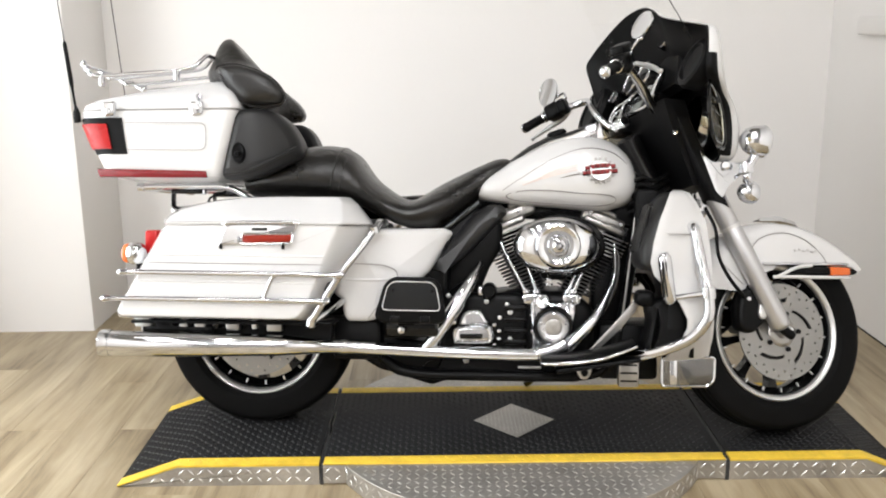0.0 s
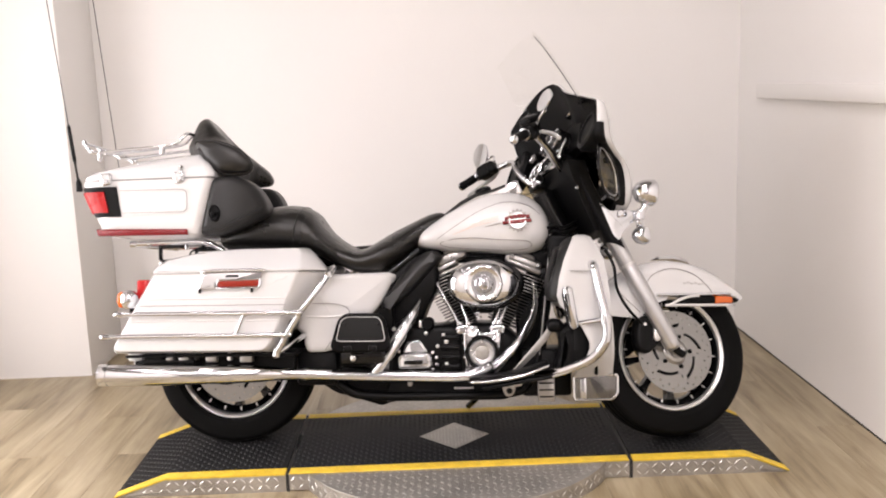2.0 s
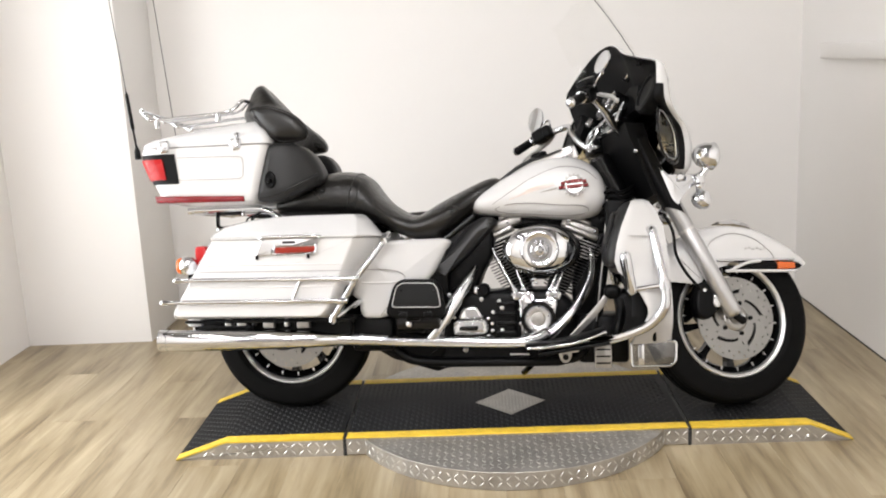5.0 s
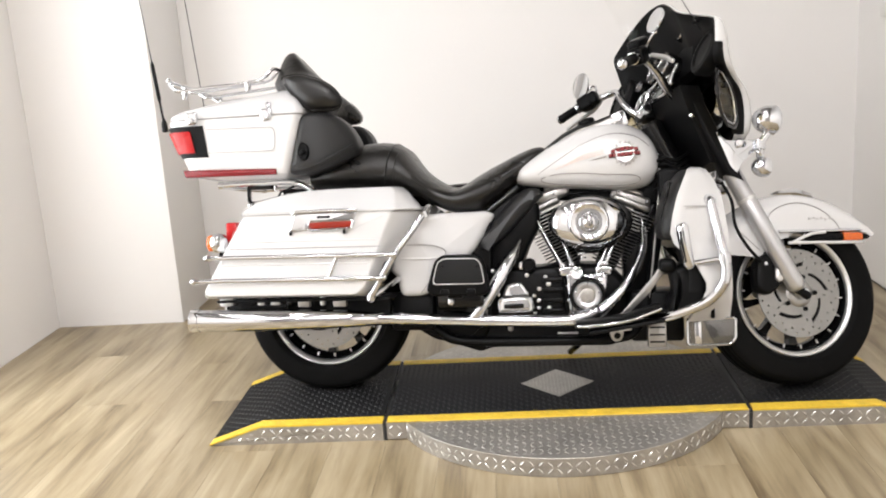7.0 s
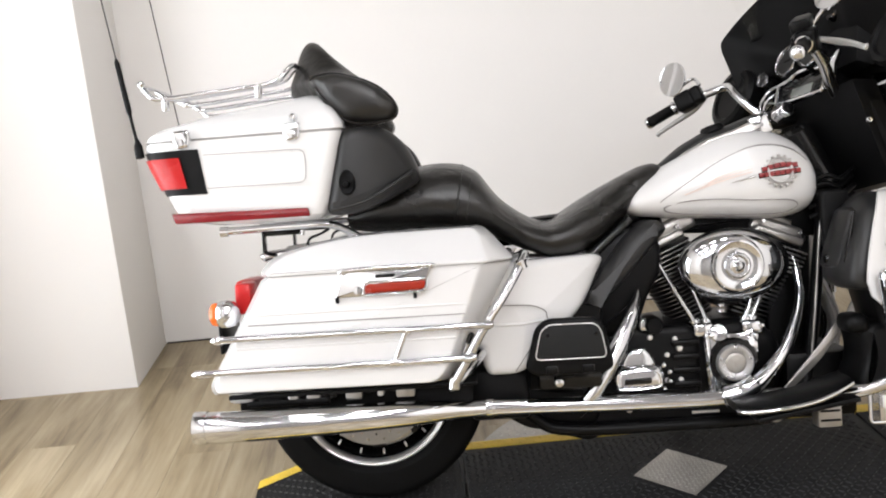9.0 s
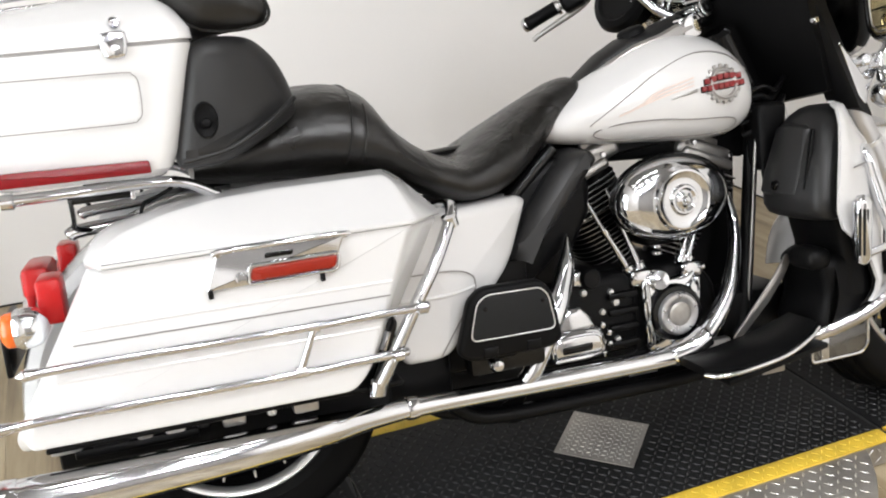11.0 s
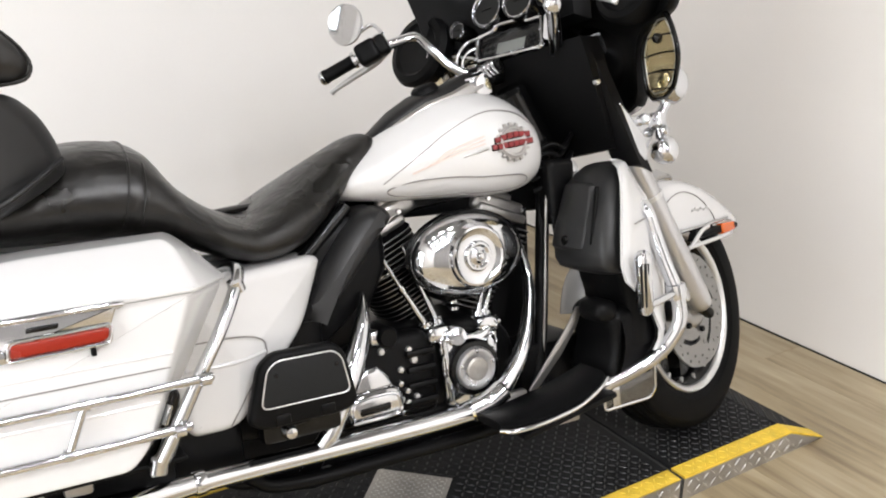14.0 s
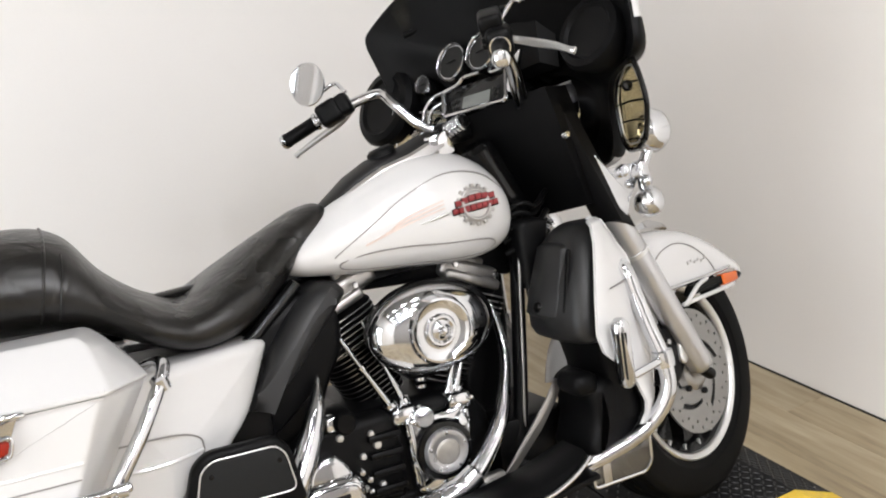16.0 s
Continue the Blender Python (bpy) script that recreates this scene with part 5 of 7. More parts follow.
def cylinder(lean, label, ahead, wide, lid_s, lid_dx, lid_long):
    ax = Vector((math.sin(radians(lean)), 0, math.cos(radians(lean))))
    ac = Vector((ax.z, 0, -ax.x))
    rot = Matrix((ac, (0, 1, 0), ax)).transposed().to_4x4()
    foot = CRANK + Vector((ahead, 0, 0))
    out, grow = (-1, 0.022) if lean < 0 else (1, 0.008)
    at = lambda s: Matrix.Translation(foot + ax * s) @ rot
    bm = bmesh.new()
    lathe([(0.03, 0.12), (0.036, 0.12), (0.052, 0.28), (0.062, 0.30), (0.062, 0.335), (0.03, 0.335)], foot, ax, 32, bm)
    cyl = part("cylinder", bm, SATIN, engine, label)
    for k in range(18):
        s = 0.138 + k * 0.0118
        head = k > 11
        a, b, sq = (wide + grow, 0.092, 5.0) if head else (0.060 + 0.0016 * k, 0.062 + 0.0012 * k, 2.8)
        mid = out * (grow if head else 0.006)
        ring = []
        for i in range(28):
            t = 2 * math.pi * i / 28
            c_, s_ = math.cos(t), math.sin(t)
            ring.append((a * math.copysign(abs(c_) ** (2 / sq), c_), b * math.copysign(abs(s_) ** (2 / sq), s_)))
        bm = loft([[Vector((x * f + mid, y * f, z)) for x, y in ring] for z, f in ((-0.0020, 0.97), (-0.0013, 1.0), (0.0013, 1.0), (0.0020, 0.97))])
        fin = part("fin", bm, [SATIN, FIN if head else FIN_DARK], cyl, "", 30, at(s))
        for p in fin.data.polygons:
            if abs(p.normal.dot(ax)) < 0.5:
                p.material_index = 1
    part("rocker_box", box((out * grow * 0.6, 0, 0), (0.122 + grow * 1.2, 0.172, 0.024), 0.009, seg=3), STEEL, cyl, "silver rocker box", 40, at(0.362))
    part("rocker_lid", box((lid_dx, 0, 0), (lid_long, 0.150, 0.044), 0.012, seg=3), STEEL, cyl, "silver rocker lid", 40, at(lid_s))
    part("rocker_step", box((lid_dx * 1.3, 0, 0), (lid_long * 0.55, 0.120, 0.020), 0.008, seg=3), STEEL, cyl, "", 40, at(lid_s + 0.026))
    for sx in (-0.05, 0.05):
        part("rocker_bolt", lathe([(0.001, 0.008), (0.005, 0.008), (0.006, 0.0)], (0, 0, 0), (0, -1, 0), 10), CHROME, cyl, "", 40, at(0.384) @ Matrix.Translation((sx, -0.088, 0)))
    return cyl, at


rear_cyl, rear_at = cylinder(-22.5, "black rear cylinder with bright fin edges", 0.0, 0.074, 0.384, 0.044, 0.120)
front_cyl, front_at = cylinder(22.5, "black front cylinder with bright fin edges", 0.022, 0.084, 0.376, -0.004, 0.138)
for foot, head in (((0.848, -0.128, 0.425), (0.756, -0.112, 0.604)), ((0.880, -0.118, 0.425), (0.826, -0.095, 0.600)), ((0.978, -0.128, 0.425), (1.030, -0.112, 0.590)), ((0.994, -0.128, 0.425), (1.056, -0.112, 0.585))):
    a, b = Vector(foot), Vector(head)
    rod = part("pushrod_tube", tube([a, a.lerp(b, 0.45), a.lerp(b, 0.5), b], 0.007, 12, 0, taper=[0.0068, 0.0068, 0.0050, 0.0046]), CHROME, engine, "chrome pushrod tube")
    part("collar", lathe([(0.006, -0.010), (0.014, -0.008), (0.014, 0.008), (0.006, 0.010)], a, b - a, 14), CHROME, rod)
    part("collar", lathe([(0.005, -0.006), (0.0105, -0.005), (0.0105, 0.005), (0.005, 0.006)], a.lerp(b, 0.5), b - a, 14), CHROME, rod)
for lx in (0.864, 0.986):
    part("lifter_block", box((lx, -0.135, 0.408), (0.052, 0.050, 0.036), 0.009, seg=3), CHROME, engine, "chrome lifter block")
    for dx in (-0.022, 0.022):
        part("bolt", lathe([(0.001, 0.007), (0.005, 0.006), (0.006, 0.0)], (lx + dx, -0.161, 0.412), (0, -1, 0), 10), CHROME, engine)
cam_cover = part("cam_cover", pillow([(0.868, 0.245), (0.858, 0.40), (0.880, 0.418), (0.915, 0.400), (0.950, 0.398), (0.990, 0.414), (1.000, 0.385), (0.992, 0.30), (0.965, 0.255), (0.90, 0.238)], -0.165, -0.12, 0.014, 0.02, 4), CHROME, engine, "chrome cam cover")
part("timer_ring", lathe([(0.030, 0.016), (0.058, 0.014), (0.062, 0.008), (0.062, -0.02), (0.030, -0.02)], (0.930, -0.168, 0.326), (0, -1, 0), 44), GLOSS, cam_cover, "black ring round the timer cover")
part("timer_cover", lathe([(0.001, 0.021), (0.030, 0.021), (0.034, 0.023), (0.043, 0.022), (0.047, 0.017), (0.048, 0.004)], (0.930, -0.171, 0.326), (0, -1, 0), 44), FORK, cam_cover, "round brushed timer cover")
part("timer_inlay", lathe([(0.001, 0.0225), (0.020, 0.0225), (0.0235, 0.0215), (0.026, 0.0195)], (0.930, -0.1735, 0.326), (0, -1, 0), 36), PLATE, cam_cover, "dull inner ring of the timer cover")
for k in range(5):
    a = radians(90 + 72 * k)
    part("cover_screw", lathe([(0.001, 0.025), (0.004, 0.024), (0.0045, 0.02)], (0.930 + 0.039 * math.cos(a), -0.171, 0.326 + 0.039 * math.sin(a)), (0, -1, 0), 10), CHROME, cam_cover)
for x0, z0, x1, z1 in ((0.876, 0.256, 0.868, 0.395), (0.868, 0.395, 0.905, 0.392), (0.992, 0.392, 0.984, 0.312)):
    part("cover_rib", tube([(x0, -0.166, z0), ((x0 + x1) / 2, -0.170, (z0 + z1) / 2), (x1, -0.166, z1)], 0.006, 10, 3), CHROME, cam_cover)
part("oil_filter_neck", lathe([(0.004, 0.020), (0.020, 0.018), (0.024, 0.006), (0.024, -0.02)], (0.900, -0.158, 0.398), (-0.2, -1, 0.25), 22), CHROME, cam_cover, "round chrome boss on the cam cover")
part("sensor_boss", lathe([(0.003, 0.022), (0.013, 0.020), (0.015, 0.008), (0.015, -0.01)], (0.978, -0.156, 0.372), (0.2, -1, 0.2), 18), CHROME, cam_cover)
for bx, bz in ((0.872, 0.262), (0.868, 0.31), (0.866, 0.36), (0.985, 0.36), (0.978, 0.29), (0.93, 0.252), (0.89, 0.242), (0.962, 0.262)):
    part("cover_bolt", lathe([(0.001, 0.009), (0.006, 0.008), (0.0075, 0.0)], (bx, -0.164, bz), (0, -1, 0), 12), CHROME, cam_cover)
air = part("air_cleaner", lathe([(0.005, -0.045), (0.086, -0.045), (0.092, -0.035), (0.092, -0.012), (0.086, -0.006), (0.005, -0.006)], (0.950, -0.160, 0.571), (0, -1, 0), 64, squash=(1.50, 1.02)), GLOSS, bike, "oval air cleaner housing")
part("air_cover", lathe([(0.001, 0.018), (0.040, 0.018), (0.060, 0.014), (0.076, 0.004), (0.085, -0.010), (0.088, -0.024), (0.086, -0.034), (0.05, -0.034)], (0.938, -0.186, 0.571), (0, -1, 0), 72, squash=(1.49, 1.01)), CHROME, air, "oval chrome air cleaner cover", 60)
part("cover_dome", lathe([(0.001, 0.010), (0.010, 0.009), (0.016, 0.004), (0.020, 0.003), (0.025, 0.0070), (0.029, 0.0070), (0.033, 0.001), (0.040, 0.0), (0.052, 0.002), (0.059, 0.006), (0.063, 0.005), (0.070, -0.008)], (0.942, -0.205, 0.573), (0, -1, 0), 56), CHROME, air, "round stepped chrome centre of the cover", 30)
part("cover_bolt", lathe([(0.001, 0.016), (0.006, 0.015), (0.008, 0.009), (0.009, 0.005)], (0.942, -0.207, 0.573), (0, -1, 0), 18), CHROME, air)
engine.location = (0.0, 0.025, 0.0)
air.location = (0.0, 0.020, 0.0)
part("intake", box((0.935, -0.09, 0.51), (0.09, 0.10, 0.09), 0.02, seg=3), SATIN, engine, "black intake throat")
part("spark_lead", tube([(0.84, -0.10, 0.53), (0.88, -0.125, 0.50), (0.92, -0.11, 0.47)], 0.004, 8, 5), BLACK, engine)
for zz in (0.440, 0.455, 0.470):
    part("intake_ring", lathe([(0.006, -0.003), (0.012, -0.003), (0.012, 0.003), (0.006, 0.003)], (0.918, -0.128, zz + 0.012), (0, 0, 1), 14), CHROME, engine)
# gearbox side
gear = part("gearbox", pillow([(0.58, 0.24), (0.60, 0.37), (0.66, 0.425), (0.83, 0.425), (0.855, 0.40), (0.855, 0.24)], -0.125, 0.14, 0.02, 0.02, 3), SATIN, bike, "black gearbox housing")
cover = part("gear_cover", pillow([(0.626, 0.276), (0.624, 0.312), (0.640, 0.330), (0.700, 0.336), (0.742, 0.332), (0.754, 0.308), (0.750, 0.280), (0.738, 0.268), (0.640, 0.266)], -0.176, -0.12, 0.018, 0.016, 4), CHROME, gear, "chrome clutch release cover")
part("cover_cap", pillow([(0.640, 0.322), (0.648, 0.356), (0.668, 0.376), (0.706, 0.378), (0.722, 0.360), (0.740, 0.326)], -0.162, -0.12, 0.012, 0.014, 4), CHROME, cover)
part("cover_slot", pillow([(0.648, 0.288), (0.648, 0.304), (0.718, 0.306), (0.716, 0.289)], -0.1775, -0.165, 0.002, 0.006, 2), GLOSS, cover, "black slot in the cover")
part("cover_rim", tube([(0.634, -0.172, 0.280), (0.632, -0.174, 0.310), (0.652, -0.174, 0.322), (0.722, -0.174, 0.322), (0.738, -0.174, 0.304), (0.732, -0.173, 0.278), (0.634, -0.172, 0.276)], 0.004, 8, 4), CHROME, cover)
for bx, bz in ((0.752, 0.330), (0.766, 0.312), (0.766, 0.288), (0.712, 0.358), (0.630, 0.336), (0.662, 0.352), (0.752, 0.268)):
    part("cover_bolt", lathe([(0.001, 0.010), (0.0055, 0.009), (0.007, 0.0)], (bx, -0.150, bz), (0, -1, 0), 10), CHROME, cover)
part("starter", lathe([(0.004, -0.03), (0.020, -0.03), (0.023, -0.022), (0.023, 0.05), (0.018, 0.058), (0.004, 0.058)], (0.735, -0.10, 0.432), (0, -1, 0.0), 24), SATIN, gear, "black starter end")
part("starter_body", box((0.728, -0.13, 0.432), (0.060, 0.03, 0.032), 0.008, seg=3), CHROME, gear)
for bx, bz, r in ((0.727, 0.398, 0.008), (0.80, 0.366, 0.009), (0.768, 0.350, 0.007), (0.79, 0.39, 0.007), (0.61, 0.415, 0.008), (0.765, 0.285, 0.007), (0.80, 0.285, 0.007)):
    part("case_bolt", lathe([(0.001, 0.009), (r * 0.8, 0.008), (r, 0.0)], (bx, -0.124, bz), (0, -1, 0), 12), ALU, gear)
for zz in (0.275, 0.310, 0.345, 0.380):
    part("case_rib", box((0.815, -0.13, zz), (0.07, 0.016, 0.016), 0.006, seg=2), SATIN, gear)

# frame, belly and swing arm
frame_ob = part("lower_frame", tube([(0.30, -0.13, 0.330), (0.42, -0.14, 0.215), (0.50, -0.14, 0.178), (0.75, -0.14, 0.172), (1.02, -0.14, 0.178), (1.095, -0.12, 0.215), (1.138, -0.10, 0.33), (1.178, -0.075, 0.55), (1.215, -0.05, 0.76)], 0.016, 14, 6), SATIN, bike, "black tubular frame")
part("frame_tube", flipped(tube([(0.30, -0.13, 0.330), (0.42, -0.14, 0.215), (0.50, -0.14, 0.178), (0.75, -0.14, 0.172), (1.02, -0.14, 0.178), (1.095, -0.12, 0.215), (1.138, -0.10, 0.33), (1.178, -0.075, 0.55), (1.215, -0.05, 0.76)], 0.016, 14, 6)), SATIN, frame_ob)
part("backbone", tube([(0.30, 0, 0.68), (0.60, 0, 0.70), (0.95, 0, 0.74), (1.22, 0, 0.80)], 0.035, 14, 4), GLOSS, frame_ob)
part("steering_neck", tube([(1.255, 0, 0.72), (1.215, 0, 0.80), (1.165, 0, 0.90)], 0.042, 18, 0), GLOSS, frame_ob, "black steering neck")
part("oil_pan", pillow([(0.46, 0.165), (0.535, 0.142), (0.56, 0.135), (0.60, 0.150), (1.01, 0.150), (1.06, 0.175), (1.03, 0.245), (0.50, 0.26)], -0.115, 0.115, 0.015, 0.02, 3), SATIN, frame_ob, "black oil pan")
part("seat_tube", tube([(0.36, -0.12, 0.42), (0.52, -0.12, 0.56), (0.70, -0.08, 0.70)], 0.014, 12, 3), GLOSS, frame_ob)
part("battery_box", box((0.46, -0.02, 0.48), (0.30, 0.22, 0.26), 0.02, seg=2), SATIN, frame_ob, "black battery box")
part("oil_tank", pillow([(0.58, 0.40), (0.58, 0.62), (0.70, 0.69), (0.775, 0.64), (0.775, 0.565), (0.735, 0.500), (0.696, 0.40)], -0.10, 0.10, 0.02, 0.02, 3), SATIN, frame_ob, "black oil tank")
part("swing_arm", box((0.24, -0.115, 0.315), (0.56, 0.036, 0.07), 0.012, seg=2), SATIN, frame_ob, "black swing arm")
# block added over the axle; its black stands in for the dark gap
part("axle_gap_block", box((-0.01, -0.130, 0.330), (0.30, 0.056, 0.036), 0.010, seg=2), SATIN, frame_ob, "black block added to darken the gap over the rear axle")
part("rear_mount", box((0.335, -0.125, 0.285), (0.15, 0.11, 0.13), 0.016, seg=2), SATIN, frame_ob, "black rear frame mount")
part("swing_arm", box((0.24, 0.115, 0.315), (0.56, 0.036, 0.07), 0.012, seg=2), SATIN, frame_ob, "black swing arm")
part("bag_support", tube([(-0.31, -0.235, 0.338), (-0.1, -0.235, 0.340), (0.15, -0.225, 0.340), (0.27, -0.19, 0.335)], 0.011, 12, 3), GLOSS, frame_ob, "black saddlebag support rail")
part("shock", tube([(-0.03, -0.155, 0.37), (0.10, -0.155, 0.52)], 0.024, 14, 0), GLOSS, frame_ob, "black shock absorber")
part("brake_caliper", box((-0.10, -0.095, 0.365), (0.10, 0.05, 0.06), 0.014, seg=2), SATIN, frame_ob, "black rear brake caliper")
for bx, bw, bz, mt in ((-0.292, 0.050, 0.342, ALU), (-0.222, 0.060, 0.330, BLACK), (-0.168, 0.026, 0.336, STEEL), (-0.118, 0.034, 0.332, STEEL), (-0.070, 0.020, 0.338, GLOSS), (-0.020, 0.040, 0.333, STEEL), (0.045, 0.016, 0.338, ALU), (0.105, 0.045, 0.332, STEEL)):
    part("bracket", box((bx, -0.270, bz), (bw, 0.030, 0.030), 0.005), mt, frame_ob)
for bx in (-0.20, -0.095, 0.015, 0.075):
    part("bracket_bolt", lathe([(0.001, 0.009), (0.005, 0.008), (0.0065, 0.0)], (bx, -0.284, 0.338), (0, -1, 0), 10), SATIN, frame_ob)
# black sheets added so that the gap between bag and muffler stays dark
both("gap_backing", lambda: box((-0.02, -0.236, 0.315), (0.58, 0.010, 0.060), 0.004, seg=1), BLACK, frame_ob, "black sheet added to darken the gap behind the muffler")
both("under_bag_fill", lambda: box((-0.02, -0.205, 0.344), (0.60, 0.200, 0.010), 0.004, seg=2), BLACK, frame_ob, "black sheet added to darken the gap under the saddlebag")
part("mount_lug", pillow([(0.992, 0.252), (1.052, 0.256), (1.046, 0.190), (1.034, 0.170), (1.014, 0.168), (1.002, 0.184)], -0.172, -0.150, 0.006, 0.014, 3), STEEL, frame_ob, "grey mounting lug")
part("lug_pin", lathe([(0.001, 0.004), (0.009, 0.003), (0.011, 0.0)], (1.024, -0.172, 0.190), (0, -1, 0), 16), SATIN, frame_ob)
part("drain_plug", box((0.585, -0.10, 0.168), (0.03, 0.05, 0.03), 0.008), ALU, frame_ob)
part("stand_plate", box((1.155, -0.15, 0.192), (0.060, 0.05, 0.085), 0.006), STEEL, frame_ob, "grey guard mounting plate")
for zz in (0.168, 0.192, 0.216):
    part("plate_groove", box((1.155, -0.1752, zz), (0.050, 0.002, 0.006), 0.0008), SATIN, frame_ob)
part("belly_plate", pillow([(0.33, 0.225), (0.40, 0.182), (0.52, 0.160), (0.56, 0.152), (0.62, 0.260), (0.36, 0.300)], -0.125, 0.10, 0.012, 0.02, 3), SATIN, frame_ob, "black plate under the gearbox")
part("belly_bolt", box((0.86, -0.118, 0.196), (0.070, 0.008, 0.008), 0.002), ALU, frame_ob)
part("belly_bolt", lathe([(0.001, 0.010), (0.008, 0.009), (0.010, 0.0)], (0.665, -0.118, 0.215), (0, -1, 0), 12), STEEL, frame_ob)
part("side_stand", tube([(0.95, 0.14, 0.20), (0.90, 0.22, 0.12), (0.86, 0.29, 0.075)], 0.012, 12, 3), GLOSS, bike, "black side stand")
part("side_light_tube", tube([(1.135, -0.115, 0.30), (1.158, -0.110, 0.48), (1.172, -0.105, 0.60), (1.185, -0.105, 0.71)], 0.0035, 10, 4), STEEL, bike, "thin steel cable tube")
part("cable", tube([(1.190, -0.10, 0.66), (1.178, -0.135, 0.58), (1.184, -0.140, 0.535), (1.205, -0.145, 0.512)], 0.006, 10, 5), BLACK, bike, "black cable loop")

part("regulator", pillow([(1.06, 0.30), (1.055, 0.45), (1.10, 0.62), (1.185, 0.64), (1.180, 0.50), (1.165, 0.30)], -0.02, 0.10, 0.015, 0.02, 3), SATIN, bike, "black finned regulator at the downtubes")
part("cross_plate", box((1.160, 0.0, 0.247), (0.18, 0.23, 0.170), 0.014, seg=2), SATIN, bike, "black cross member in front of the engine")
part("wiring_cover", pillow([(1.175, 0.745), (1.250, 0.745), (1.238, 0.640), (1.215, 0.590), (1.178, 0.600)], -0.128, -0.070, 0.012, 0.02, 3), BLACK, bike, "black wiring cover at the steering neck")
part("heat_baffle", pillow([(0.80, 0.655), (0.84, 0.700), (1.12, 0.700), (1.20, 0.740), (1.235, 0.70), (1.21, 0.62), (1.08, 0.64)], -0.030, 0.060, 0.012, 0.02, 3), SATIN, bike, "black baffle under the tank")
for i, (y0, dz) in enumerate(((-0.075, 0.0), (-0.085, 0.022), (-0.07, 0.045), (-0.09, 0.065), (-0.08, -0.025))):
    part("wiring", tube([(1.165, y0, 0.70 + dz), (1.20, y0 - 0.02, 0.715 + dz), (1.235, y0 - 0.012, 0.705 + dz), (1.285, y0 + 0.02, 0.73 + dz)], 0.006 + 0.001 * (i % 3), 10, 4), SATIN if i % 2 else BLACK, bike, "black wiring at the steering neck")
part("wiring_clip", box((1.213, -0.105, 0.722), (0.020, 0.010, 0.030), 0.003), ALU, bike)

# passenger footboard, folded up
PADS = [(0.446, 0.450), (0.466, 0.464), (0.574, 0.462), (0.590, 0.446), (0.602, 0.378), (0.428, 0.380)]
foot = part("passenger_board", pillow([(0.434, 0.456), (0.462, 0.477), (0.580, 0.475), (0.602, 0.452), (0.620, 0.352), (0.596, 0.338), (0.430, 0.338), (0.404, 0.356)], -0.292, -0.262, 0.010, 0.02, 3), BLACK, bike, "black folded passenger footboard")
part("pad", pillow(PADS, -0.299, -0.285, 0.005, 0.016, 3), PAD, foot, "grey-black rubber pad")
foot.location = (-0.006, 0.022, 0.004)
ring = [Vector((x, -0.298, z)) for x, z in outline(PADS, 4, 0.016)]
part("pad_trim", tube(ring + [ring[0]], 0.0014, 8, 0), ALU, foot, "silver line round the pad")
for px_ in (0.468, 0.556):
    part("hinge", box((px_, -0.285, 0.352), (0.030, 0.020, 0.022), 0.004), SATIN, foot, "black hinge")
for px_, pz in ((0.462, 0.438), (0.578, 0.436)):
    part("pad_screw", lathe([(0.001, 0.002), (0.004, 0.0015), (0.0045, 0.0)], (px_, -0.2985, pz), (0, -1, 0), 12), GLOSS, foot)
part("bracket", box((0.515, -0.235, 0.330), (0.16, 0.05, 0.07), 0.014, seg=2), GLOSS, foot, "black footboard bracket")
part("bracket_bolt", lathe([(0.001, 0.020), (0.010, 0.018), (0.015, 0.008), (0.015, 0.0)], (0.485, -0.262, 0.318), (0, -1, 0), 20), CHROME, foot, "chrome bolt")
part("bracket_lug", box((0.50, -0.268, 0.345), (0.05, 0.02, 0.03), 0.006), SATIN, foot)

# rider footboard with brake pedal
board = part("rider_board", loft([[Vector((x, y, z)) for y, z in ((y0, zb), (y0, zb + 0.012), (y0 + 0.01, zb + 0.018), (y1 - 0.01, zb + 0.018), (y1, zb + 0.012), (y1, zb))] for x, y0, y1, zb in ((0.890, -0.315, -0.22, 0.235), (0.92, -0.335, -0.215, 0.236), (0.97, -0.345, -0.21, 0.240), (1.05, -0.345, -0.21, 0.252), (1.115, -0.335, -0.215, 0.272), (1.155, -0.315, -0.22, 0.286))]), BLACK, bike, "black rubber rider footboard")
part("edge_trim", tube([(0.888, -0.318, 0.240), (0.905, -0.340, 0.241), (0.96, -0.350, 0.245), (1.05, -0.350, 0.257), (1.115, -0.340, 0.277), (1.157, -0.318, 0.291)], 0.005, 10, 4), CHROME, board, "chrome footboard edge")
part("under_plate", box((1.05, -0.285, 0.236), (0.24, 0.10, 0.012), 0.003, m=Matrix.Rotation(radians(-9), 4, "Y")), SATIN, board)
part("board_bracket", box((1.02, -0.20, 0.228), (0.10, 0.08, 0.03), 0.008), ALU, board)
part("brake_lever", pillow([(1.030, 0.260), (1.056, 0.262), (1.126, 0.328), (1.170, 0.384), (1.188, 0.420), (1.170, 0.426), (1.146, 0.390), (1.104, 0.342)], -0.206, -0.201, 0.002, 0.008, 2), STEEL, board, "flat silver brake pedal arm")
part("brake_pedal", box((1.185, -0.262, 0.425), (0.055, 0.085, 0.046), 0.018, seg=3), BLACK, board, "black rubber brake pedal")

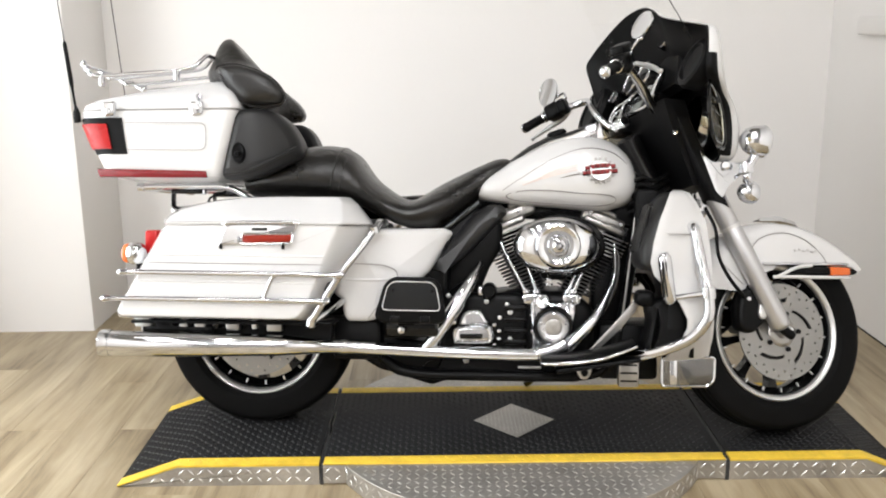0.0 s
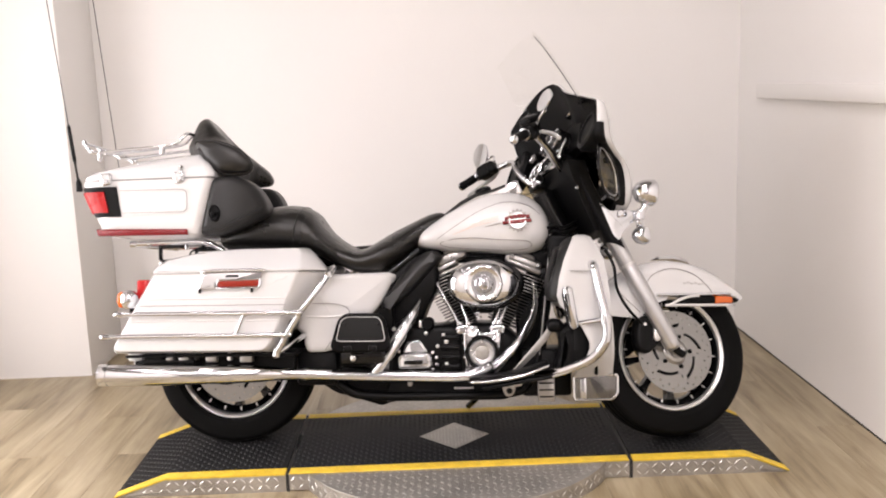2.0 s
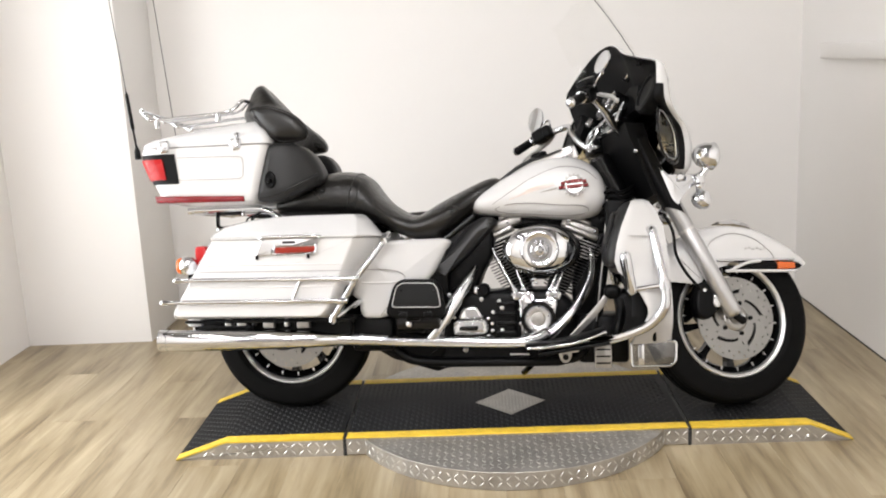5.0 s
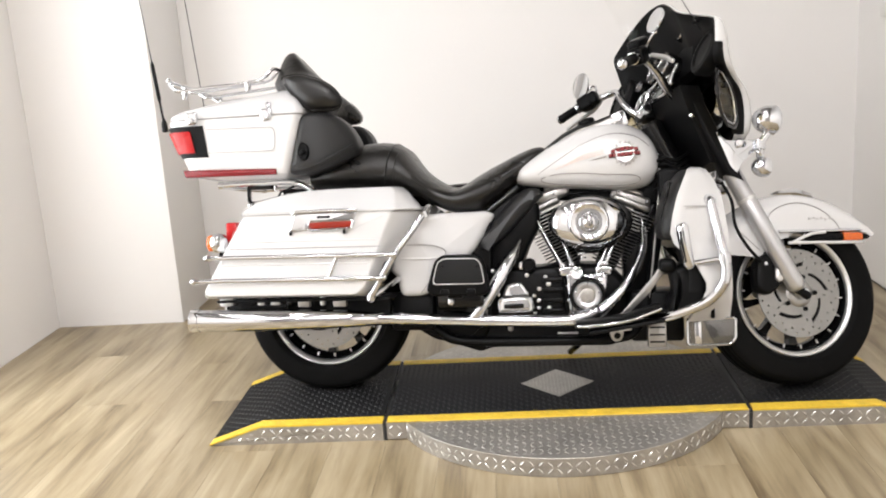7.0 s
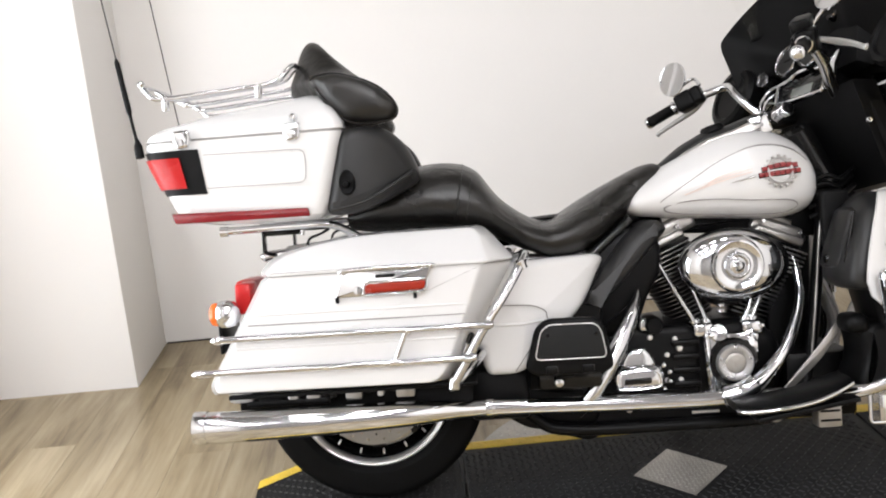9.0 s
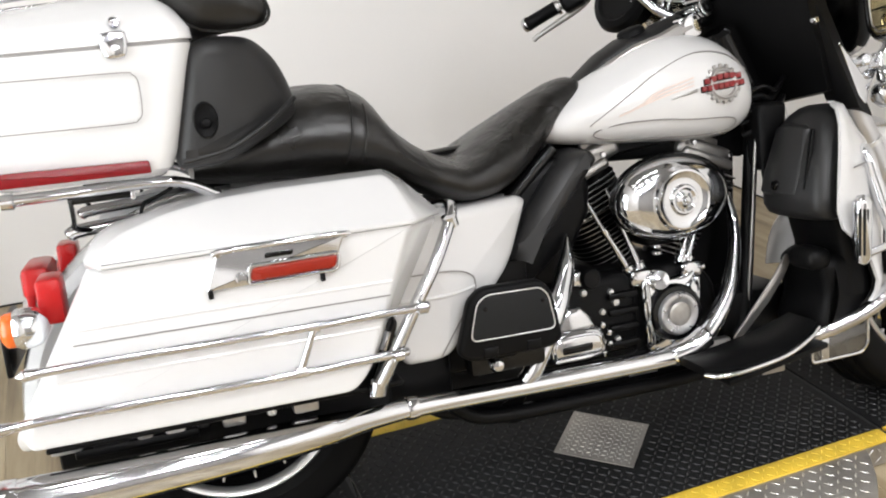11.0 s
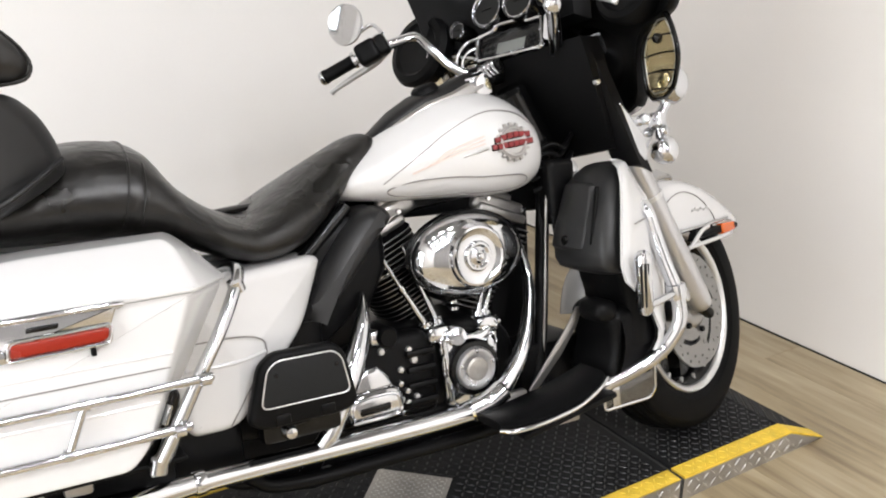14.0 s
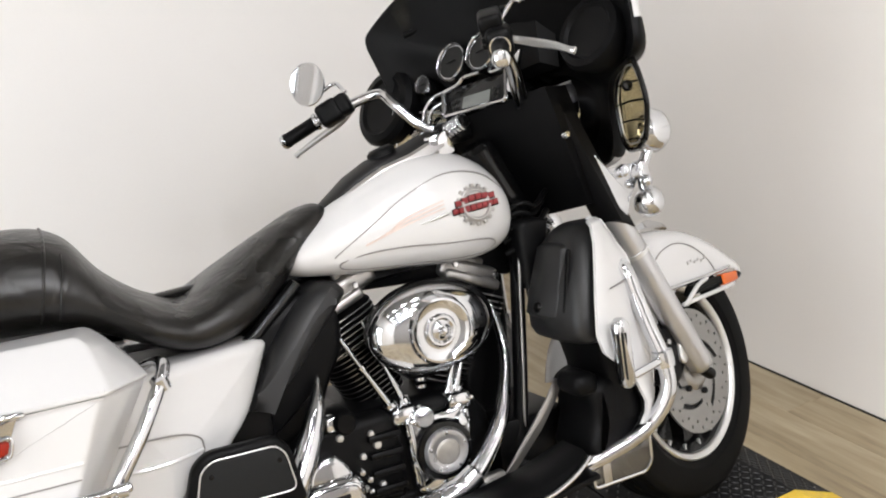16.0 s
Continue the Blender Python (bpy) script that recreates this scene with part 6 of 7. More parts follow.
# engine guard and highway pegs
for s, eg in zip(SIDES, both("engine_guard", lambda: tube([(1.300, -0.10, 0.640), (1.312, -0.20, 0.645), (1.320, -0.272, 0.626), (1.330, -0.288, 0.575), (1.341, -0.305, 0.510), (1.354, -0.325, 0.440), (1.352, -0.330, 0.375), (1.308, -0.318, 0.317), (1.234, -0.300, 0.281), (1.166, -0.27, 0.258), (1.11, -0.20, 0.248), (1.09, -0.14, 0.245)], 0.016, 18, 6), CHROME, None, "chrome engine guard bar")):
    def side(bm):
        return flipped(bm) if s > 0 else bm
    part("peg", side(tube([(1.221, -0.374, 0.556), (1.223, -0.373, 0.548), (1.243, -0.349, 0.430), (1.244, -0.348, 0.420)], 0.018, 18, 0, taper=[0.013, 0.0185, 0.0185, 0.014])), CHROME, eg, "chrome highway peg")
    for ix in (-0.009, 0.0, 0.009):
        part("peg_inlay", side(tube([(1.2150 + ix, -0.3905 + abs(ix) * 0.3, 0.535), (1.2335 + ix, -0.3665 + abs(ix) * 0.3, 0.438)], 0.0026, 8, 0)), PAD, eg, "dark rubber peg inlay")
    part("peg_arm", side(tube([(1.244, -0.349, 0.432), (1.285, -0.345, 0.438), (1.345, -0.330, 0.445)], 0.008, 12, 3)), CHROME, eg)
    part("peg_clamp", side(lathe([(0.010, -0.018), (0.0215, -0.016), (0.0225, 0.0), (0.0215, 0.016), (0.010, 0.018)], (1.353, -0.325, 0.445), (0.10, -0.05, -1), 18)), CHROME, eg, "chrome peg clamp")
    part("end_flange", side(lathe([(0.004, -0.006), (0.020, -0.005), (0.020, 0.005), (0.004, 0.006)], (1.320, -0.276, 0.628), (0.2, -0.8, 0.4), 18)), CHROME, eg)

# lower fairings: white shell, black pocket inside
LOW = [  # z, rear x, front x, outer y, inner y
    (0.738, 1.268, 1.300, -0.240, -0.195), (0.730, 1.254, 1.320, -0.275, -0.180), (0.700, 1.240, 1.345, -0.300, -0.150), (0.650, 1.218, 1.365, -0.325, -0.130), (0.590, 1.200, 1.372, -0.342, -0.120), (0.530, 1.190, 1.378, -0.350, -0.115), (0.495, 1.200, 1.380, -0.350, -0.115), (0.465, 1.232, 1.383, -0.350, -0.12), (0.420, 1.272, 1.388, -0.343, -0.125), (0.370, 1.298, 1.392, -0.334, -0.13), (0.345, 1.299, 1.393, -0.328, -0.13), (0.320, 1.290, 1.393, -0.320, -0.13), (0.300, 1.274, 1.393, -0.310, -0.13), (0.262, 1.256, 1.392, -0.275, -0.12), (0.240, 1.248, 1.392, -0.245, -0.11)]
rows_low = []
for a, b in zip(LOW, LOW[1:]):
    for k in range(2):
        rows_low.append(tuple(p + (q - p) * k / 2 for p, q in zip(a, b)))
rows_low.append(LOW[-1])


def shell_low(rows_):
    bm = bmesh.new()
    rings = []
    for z, xr, xf, yo, yi in rows_:
        d = min(0.098, (yi - yo) * 0.6)
        pts = [(xr, yo), (xr + (xf - xr) * 0.15, yo + 0.006), (xr + (xf - xr) * 0.40, yo + d * 0.30), (xr + (xf - xr) * 0.70, yo + d * 0.62), (xf - 0.010, yo + d * 0.92), (xf, yo + d * 1.08), (xf - 0.004, yi)]
        line = curve_points([(x, y, z) for x, y in pts], 3)
        rings.append(line)
    bridge(bm, rings, False, False)
    bmesh.ops.recalc_face_normals(bm, faces=bm.faces)
    bmesh.ops.solidify(bm, geom=bm.faces[:], thickness=0.007)
    return bm


for s in SIDES:
    def side(bm):
        return flipped(bm) if s > 0 else bm
    reach = 1.0 if s < 0 else 0.55
    shell = [(z, xr, xr + (xf - xr) * reach, yo, yo + (yi - yo) * reach) for z, xr, xf, yo, yi in rows_low]
    low = part("lower_fairing", side(shell_low(shell)), WHITE, bike, "white painted lower leg fairing", 50)
    part("lower_liner", side(shell_low([(z, xr + 0.003, xr + (xf - xr) * 0.5, yo + 0.012, yo + 0.012 + (yi - yo) * 0.5) for z, xr, xf, yo, yi in shell if z < 0.47])), BLACK, low, "black lining inside the leg fairing", 50)
    if s > 0:
        continue
    pocket = part("glove_box", side(loft([[Vector((x, y, z)) for x, y in outline([(xr - 0.018, yi), (xr - 0.024, (yo + yi) / 2), (xr - 0.006, yo + 0.026), (xr + 0.045, yo + 0.020), (xr + 0.06, yi)], 4, 0.03)] for z, xr, yo, yi in (
        (0.733, 1.272, -0.232, -0.180), (0.727, 1.258, -0.254, -0.162), (0.712, 1.240, -0.278, -0.145), (0.680, 1.218, -0.305, -0.130), (0.620, 1.196, -0.328, -0.128), (0.560, 1.180, -0.340, -0.130), (0.530, 1.178, -0.343, -0.134), (0.512, 1.186, -0.340, -0.140), (0.505, 1.200, -0.328, -0.148))])), VINYL, low, "black glove box inside the leg fairing", 50)
    part("box_door", side(loft([[Vector((x, y, z)) for x, y in outline([(xr - 0.012, yi), (xr - 0.018, (yo + yi) / 2), (xr - 0.006, yo), (xr + 0.02, yo), (xr + 0.02, yi)], 3, 0.012)] for z, xr, yo, yi in (
        (0.698, 1.216, -0.232, -0.165), (0.690, 1.206, -0.246, -0.154), (0.60, 1.178, -0.260, -0.143), (0.560, 1.167, -0.260, -0.143), (0.553, 1.171, -0.253, -0.148))])), VINYL, pocket, "black glove box door", 40)
    part("door_hinge", side(tube([(1.198, -0.268, 0.69), (1.172, -0.272, 0.57)], 0.005, 8, 0)), GLOSS, pocket, "black hinge line of the door")
    part("door_knob", side(lathe([(0.001, 0.012), (0.010, 0.010), (0.012, 0.0)], (1.160, -0.20, 0.575), (-1, 0, 0), 14)), GLOSS, pocket)
    part("pocket_column", side(loft([[Vector((x + dx, y, z)) for x, y in outline([(1.222, -0.14), (1.212, -0.22), (1.222, -0.300), (1.262, -0.314), (1.300, -0.294), (1.335, -0.265), (1.335, -0.14)], 3, 0.02)] for z, dx in ((0.515, -0.015), (0.49, 0.0), (0.44, 0.014), (0.39, 0.020), (0.34, 0.016))])), BLACK, low, "black inner column under the glove box", 50)
    part("inner_panel", side(box((1.325, -0.195, 0.37), (0.012, 0.12, 0.24), 0.004)), SATIN, low, "black inner panel")
    part("vent_latch", side(box((1.288, -0.20, 0.447), (0.02, 0.014, 0.05), 0.004)), ALU, low, "grey vent latch")
    part("lower_duct", side(pillow([(1.19, 0.415), (1.235, 0.435), (1.31, 0.425), (1.320, 0.36), (1.305, 0.30), (1.27, 0.272), (1.22, 0.262), (1.175, 0.27), (1.205, 0.34)], -0.300, -0.14, 0.025, 0.03, 4, True, lambda x, z: 0.35 * max(0, x - 1.29))), BLACK, low, "black lower inner duct", 50)
    part("panel_line", side(strip([(1.236, -0.338, 0.612), (1.29, -0.300, 0.6105), (1.34, -0.255, 0.6095)], 0.002, (0.6, -0.8, 0), 0.004)), STRIPE, low)
    part("flap", side(pillow([(1.254, 0.240), (1.404, 0.240), (1.403, 0.178), (1.386, 0.160), (1.254, 0.158)], -0.180, -0.176, 0.001, 0.010, 2)), FLAP, low, "clear plastic splash flap")
    ringf = [Vector((x, -0.178, z)) for x, z in outline([(1.252, 0.243), (1.406, 0.243), (1.405, 0.176), (1.387, 0.157), (1.252, 0.156)], 4, 0.01)]
    part("flap_edge", side(tube(ringf + [ringf[0]], 0.0045, 8, 0)), CHROME, low, "chrome flap edge")
    part("flap_bar", side(box((1.285, -0.180, 0.198), (0.022, 0.008, 0.078), 0.003)), CHROME, low)

# ---- steered front end, built straight ahead and then turned ----
for s in SIDES:
    y = s * 0.116
    leg = part("fork_leg", tube([(1.574, y, 0.311), (1.571, y, 0.317), (1.564, y, 0.331), (1.422, y, 0.602), (1.417, y, 0.612)], 0.03, 24, 0, taper=[0.024, 0.029, 0.0305, 0.0305, 0.027]), FORK, bike, "polished silver fork slider", 40, STEER)
    part("upper_tube", tube([(1.419, y, 0.606), (1.366, y, 0.710)], 0.0300, 24, 0), FORK, leg, "silver fork shroud", 40, STEER)
    part("slider_lip", lathe([(0.022, -0.006), (0.0335, -0.005), (0.0335, 0.005), (0.022, 0.006)], (1.417, y, 0.610), (-0.46, 0, 0.89), 26), ALU, leg, "", 40, STEER)
    part("fork_cover", loft([[Vector((x + dx, y + dy, z - dx * 0.42)) for dx, dy in ((-0.030, -0.026), (-0.022, -0.034), (0.022, -0.034), (0.030, -0.026), (0.030, 0.026), (0.022, 0.034), (-0.022, 0.034), (-0.030, 0.026))] for x, z in ((1.372, 0.676), (1.352, 0.722), (1.316, 0.80), (1.280, 0.88), (1.246, 0.955))]), BLACK, leg, "black fork cover", 40, STEER)
    part("axle_clamp", box((1.588, y * 0.98, 0.300), (0.070, 0.026, 0.026), 0.010, seg=3, m=Matrix.Rotation(radians(35), 4, "Y")), SATIN, leg, "", 40, STEER)
    cal = part("front_caliper", pillow([(1.435, 0.355), (1.450, 0.420), (1.500, 0.436), (1.535, 0.400), (1.528, 0.330), (1.480, 0.290), (1.440, 0.305)], s * 0.112, s * 0.055, 0.012, 0.02, 3), SATIN, bike, "black front brake caliper", 40, STEER)
    part("caliper_cap", pillow([(1.498, 0.345), (1.505, 0.395), (1.520, 0.402), (1.532, 0.392), (1.526, 0.338), (1.510, 0.332)], s * 0.120, s * 0.105, 0.005, 0.008, 3), ALU, cal, "bright caliper cap", 40, STEER)
    part("caliper_bolt", lathe([(0.001, 0.008), (0.006, 0.007), (0.008, 0.0)], (1.468, s * 0.112, 0.395), (0, s, 0), 12), CHROME, cal, "", 40, STEER)

fend = bmesh.new()
rings = []
FC = Vector((1.612, 0, 0.305))
for k in range(37):
    a = radians(34 + (170 - 34) * k / 36)
    R_ = 0.345 + 0.006 * math.cos(a * 2) + 0.022 * max(0.0, (a - radians(148)) / radians(22))
    if a < radians(95):
        lowr = max(0.20, min(R_ - 0.03, 0.198 / max(0.2, math.sin(a))))
    else:
        lowr = max(0.185, 0.198 / max(0.2, math.sin(a)) - 0.30 * (a - radians(95)) / radians(63) * 0.6)
        lowr = min(lowr, R_ - 0.05)
    ring = []
    for y, f in ((-0.088, 0.0), (-0.092, 0.35), (-0.090, 0.66), (-0.080, 0.83), (-0.060, 0.935), (-0.03, 0.985), (0, 1.0), (0.03, 0.985), (0.060, 0.935), (0.080, 0.83), (0.090, 0.66), (0.092, 0.35), (0.088, 0.0)):
        r = lowr + (R_ - lowr) * f
        ring.append(FC + Vector((r * math.cos(a), y, r * math.sin(a))))
    rings.append(ring)
bridge(fend, rings, False, False)
bmesh.ops.recalc_face_normals(fend, faces=fend.faces)
bmesh.ops.solidify(fend, geom=fend.faces[:], thickness=0.004)
fender = part("front_fender", fend, WHITE, bike, "white valanced front fender", 50, STEER)
for s in SIDES:
    part("fender_trim", tube([(1.535, s * 0.097, 0.5035), (1.70, s * 0.099, 0.505), (1.832, s * 0.092, 0.508), (1.866, s * 0.06, 0.510)], 0.005, 10, 3), CHROME, fender, "chrome fender edge trim", 40, STEER)
    part("fender_rail", tube([(1.555, s * 0.120, 0.462), (1.60, s * 0.118, 0.463), (1.75, s * 0.108, 0.464), (1.830, s * 0.098, 0.466), (1.864, s * 0.07, 0.470)], 0.0055, 10, 4), WHITE, fender, "white painted fender bracket rail", 40, STEER)
    part("rail_brace", tube([(1.57, s * 0.120, 0.463), (1.64, s * 0.114, 0.492), (1.70, s * 0.105, 0.500)], 0.0055, 10, 3), WHITE, fender, "", 40, STEER)
    part("marker_base", pillow([(1.63, 0.496), (1.851, 0.494), (1.869, 0.485), (1.856, 0.474), (1.61, 0.472)], s * 0.106, s * 0.085, 0.004, 0.008, 3), BLACK, fender, "black side marker base", 40, STEER)
    part("marker_lens", pillow([(1.766, 0.498), (1.836, 0.496), (1.836, 0.472), (1.766, 0.470)], s * 0.111, s * 0.09, 0.004, 0.005, 3), AMBER, fender, "amber side marker lens", 40, STEER)
    part("pinstripe", tube([FC + Vector((r * math.cos(radians(a)), s * yy, r * math.sin(radians(a)))) for r, a, yy in ((0.245, 122, 0.0935), (0.285, 108, 0.0925), (0.297, 92, 0.0915), (0.290, 76, 0.092), (0.270, 60, 0.0925), (0.245, 50, 0.0935))], 0.0013, 6, 5), STRIPE, fender, "", 40, STEER)
    for k in range(6):
        part("script_stroke", box((1.655 + k * 0.015, s * 0.094, 0.548 + (0.004 if k % 2 else 0) - k * 0.0008), (0.011, 0.002, 0.007), 0.0006), SCRIPT, fender, "", 40, STEER)
part("fender_badge", loft([[Vector((x, y, z)) for y in (-w, w) for _ in (0,)] + [Vector((x, w * 0.4, z + h)), Vector((x, -w * 0.4, z + h))] for x, z, w, h in ((1.575, 0.648, 0.004, 0.003), (1.60, 0.651, 0.014, 0.010), (1.66, 0.652, 0.018, 0.018), (1.72, 0.640, 0.014, 0.013), (1.735, 0.634, 0.004, 0.003))]), CHROME, fender, "chrome fender top light", 40, STEER)
part("fender_tip", tube([(1.888, -0.03, 0.500), (1.896, 0.0, 0.502), (1.888, 0.03, 0.500)], 0.006, 10, 4), CHROME, fender, "", 40, STEER)
part("rear_flap_seam", tube([FC + Vector((r * math.cos(radians(137)), -0.0925, r * math.sin(radians(137)))) for r in (0.20, 0.25, 0.30)], 0.0012, 6, 2), STRIPE, fender, "", 40, STEER)
part("brake_hose", tube([(1.33, -0.125, 0.665), (1.352, -0.14, 0.60), (1.355, -0.145, 0.52), (1.39, -0.14, 0.455), (1.45, -0.12, 0.40)], 0.0055, 10, 6), BLACK, bike, "black brake hose", 40, STEER)

# batwing fairing; its centre line lies a little to the left in the turned position
FY = -0.033
RIM = [(1.218, 0.0, 1.325), (1.219, -0.07, 1.289), (1.219, -0.12, 1.249), (1.227, -0.24, 1.190), (1.224, -0.345, 1.142), (1.219, -0.374, 1.118), (1.214, -0.377, 1.05), (1.214, -0.372, 1.005), (1.238, -0.338, 0.985), (1.30, -0.255, 0.977), (1.352, -0.200, 0.957), (1.370, -0.176, 0.90), (1.370, -0.165, 0.835), (1.382, -0.115, 0.808),
       (1.388, 0.0, 0.805), (1.355, 0.12, 0.815), (1.30, 0.20, 0.85), (1.25, 0.26, 0.91), (1.215, 0.285, 0.98), (1.19, 0.295, 1.08), (1.168, 0.305, 1.17), (1.156, 0.308, 1.225), (1.165, 0.285, 1.255), (1.185, 0.19, 1.300), (1.205, 0.09, 1.330)]
rim_line = curve_points(RIM, 3, True)
RC = Vector((1.22, FY, 1.04))


def fairing_surface(depths):
    rings = []
    for f, d in depths:
        ring = []
        for q in rim_line:
            p = RC + (q - RC) * f
            deep = min(1.25, max(0.45, 0.5 + (1.25 - p.z) * 2.2))
            ring.append(Vector((p.x + d * deep, p.y, p.z)))
        rings.append(ring)
    return rings


outer = loft(fairing_surface([(1.0, 0.0), (1.010, 0.008), (1.0, 0.026), (0.96, 0.048), (0.88, 0.070), (0.75, 0.092), (0.57, 0.122), (0.38, 0.150), (0.20, 0.168), (0.06, 0.175)]), caps=False)
outer.faces.new([v for v in list(outer.verts)[-len(rim_line):]])
part("fairing", outer, WHITE, bike, "white fork-mounted batwing fairing", 50, STEER)
inner = loft(fairing_surface([(1.0, 0.0), (0.988, -0.005), (0.968, 0.003), (0.93, 0.018), (0.86, 0.038), (0.75, 0.055), (0.6, 0.072), (0.4, 0.092), (0.2, 0.102), (0.05, 0.106)]), caps=False)
inner.faces.new([v for v in list(inner.verts)[-len(rim_line):]])
dash = part("inner_fairing", inner, BLACK, bike, "black inner fairing and dash", 50, STEER)


edge_bm = bmesh.new()
low_rim = [i for i, q in enumerate(rim_line) if q.y < -0.15 and 0.82 < q.z < 1.06]
bridge(edge_bm, [[r[i] for i in low_rim] for r in fairing_surface([(0.985, -0.006), (1.012, 0.000), (1.018, 0.008), (1.016, 0.018), (1.004, 0.026)])], False, False)
bmesh.ops.recalc_face_normals(edge_bm, faces=edge_bm.faces)
bmesh.ops.solidify(edge_bm, geom=edge_bm.faces[:], thickness=0.003)
part("fairing_edge", edge_bm, BLACK, dash, "black lower edge of the inner fairing", 50, STEER)

BACK = Vector((-0.93, 0, 0.36)).normalized()


def gauge(c, r):
    c = Vector(c)
    g = part("gauge", lathe([(0.002, -0.05), (r, -0.05), (r * 1.03, 0.0), (r * 1.0, 0.003), (r * 0.90, 0.002), (r * 0.88, 0.0), (0.002, 0.0)], c, BACK, 36), GLOSS, dash, "round gauge in a chrome ring", 40, STEER)
    part("gauge_ring", lathe([(r * 1.035, 0.0), (r * 1.045, 0.004), (r * 1.0, 0.008), (r * 0.955, 0.006), (r * 0.955, 0.002)], c, BACK, 40), CHROME, g, "thin chrome gauge ring", 60, STEER)
    part("gauge_face", lathe([(0.001, 0.0005), (r * 0.87, 0.0005), (r * 0.87, 0.002), (0.001, 0.0022)], c, BACK, 32), DIAL, g, "dark grey gauge face", 40, STEER)
    part("needle", box(c + BACK * 0.004, (0.002, r * 0.7, 0.003), 0.0006), BLACK, g, "", 40, STEER)


for spot, r in (((1.230, 0.118, 1.118), 0.044), ((1.225, 0.018, 1.112), 0.044), ((1.209, 0.202, 1.090), 0.022), ((1.262, 0.215, 1.175), 0.024), ((1.27, -0.03, 1.205), 0.024)):
    gauge(spot, r)
part("dash_hood", loft([[Vector((x, y0, z)), Vector((x, y1, z)), Vector((x + 0.03, y1, z + h)), Vector((x + 0.03, y0, z + h))] for x, y0, y1, z, h in ((1.262, -0.10, 0.25, 1.05, 0.16), (1.285, -0.13, 0.26, 1.03, 0.18))]), BLACK, dash, "black instrument panel", 30, STEER)
for s, c in ((-1, Vector((1.245, -0.255, 1.06))), (1, Vector((1.185, 0.318, 1.070)))):
    g = 1.0 if s < 0 else 1.22
    part("fairing_speaker", lathe([(0.002, -0.035), (0.070 * g, -0.035), (0.078 * g, 0.0), (0.072 * g, 0.014), (0.058 * g, 0.017), (0.052 * g, 0.010), (0.002, 0.006)], c, BACK, 40), BLACK, dash, "black round fairing speaker", 40, STEER)
part("speaker_trim", tube([Vector((1.185, 0.318, 1.070)) + BACK * 0.018 + Vector((0, 0.050 * math.cos(radians(a)), 0.050 * math.sin(radians(a)))) for a in range(180, 290, 12)], 0.0035, 8, 2), CHROME, dash, "chrome speaker trim", 40, STEER)
# radio block in a chrome frame
rm = Matrix.Translation((1.255, 0.045, 1.018)) @ Matrix.Rotation(radians(24), 4, "Y")
radio = part("radio", box((0, 0.008, -0.014), (0.09, 0.190, 0.074), 0.006, m=Matrix.Rotation(radians(4), 4, "X")), GLOSS, dash, "black radio in the dash", 40, STEER @ rm)
part("display", box((-0.0455, 0.002, -0.027), (0.003, 0.085, 0.033), 0.001, m=Matrix.Rotation(radians(4), 4, "X")), SCREEN, radio, "grey radio display", 40, STEER @ rm)
for by, bz in [(-0.056 - 0.011 * (i % 2), -0.040 + 0.012 * (i // 2)) for i in range(6)] + [(0.062 + 0.015 * (i % 2), -0.030 + 0.016 * (i // 2)) for i in range(4)]:
    part("radio_button", box((-0.046, by, bz), (0.004, 0.008, 0.008), 0.001), PAD, radio, "", 40, STEER @ rm)
fr = outline([(-0.093, -0.054), (0.104, -0.039), (0.113, 0.025), (0.062, 0.029), (0.052, 0.043), (-0.033, 0.036), (-0.043, 0.026), (-0.084, 0.025)], 4, 0.010)
fr_pts = [Vector((-0.047, y, z)) for y, z in fr]
part("radio_frame", tube(fr_pts + [fr_pts[0]], 0.0056, 8, 0), CHROME, dash, "chrome radio frame", 40, STEER @ rm)
part("frame_bow", tube([(-0.050, 0.112, 0.022), (-0.055, 0.140, 0.014), (-0.058, 0.160, -0.012), (-0.055, 0.164, -0.044)], 0.0050, 10, 5), CHROME, dash, "chrome bow beside the radio", 40, STEER @ rm)
part("frame_bow", tube([(-0.050, 0.112, -0.004), (-0.055, 0.130, -0.012), (-0.057, 0.142, -0.030), (-0.055, 0.144, -0.048)], 0.0040, 10, 5), CHROME, dash, "", 40, STEER @ rm)
part("ignition_block", box((1.195, 0.125, 0.962), (0.060, 0.085, 0.050), 0.012, seg=3), SATIN, dash, "black ignition housing", 40, STEER)
for k in range(5):
    part("cap_rib", lathe([(0.002, -0.0028), (0.0185, -0.0028), (0.0205, -0.0012), (0.0205, 0.0012), (0.0185, 0.0028), (0.002, 0.0028)], (1.172 + 0.001 * k, 0.114 - 0.0098 * k, 0.965 + 0.0022 * k), (-0.10, -0.97, 0.22), 24), CHROME, dash, "", 40, STEER)
part("cap_hub", tube([(1.170, 0.122, 0.963), (1.176, 0.068, 0.975)], 0.0145, 18, 0), SATIN, dash, "", 40, STEER)
part("frame_bracket", pillow([(-0.100, -0.040), (-0.098, 0.020), (-0.118, 0.046), (-0.135, 0.050), (-0.128, 0.010), (-0.138, -0.030), (-0.120, -0.050)], 0.0, 0.012, 0.003, 0.008, 2), CHROME, dash, "chrome bracket beside the radio", 40, STEER @ rm @ Matrix(((0, 1, 0, -0.056), (1, 0, 0, 0), (0, 0, 1, 0), (0, 0, 0, 1))))
part("dash_bolt", lathe([(0.001, 0.008), (0.006, 0.007), (0.008, 0.003), (0.008, -0.004)], (1.228, -0.150, 0.882), (-0.3, -0.95, 0), 14), CHROME, dash, "chrome bolt", 40, STEER)
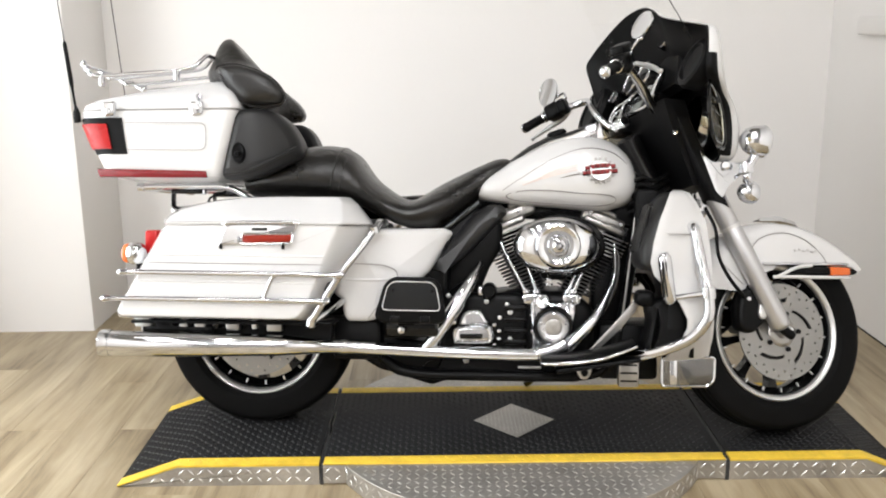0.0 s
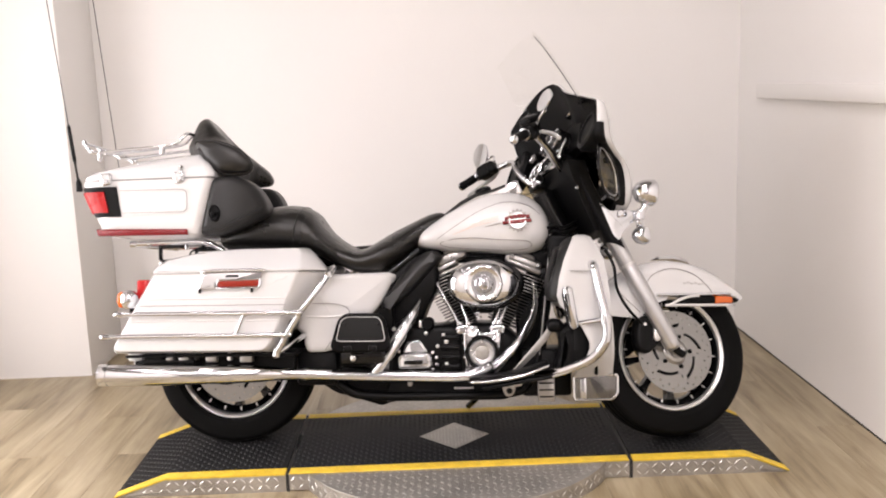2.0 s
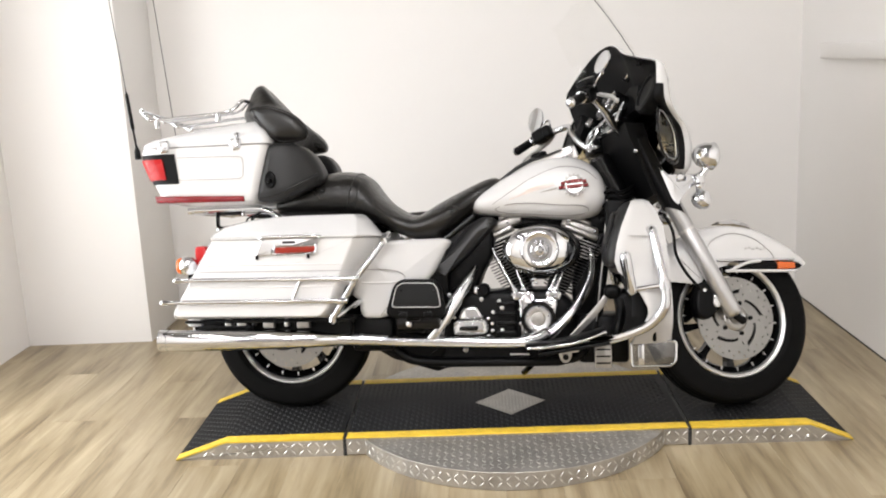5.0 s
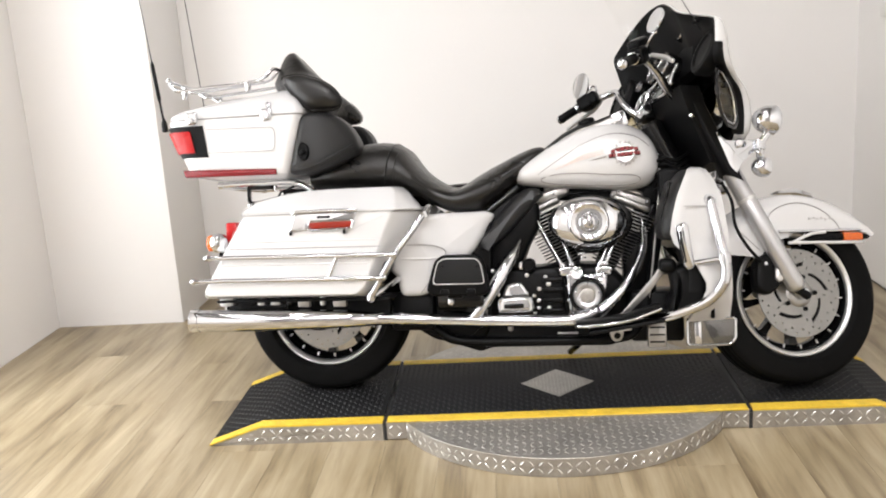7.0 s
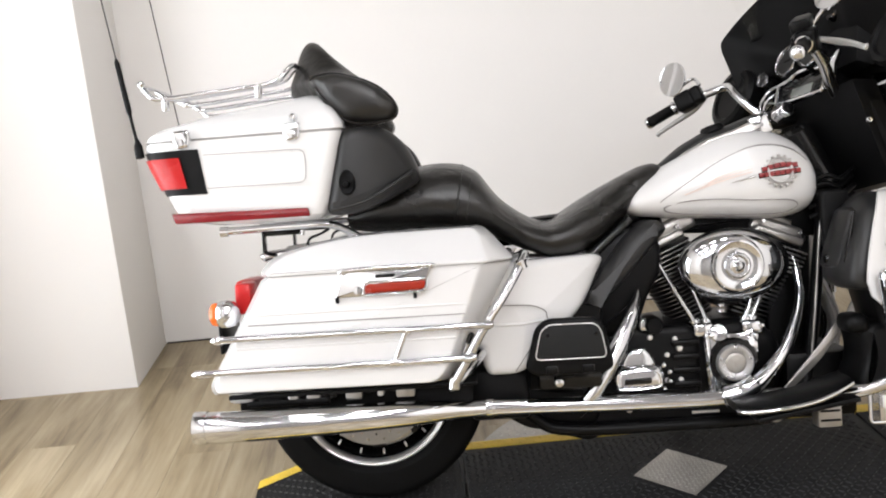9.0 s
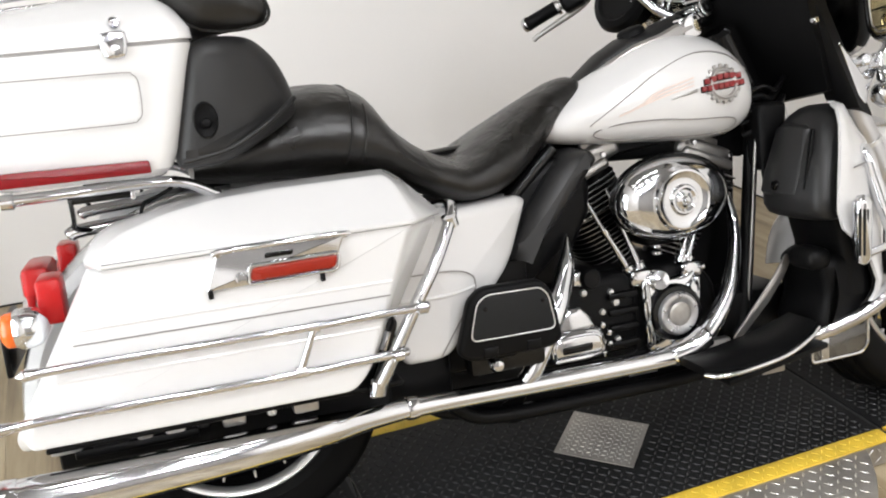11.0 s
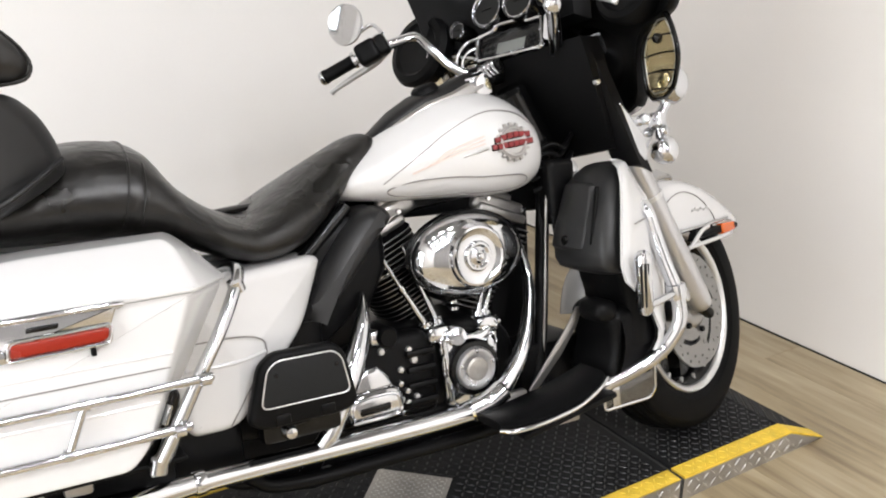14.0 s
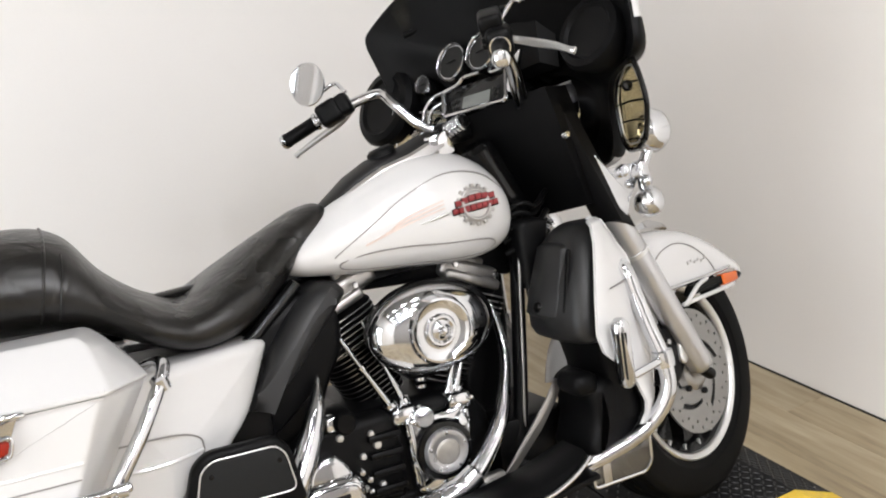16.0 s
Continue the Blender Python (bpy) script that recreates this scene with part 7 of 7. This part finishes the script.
part("under_dash", loft([[Vector((x - 0.040, -w, z)), Vector((x + 0.03, -w, z)), Vector((x + 0.03, w, z)), Vector((x - 0.040, w, z))] for x, w, z in ((1.235, 0.15, 0.985), (1.250, 0.15, 0.93), (1.300, 0.13, 0.82), (1.345, 0.11, 0.735))]), BLACK, dash, "black panel under the dash", 30, STEER)
# windscreen
ws = bmesh.new()
rings = []
for k in range(13):
    t = k / 12
    z = 1.205 + 0.30 * t
    w = 0.25 - 0.06 * t ** 2.5
    rings.append([Vector((1.345 - 0.19 * t - 0.10 * u * u * (1 - 0.25 * t) - 0.03, w * u + FY, z - 0.05 * u * u - (0.06 * u ** 4 if k == 12 else 0.0) + 0.13 * w * u)) for u in (i / 10 - 1 for i in range(21))])
bridge(ws, rings, False, False)
bmesh.ops.solidify(ws, geom=ws.faces[:], thickness=0.004)
wind = part("windscreen", ws, CLEAR, bike, "clear plastic windscreen", 50, STEER)
wind.visible_shadow = False
part("screen_edge", tube([r[0] + Vector((0.002, 0, 0)) for r in rings[:-1]], 0.0014, 6, 0), SATIN, wind, "dark screen edge", 40, STEER)
part("screen_trim", tube([q + Vector((-0.004, 0, 0)) for q in rings[1]], 0.006, 8, 0), BLACK, wind, "black screen trim", 40, STEER)
# air deflectors below the fairing wings: each plate runs from the outer rear edge inwards and forwards
for s in SIDES:
    def plate_at(u, z, out=0.0):
        """A place on the plate: u from the outer edge (0) to the inner one (1)."""
        e = Vector((1.214 + (0.372 - 0.215) * u + 0.25 * max(0, 0.90 - z) * (1 - u), -0.364 + (0.364 - 0.185) * u + 0.35 * max(0, 0.90 - z) * (1 - u), z))
        e += Vector((-0.72, -0.69, 0)) * (out + 0.012 * math.sin(u * math.pi))
        return e if s < 0 else Vector((e.x - 0.045, 2 * FY - e.y + 0.02, e.z + 0.06))
    shape = outline([(0.05, 0.945), (0.16, 0.985), (0.42, 0.992), (0.80, 0.965), (0.97, 0.93), (1.0, 0.85), (0.85, 0.824), (0.45, 0.818), (0.12, 0.835), (0.0, 0.88)], 3, 0.05)
    mid = Vector((0.5, 0.905))
    sheet = bmesh.new()
    for out in (0.0, 0.003):
        rings = [[plate_at(*(mid + (Vector(q) - mid) * f), out) for q in shape] for f in (1.0, 0.75, 0.5, 0.25, 0.02)]
        bridge(sheet, rings, True, False)
    pl = part("air_deflector", sheet, SMOKE, bike, "clear ribbed air deflector", 30, STEER)
    edge = [plate_at(*q, 0.002) for q in shape]
    part("deflector_frame", tube(edge + [edge[0]], 0.0055, 8, 0), GLOSS, pl, "dark deflector frame", 40, STEER)
    inside = [plate_at(*(mid + (Vector(q) - mid) * 0.86), 0.003) for q in shape]
    part("deflector_lining", tube(inside + [inside[0]], 0.002, 6, 0), ALU, pl, "", 40, STEER)
    for z0 in (0.835, 0.872, 0.909, 0.946):
        part("deflector_rib", tube([plate_at(0.12, z0 - 0.008, 0.004), plate_at(0.5, z0 + 0.004, 0.004), plate_at(0.90, z0 + 0.012, 0.004)], 0.0022, 8, 2), GLOSS, pl, "", 40, STEER)
    part("deflector_screw", lathe([(0.001, 0.012), (0.009, 0.010), (0.012, 0.0)], plate_at(0.5, 0.945), (-0.72, -0.69 * -s, 0), 14), GLOSS, pl, "", 40, STEER)
# lamp bar, passing lamps and front signals
part("lamp_bar", tube([(1.385, -0.16, 0.790), (1.44, -0.10, 0.785), (1.455, 0, 0.785), (1.44, 0.10, 0.785), (1.385, 0.16, 0.790)], 0.014, 14, 5), CHROME, bike, "chrome passing lamp bar", 40, STEER)
part("headlamp", lathe([(0.002, 0.05), (0.085, 0.04), (0.097, 0.02), (0.098, -0.02), (0.085, -0.06), (0.002, -0.06)], (1.40, FY, 0.955), (1, 0, -0.1), 40), CHROME, bike, "chrome headlamp", 40, STEER)
for s in SIDES:
    def side(bm):
        return flipped(bm) if s > 0 else bm
    lampp = part("passing_lamp", side(lathe([(0.001, -0.050), (0.020, -0.047), (0.036, -0.034), (0.045, -0.012), (0.0475, 0.012), (0.0495, 0.020), (0.045, 0.026)], (1.488, -0.170, 0.866), (1, 0, -0.05), 40)), CHROME, bike, "chrome passing lamp", 60, STEER)
    part("lamp_lens", side(lathe([(0.001, 0.034), (0.03, 0.032), (0.045, 0.025), (0.045, 0.018)], (1.488, -0.170, 0.866), (1, 0, -0.05), 32)), CLEAR, lampp, "clear lamp lens", 60, STEER)
    part("lamp_stem", side(tube([(1.484, -0.165, 0.824), (1.474, -0.158, 0.806), (1.462, -0.150, 0.790)], 0.013, 14, 4)), CHROME, lampp, "chrome lamp stem", 40, STEER)
    part("lamp_plate", side(pillow([(1.305, 0.835), (1.345, 0.800), (1.455, 0.804), (1.465, 0.786), (1.43, 0.755), (1.395, 0.725), (1.375, 0.690), (1.352, 0.712)], -0.152, -0.142, 0.003, 0.008, 2)), CHROME, lampp, "chrome lamp bracket", 40, STEER)
    sig = part("front_signal", side(lathe([(0.001, -0.036), (0.014, -0.034), (0.026, -0.024), (0.033, -0.006), (0.034, 0.010), (0.030, 0.018)], (1.468, -0.148, 0.712), (1, 0, 0), 32)), CHROME, bike, "chrome front turn signal", 60, STEER)
    part("signal_lens", side(lathe([(0.001, 0.026), (0.018, 0.024), (0.030, 0.016), (0.030, 0.01)], (1.468, -0.148, 0.712), (1, 0, 0), 28)), AMBER, sig, "amber signal lens", 60, STEER)
    part("signal_clamp", side(box((1.462, -0.150, 0.786), (0.034, 0.030, 0.040), 0.008, seg=3)), CHROME, sig, "chrome signal clamp", 40, STEER)
    part("clamp_ball", side(lathe([(0.001, -0.014), (0.010, -0.010), (0.014, 0.0), (0.010, 0.010), (0.001, 0.014)], (1.452, -0.166, 0.758), (0, 0, 1), 18)), CHROME, sig, "", 60, STEER)
    part("signal_stem", side(tube([(1.462, -0.148, 0.745), (1.460, -0.148, 0.775)], 0.010, 12, 0, taper=[0.013, 0.009])), CHROME, sig, "", 40, STEER)

# handlebar, controls, mirrors
hl = [(1.250, 0.120, 0.950), (1.205, 0.175, 0.972), (1.168, 0.212, 1.008), (1.148, 0.248, 1.062), (1.148, 0.285, 1.096), (1.115, 0.335, 1.094), (1.045, 0.392, 1.072), (0.985, 0.470, 1.040)]
hr = [(1.250, -0.03, 0.955), (1.205, -0.070, 0.972), (1.162, -0.105, 0.998), (1.120, -0.140, 1.032), (1.075, -0.168, 1.058), (1.025, -0.205, 1.055), (0.958, -0.257, 1.012)]
bar = part("handlebar", tube(hl[:-1] + [(1.035, 0.405, 1.067)], 0.0125, 16, 6), CHROME, bike, "chrome handlebar", 40, STEER)
part("bar_half", tube(hr[:-1], 0.0125, 16, 6), CHROME, bar, "", 40, STEER)
part("bar_middle", tube([hr[0], (1.262, 0.045, 0.946), hl[0]], 0.0125, 14, 3), CHROME, bar, "", 40, STEER)
part("riser", box((1.245, 0.045, 0.935), (0.05, 0.09, 0.06), 0.012, seg=3), SATIN, bar, "black handlebar riser", 40, STEER)
for k, pts in ((1, hl), (-1, hr)):
    a, e = Vector(pts[-2]).lerp(Vector(pts[-1]), 0.12), Vector(pts[-1])
    d = (e - a).normalized()
    grip = part("grip", tube([a, a + d * 0.008, a + d * 0.010, e - d * 0.012, e - d * 0.010, e], 0.0175, 20, 0, taper=[0.0175, 0.0175, 0.0165, 0.0165, 0.018, 0.017]), BLACK, bar, "black rubber grip", 40, STEER)
    part("grip_cap", lathe([(0.001, 0.010), (0.010, 0.009), (0.016, 0.005), (0.0175, 0.0), (0.0175, -0.004)], e, d, 22), CHROME, bar, "chrome grip end", 40, STEER)
    part("grip_ring", lathe([(0.010, -0.005), (0.0205, -0.004), (0.0205, 0.004), (0.010, 0.005)], a, d, 22), CHROME, bar, "", 40, STEER)
    sw = a - d * 0.038
    rotm = d.to_track_quat("X", "Z").to_matrix().to_4x4()
    part("switch_box", box((0, 0, 0), (0.058, 0.050, 0.056), 0.012, seg=3), SATIN, bar, "black switch housing", 40, STEER @ Matrix.Translation(sw) @ rotm)
    for i in range(4):
        part("switch", box((-0.018 + 0.013 * i, -0.028, 0.010 - 0.008 * (i % 2)), (0.009, 0.010, 0.012), 0.002), BLACK, bar, "", 40, STEER @ Matrix.Translation(sw) @ rotm)
    mast = a - d * 0.075
    part("lever_mount", box((0, 0, 0), (0.034, 0.044, 0.050), 0.010, seg=3), CHROME if k < 0 else SATIN, bar, "lever mount", 40, STEER @ Matrix.Translation(mast) @ rotm)
    tip = Vector((1.10, -0.30, 1.015)) if k < 0 else e + Vector((0.046, 0, -0.024)) + d * 0.010
    part("lever", tube([mast + Vector((0.030, 0, -0.006)), mast.lerp(tip, 0.35) + Vector((0.035, 0, -0.004)), mast.lerp(tip, 0.72) + Vector((0.018, 0, 0)), tip, tip + (tip - mast).normalized() * 0.012], 0.006, 10, 5, taper=[0.007, 0.009, 0.0075, 0.006, 0.008]), ALU, bar, "silver hand lever", 40, STEER)
    if k < 0:
        part("master_cylinder", box((0.0, -0.01, 0.034), (0.075, 0.046, 0.034), 0.009, seg=3), SATIN, bar, "black brake reservoir", 40, STEER @ Matrix.Translation(mast) @ rotm)
    stem0 = mast + Vector((0.012, 0, 0.030))
    mc = Vector((1.069, 0.445, 1.169)) if k > 0 else Vector((1.085, -0.245, 1.165))
    aim, wide = ((0.92, 0.30, -0.04), (1.25, 1.2)) if k > 0 else ((0.90, 0.10, -0.22), (0.95, 1.2))
    mir = part("mirror", lathe([(0.001, 0.014), (0.020, 0.013), (0.036, 0.008), (0.042, 0.0), (0.041, -0.004), (0.038, -0.003)], mc, aim, 40, squash=wide), CHROME, bar, "chrome oval mirror", 60, STEER)
    part("mirror_glass", lathe([(0.001, -0.0025), (0.0385, -0.0025), (0.0385, -0.0005), (0.001, 0.0)], mc, aim, 40, squash=wide), MIRROR, bar, "mirror glass", 60, STEER)
    part("mirror_stem", tube([stem0, stem0.lerp(mc, 0.4) + Vector((0.018, 0, 0.012)), mc + Vector((0.012, -k * 0.030, -0.028))], 0.0048, 10, 4), CHROME, bar, "chrome mirror stem", 40, STEER)
for off, mt in ((0.016, BLACK), (0.026, SATIN)):
    part("cable", tube([Vector(q) + Vector((off, 0.004, -off * 0.5)) for q in hr[1:5]], 0.0042, 8, 5), mt, bar, "control cable", 40, STEER)

# ---- floor planks, last ----
PLANK_W, PLANK_L, GAP = 0.182, 1.22, 0.0004
plank_meshes = {}


def plank_mesh(w, ln):
    key = (round(w, 3), round(ln, 3))
    if key not in plank_meshes:
        bm = bmesh.new()
        x, y, t, c = w / 2 - GAP / 2, ln / 2 - GAP / 2, 0.010, 0.0006
        lo = [bm.verts.new((sx * x, sy * y, -t)) for sx, sy in ((-1, -1), (1, -1), (1, 1), (-1, 1))]
        md = [bm.verts.new((sx * x, sy * y, -c)) for sx, sy in ((-1, -1), (1, -1), (1, 1), (-1, 1))]
        hi = [bm.verts.new((sx * (x - c), sy * (y - c), 0)) for sx, sy in ((-1, -1), (1, -1), (1, 1), (-1, 1))]
        for a, b in ((lo, md), (md, hi)):
            for i in range(4):
                bm.faces.new((a[i], a[(i + 1) % 4], b[(i + 1) % 4], b[i]))
        bm.faces.new(hi)
        me = bpy.data.meshes.new("plank")
        bm.to_mesh(me)
        bm.free()
        me.materials.append(OAK)
        plank_meshes[key] = me
    return plank_meshes[key]


rnd = random.Random(7)
x = XL
while x < XR - 0.01:
    w = min(PLANK_W, XR - x)
    y = YB - rnd.choice((0.3, 0.5, 0.75, 0.95, 1.1))
    ends = [YB]
    while y > YF:
        ends.append(y)
        y -= PLANK_L
    ends.append(YF)
    for y1, y0 in zip(ends, ends[1:]):
        if y1 - y0 > 0.02:
            ob = new("plank", plank_mesh(w, y1 - y0))
            ob.parent = floor
            ob.location = (x + w / 2, (y0 + y1) / 2, 0)
    x += w
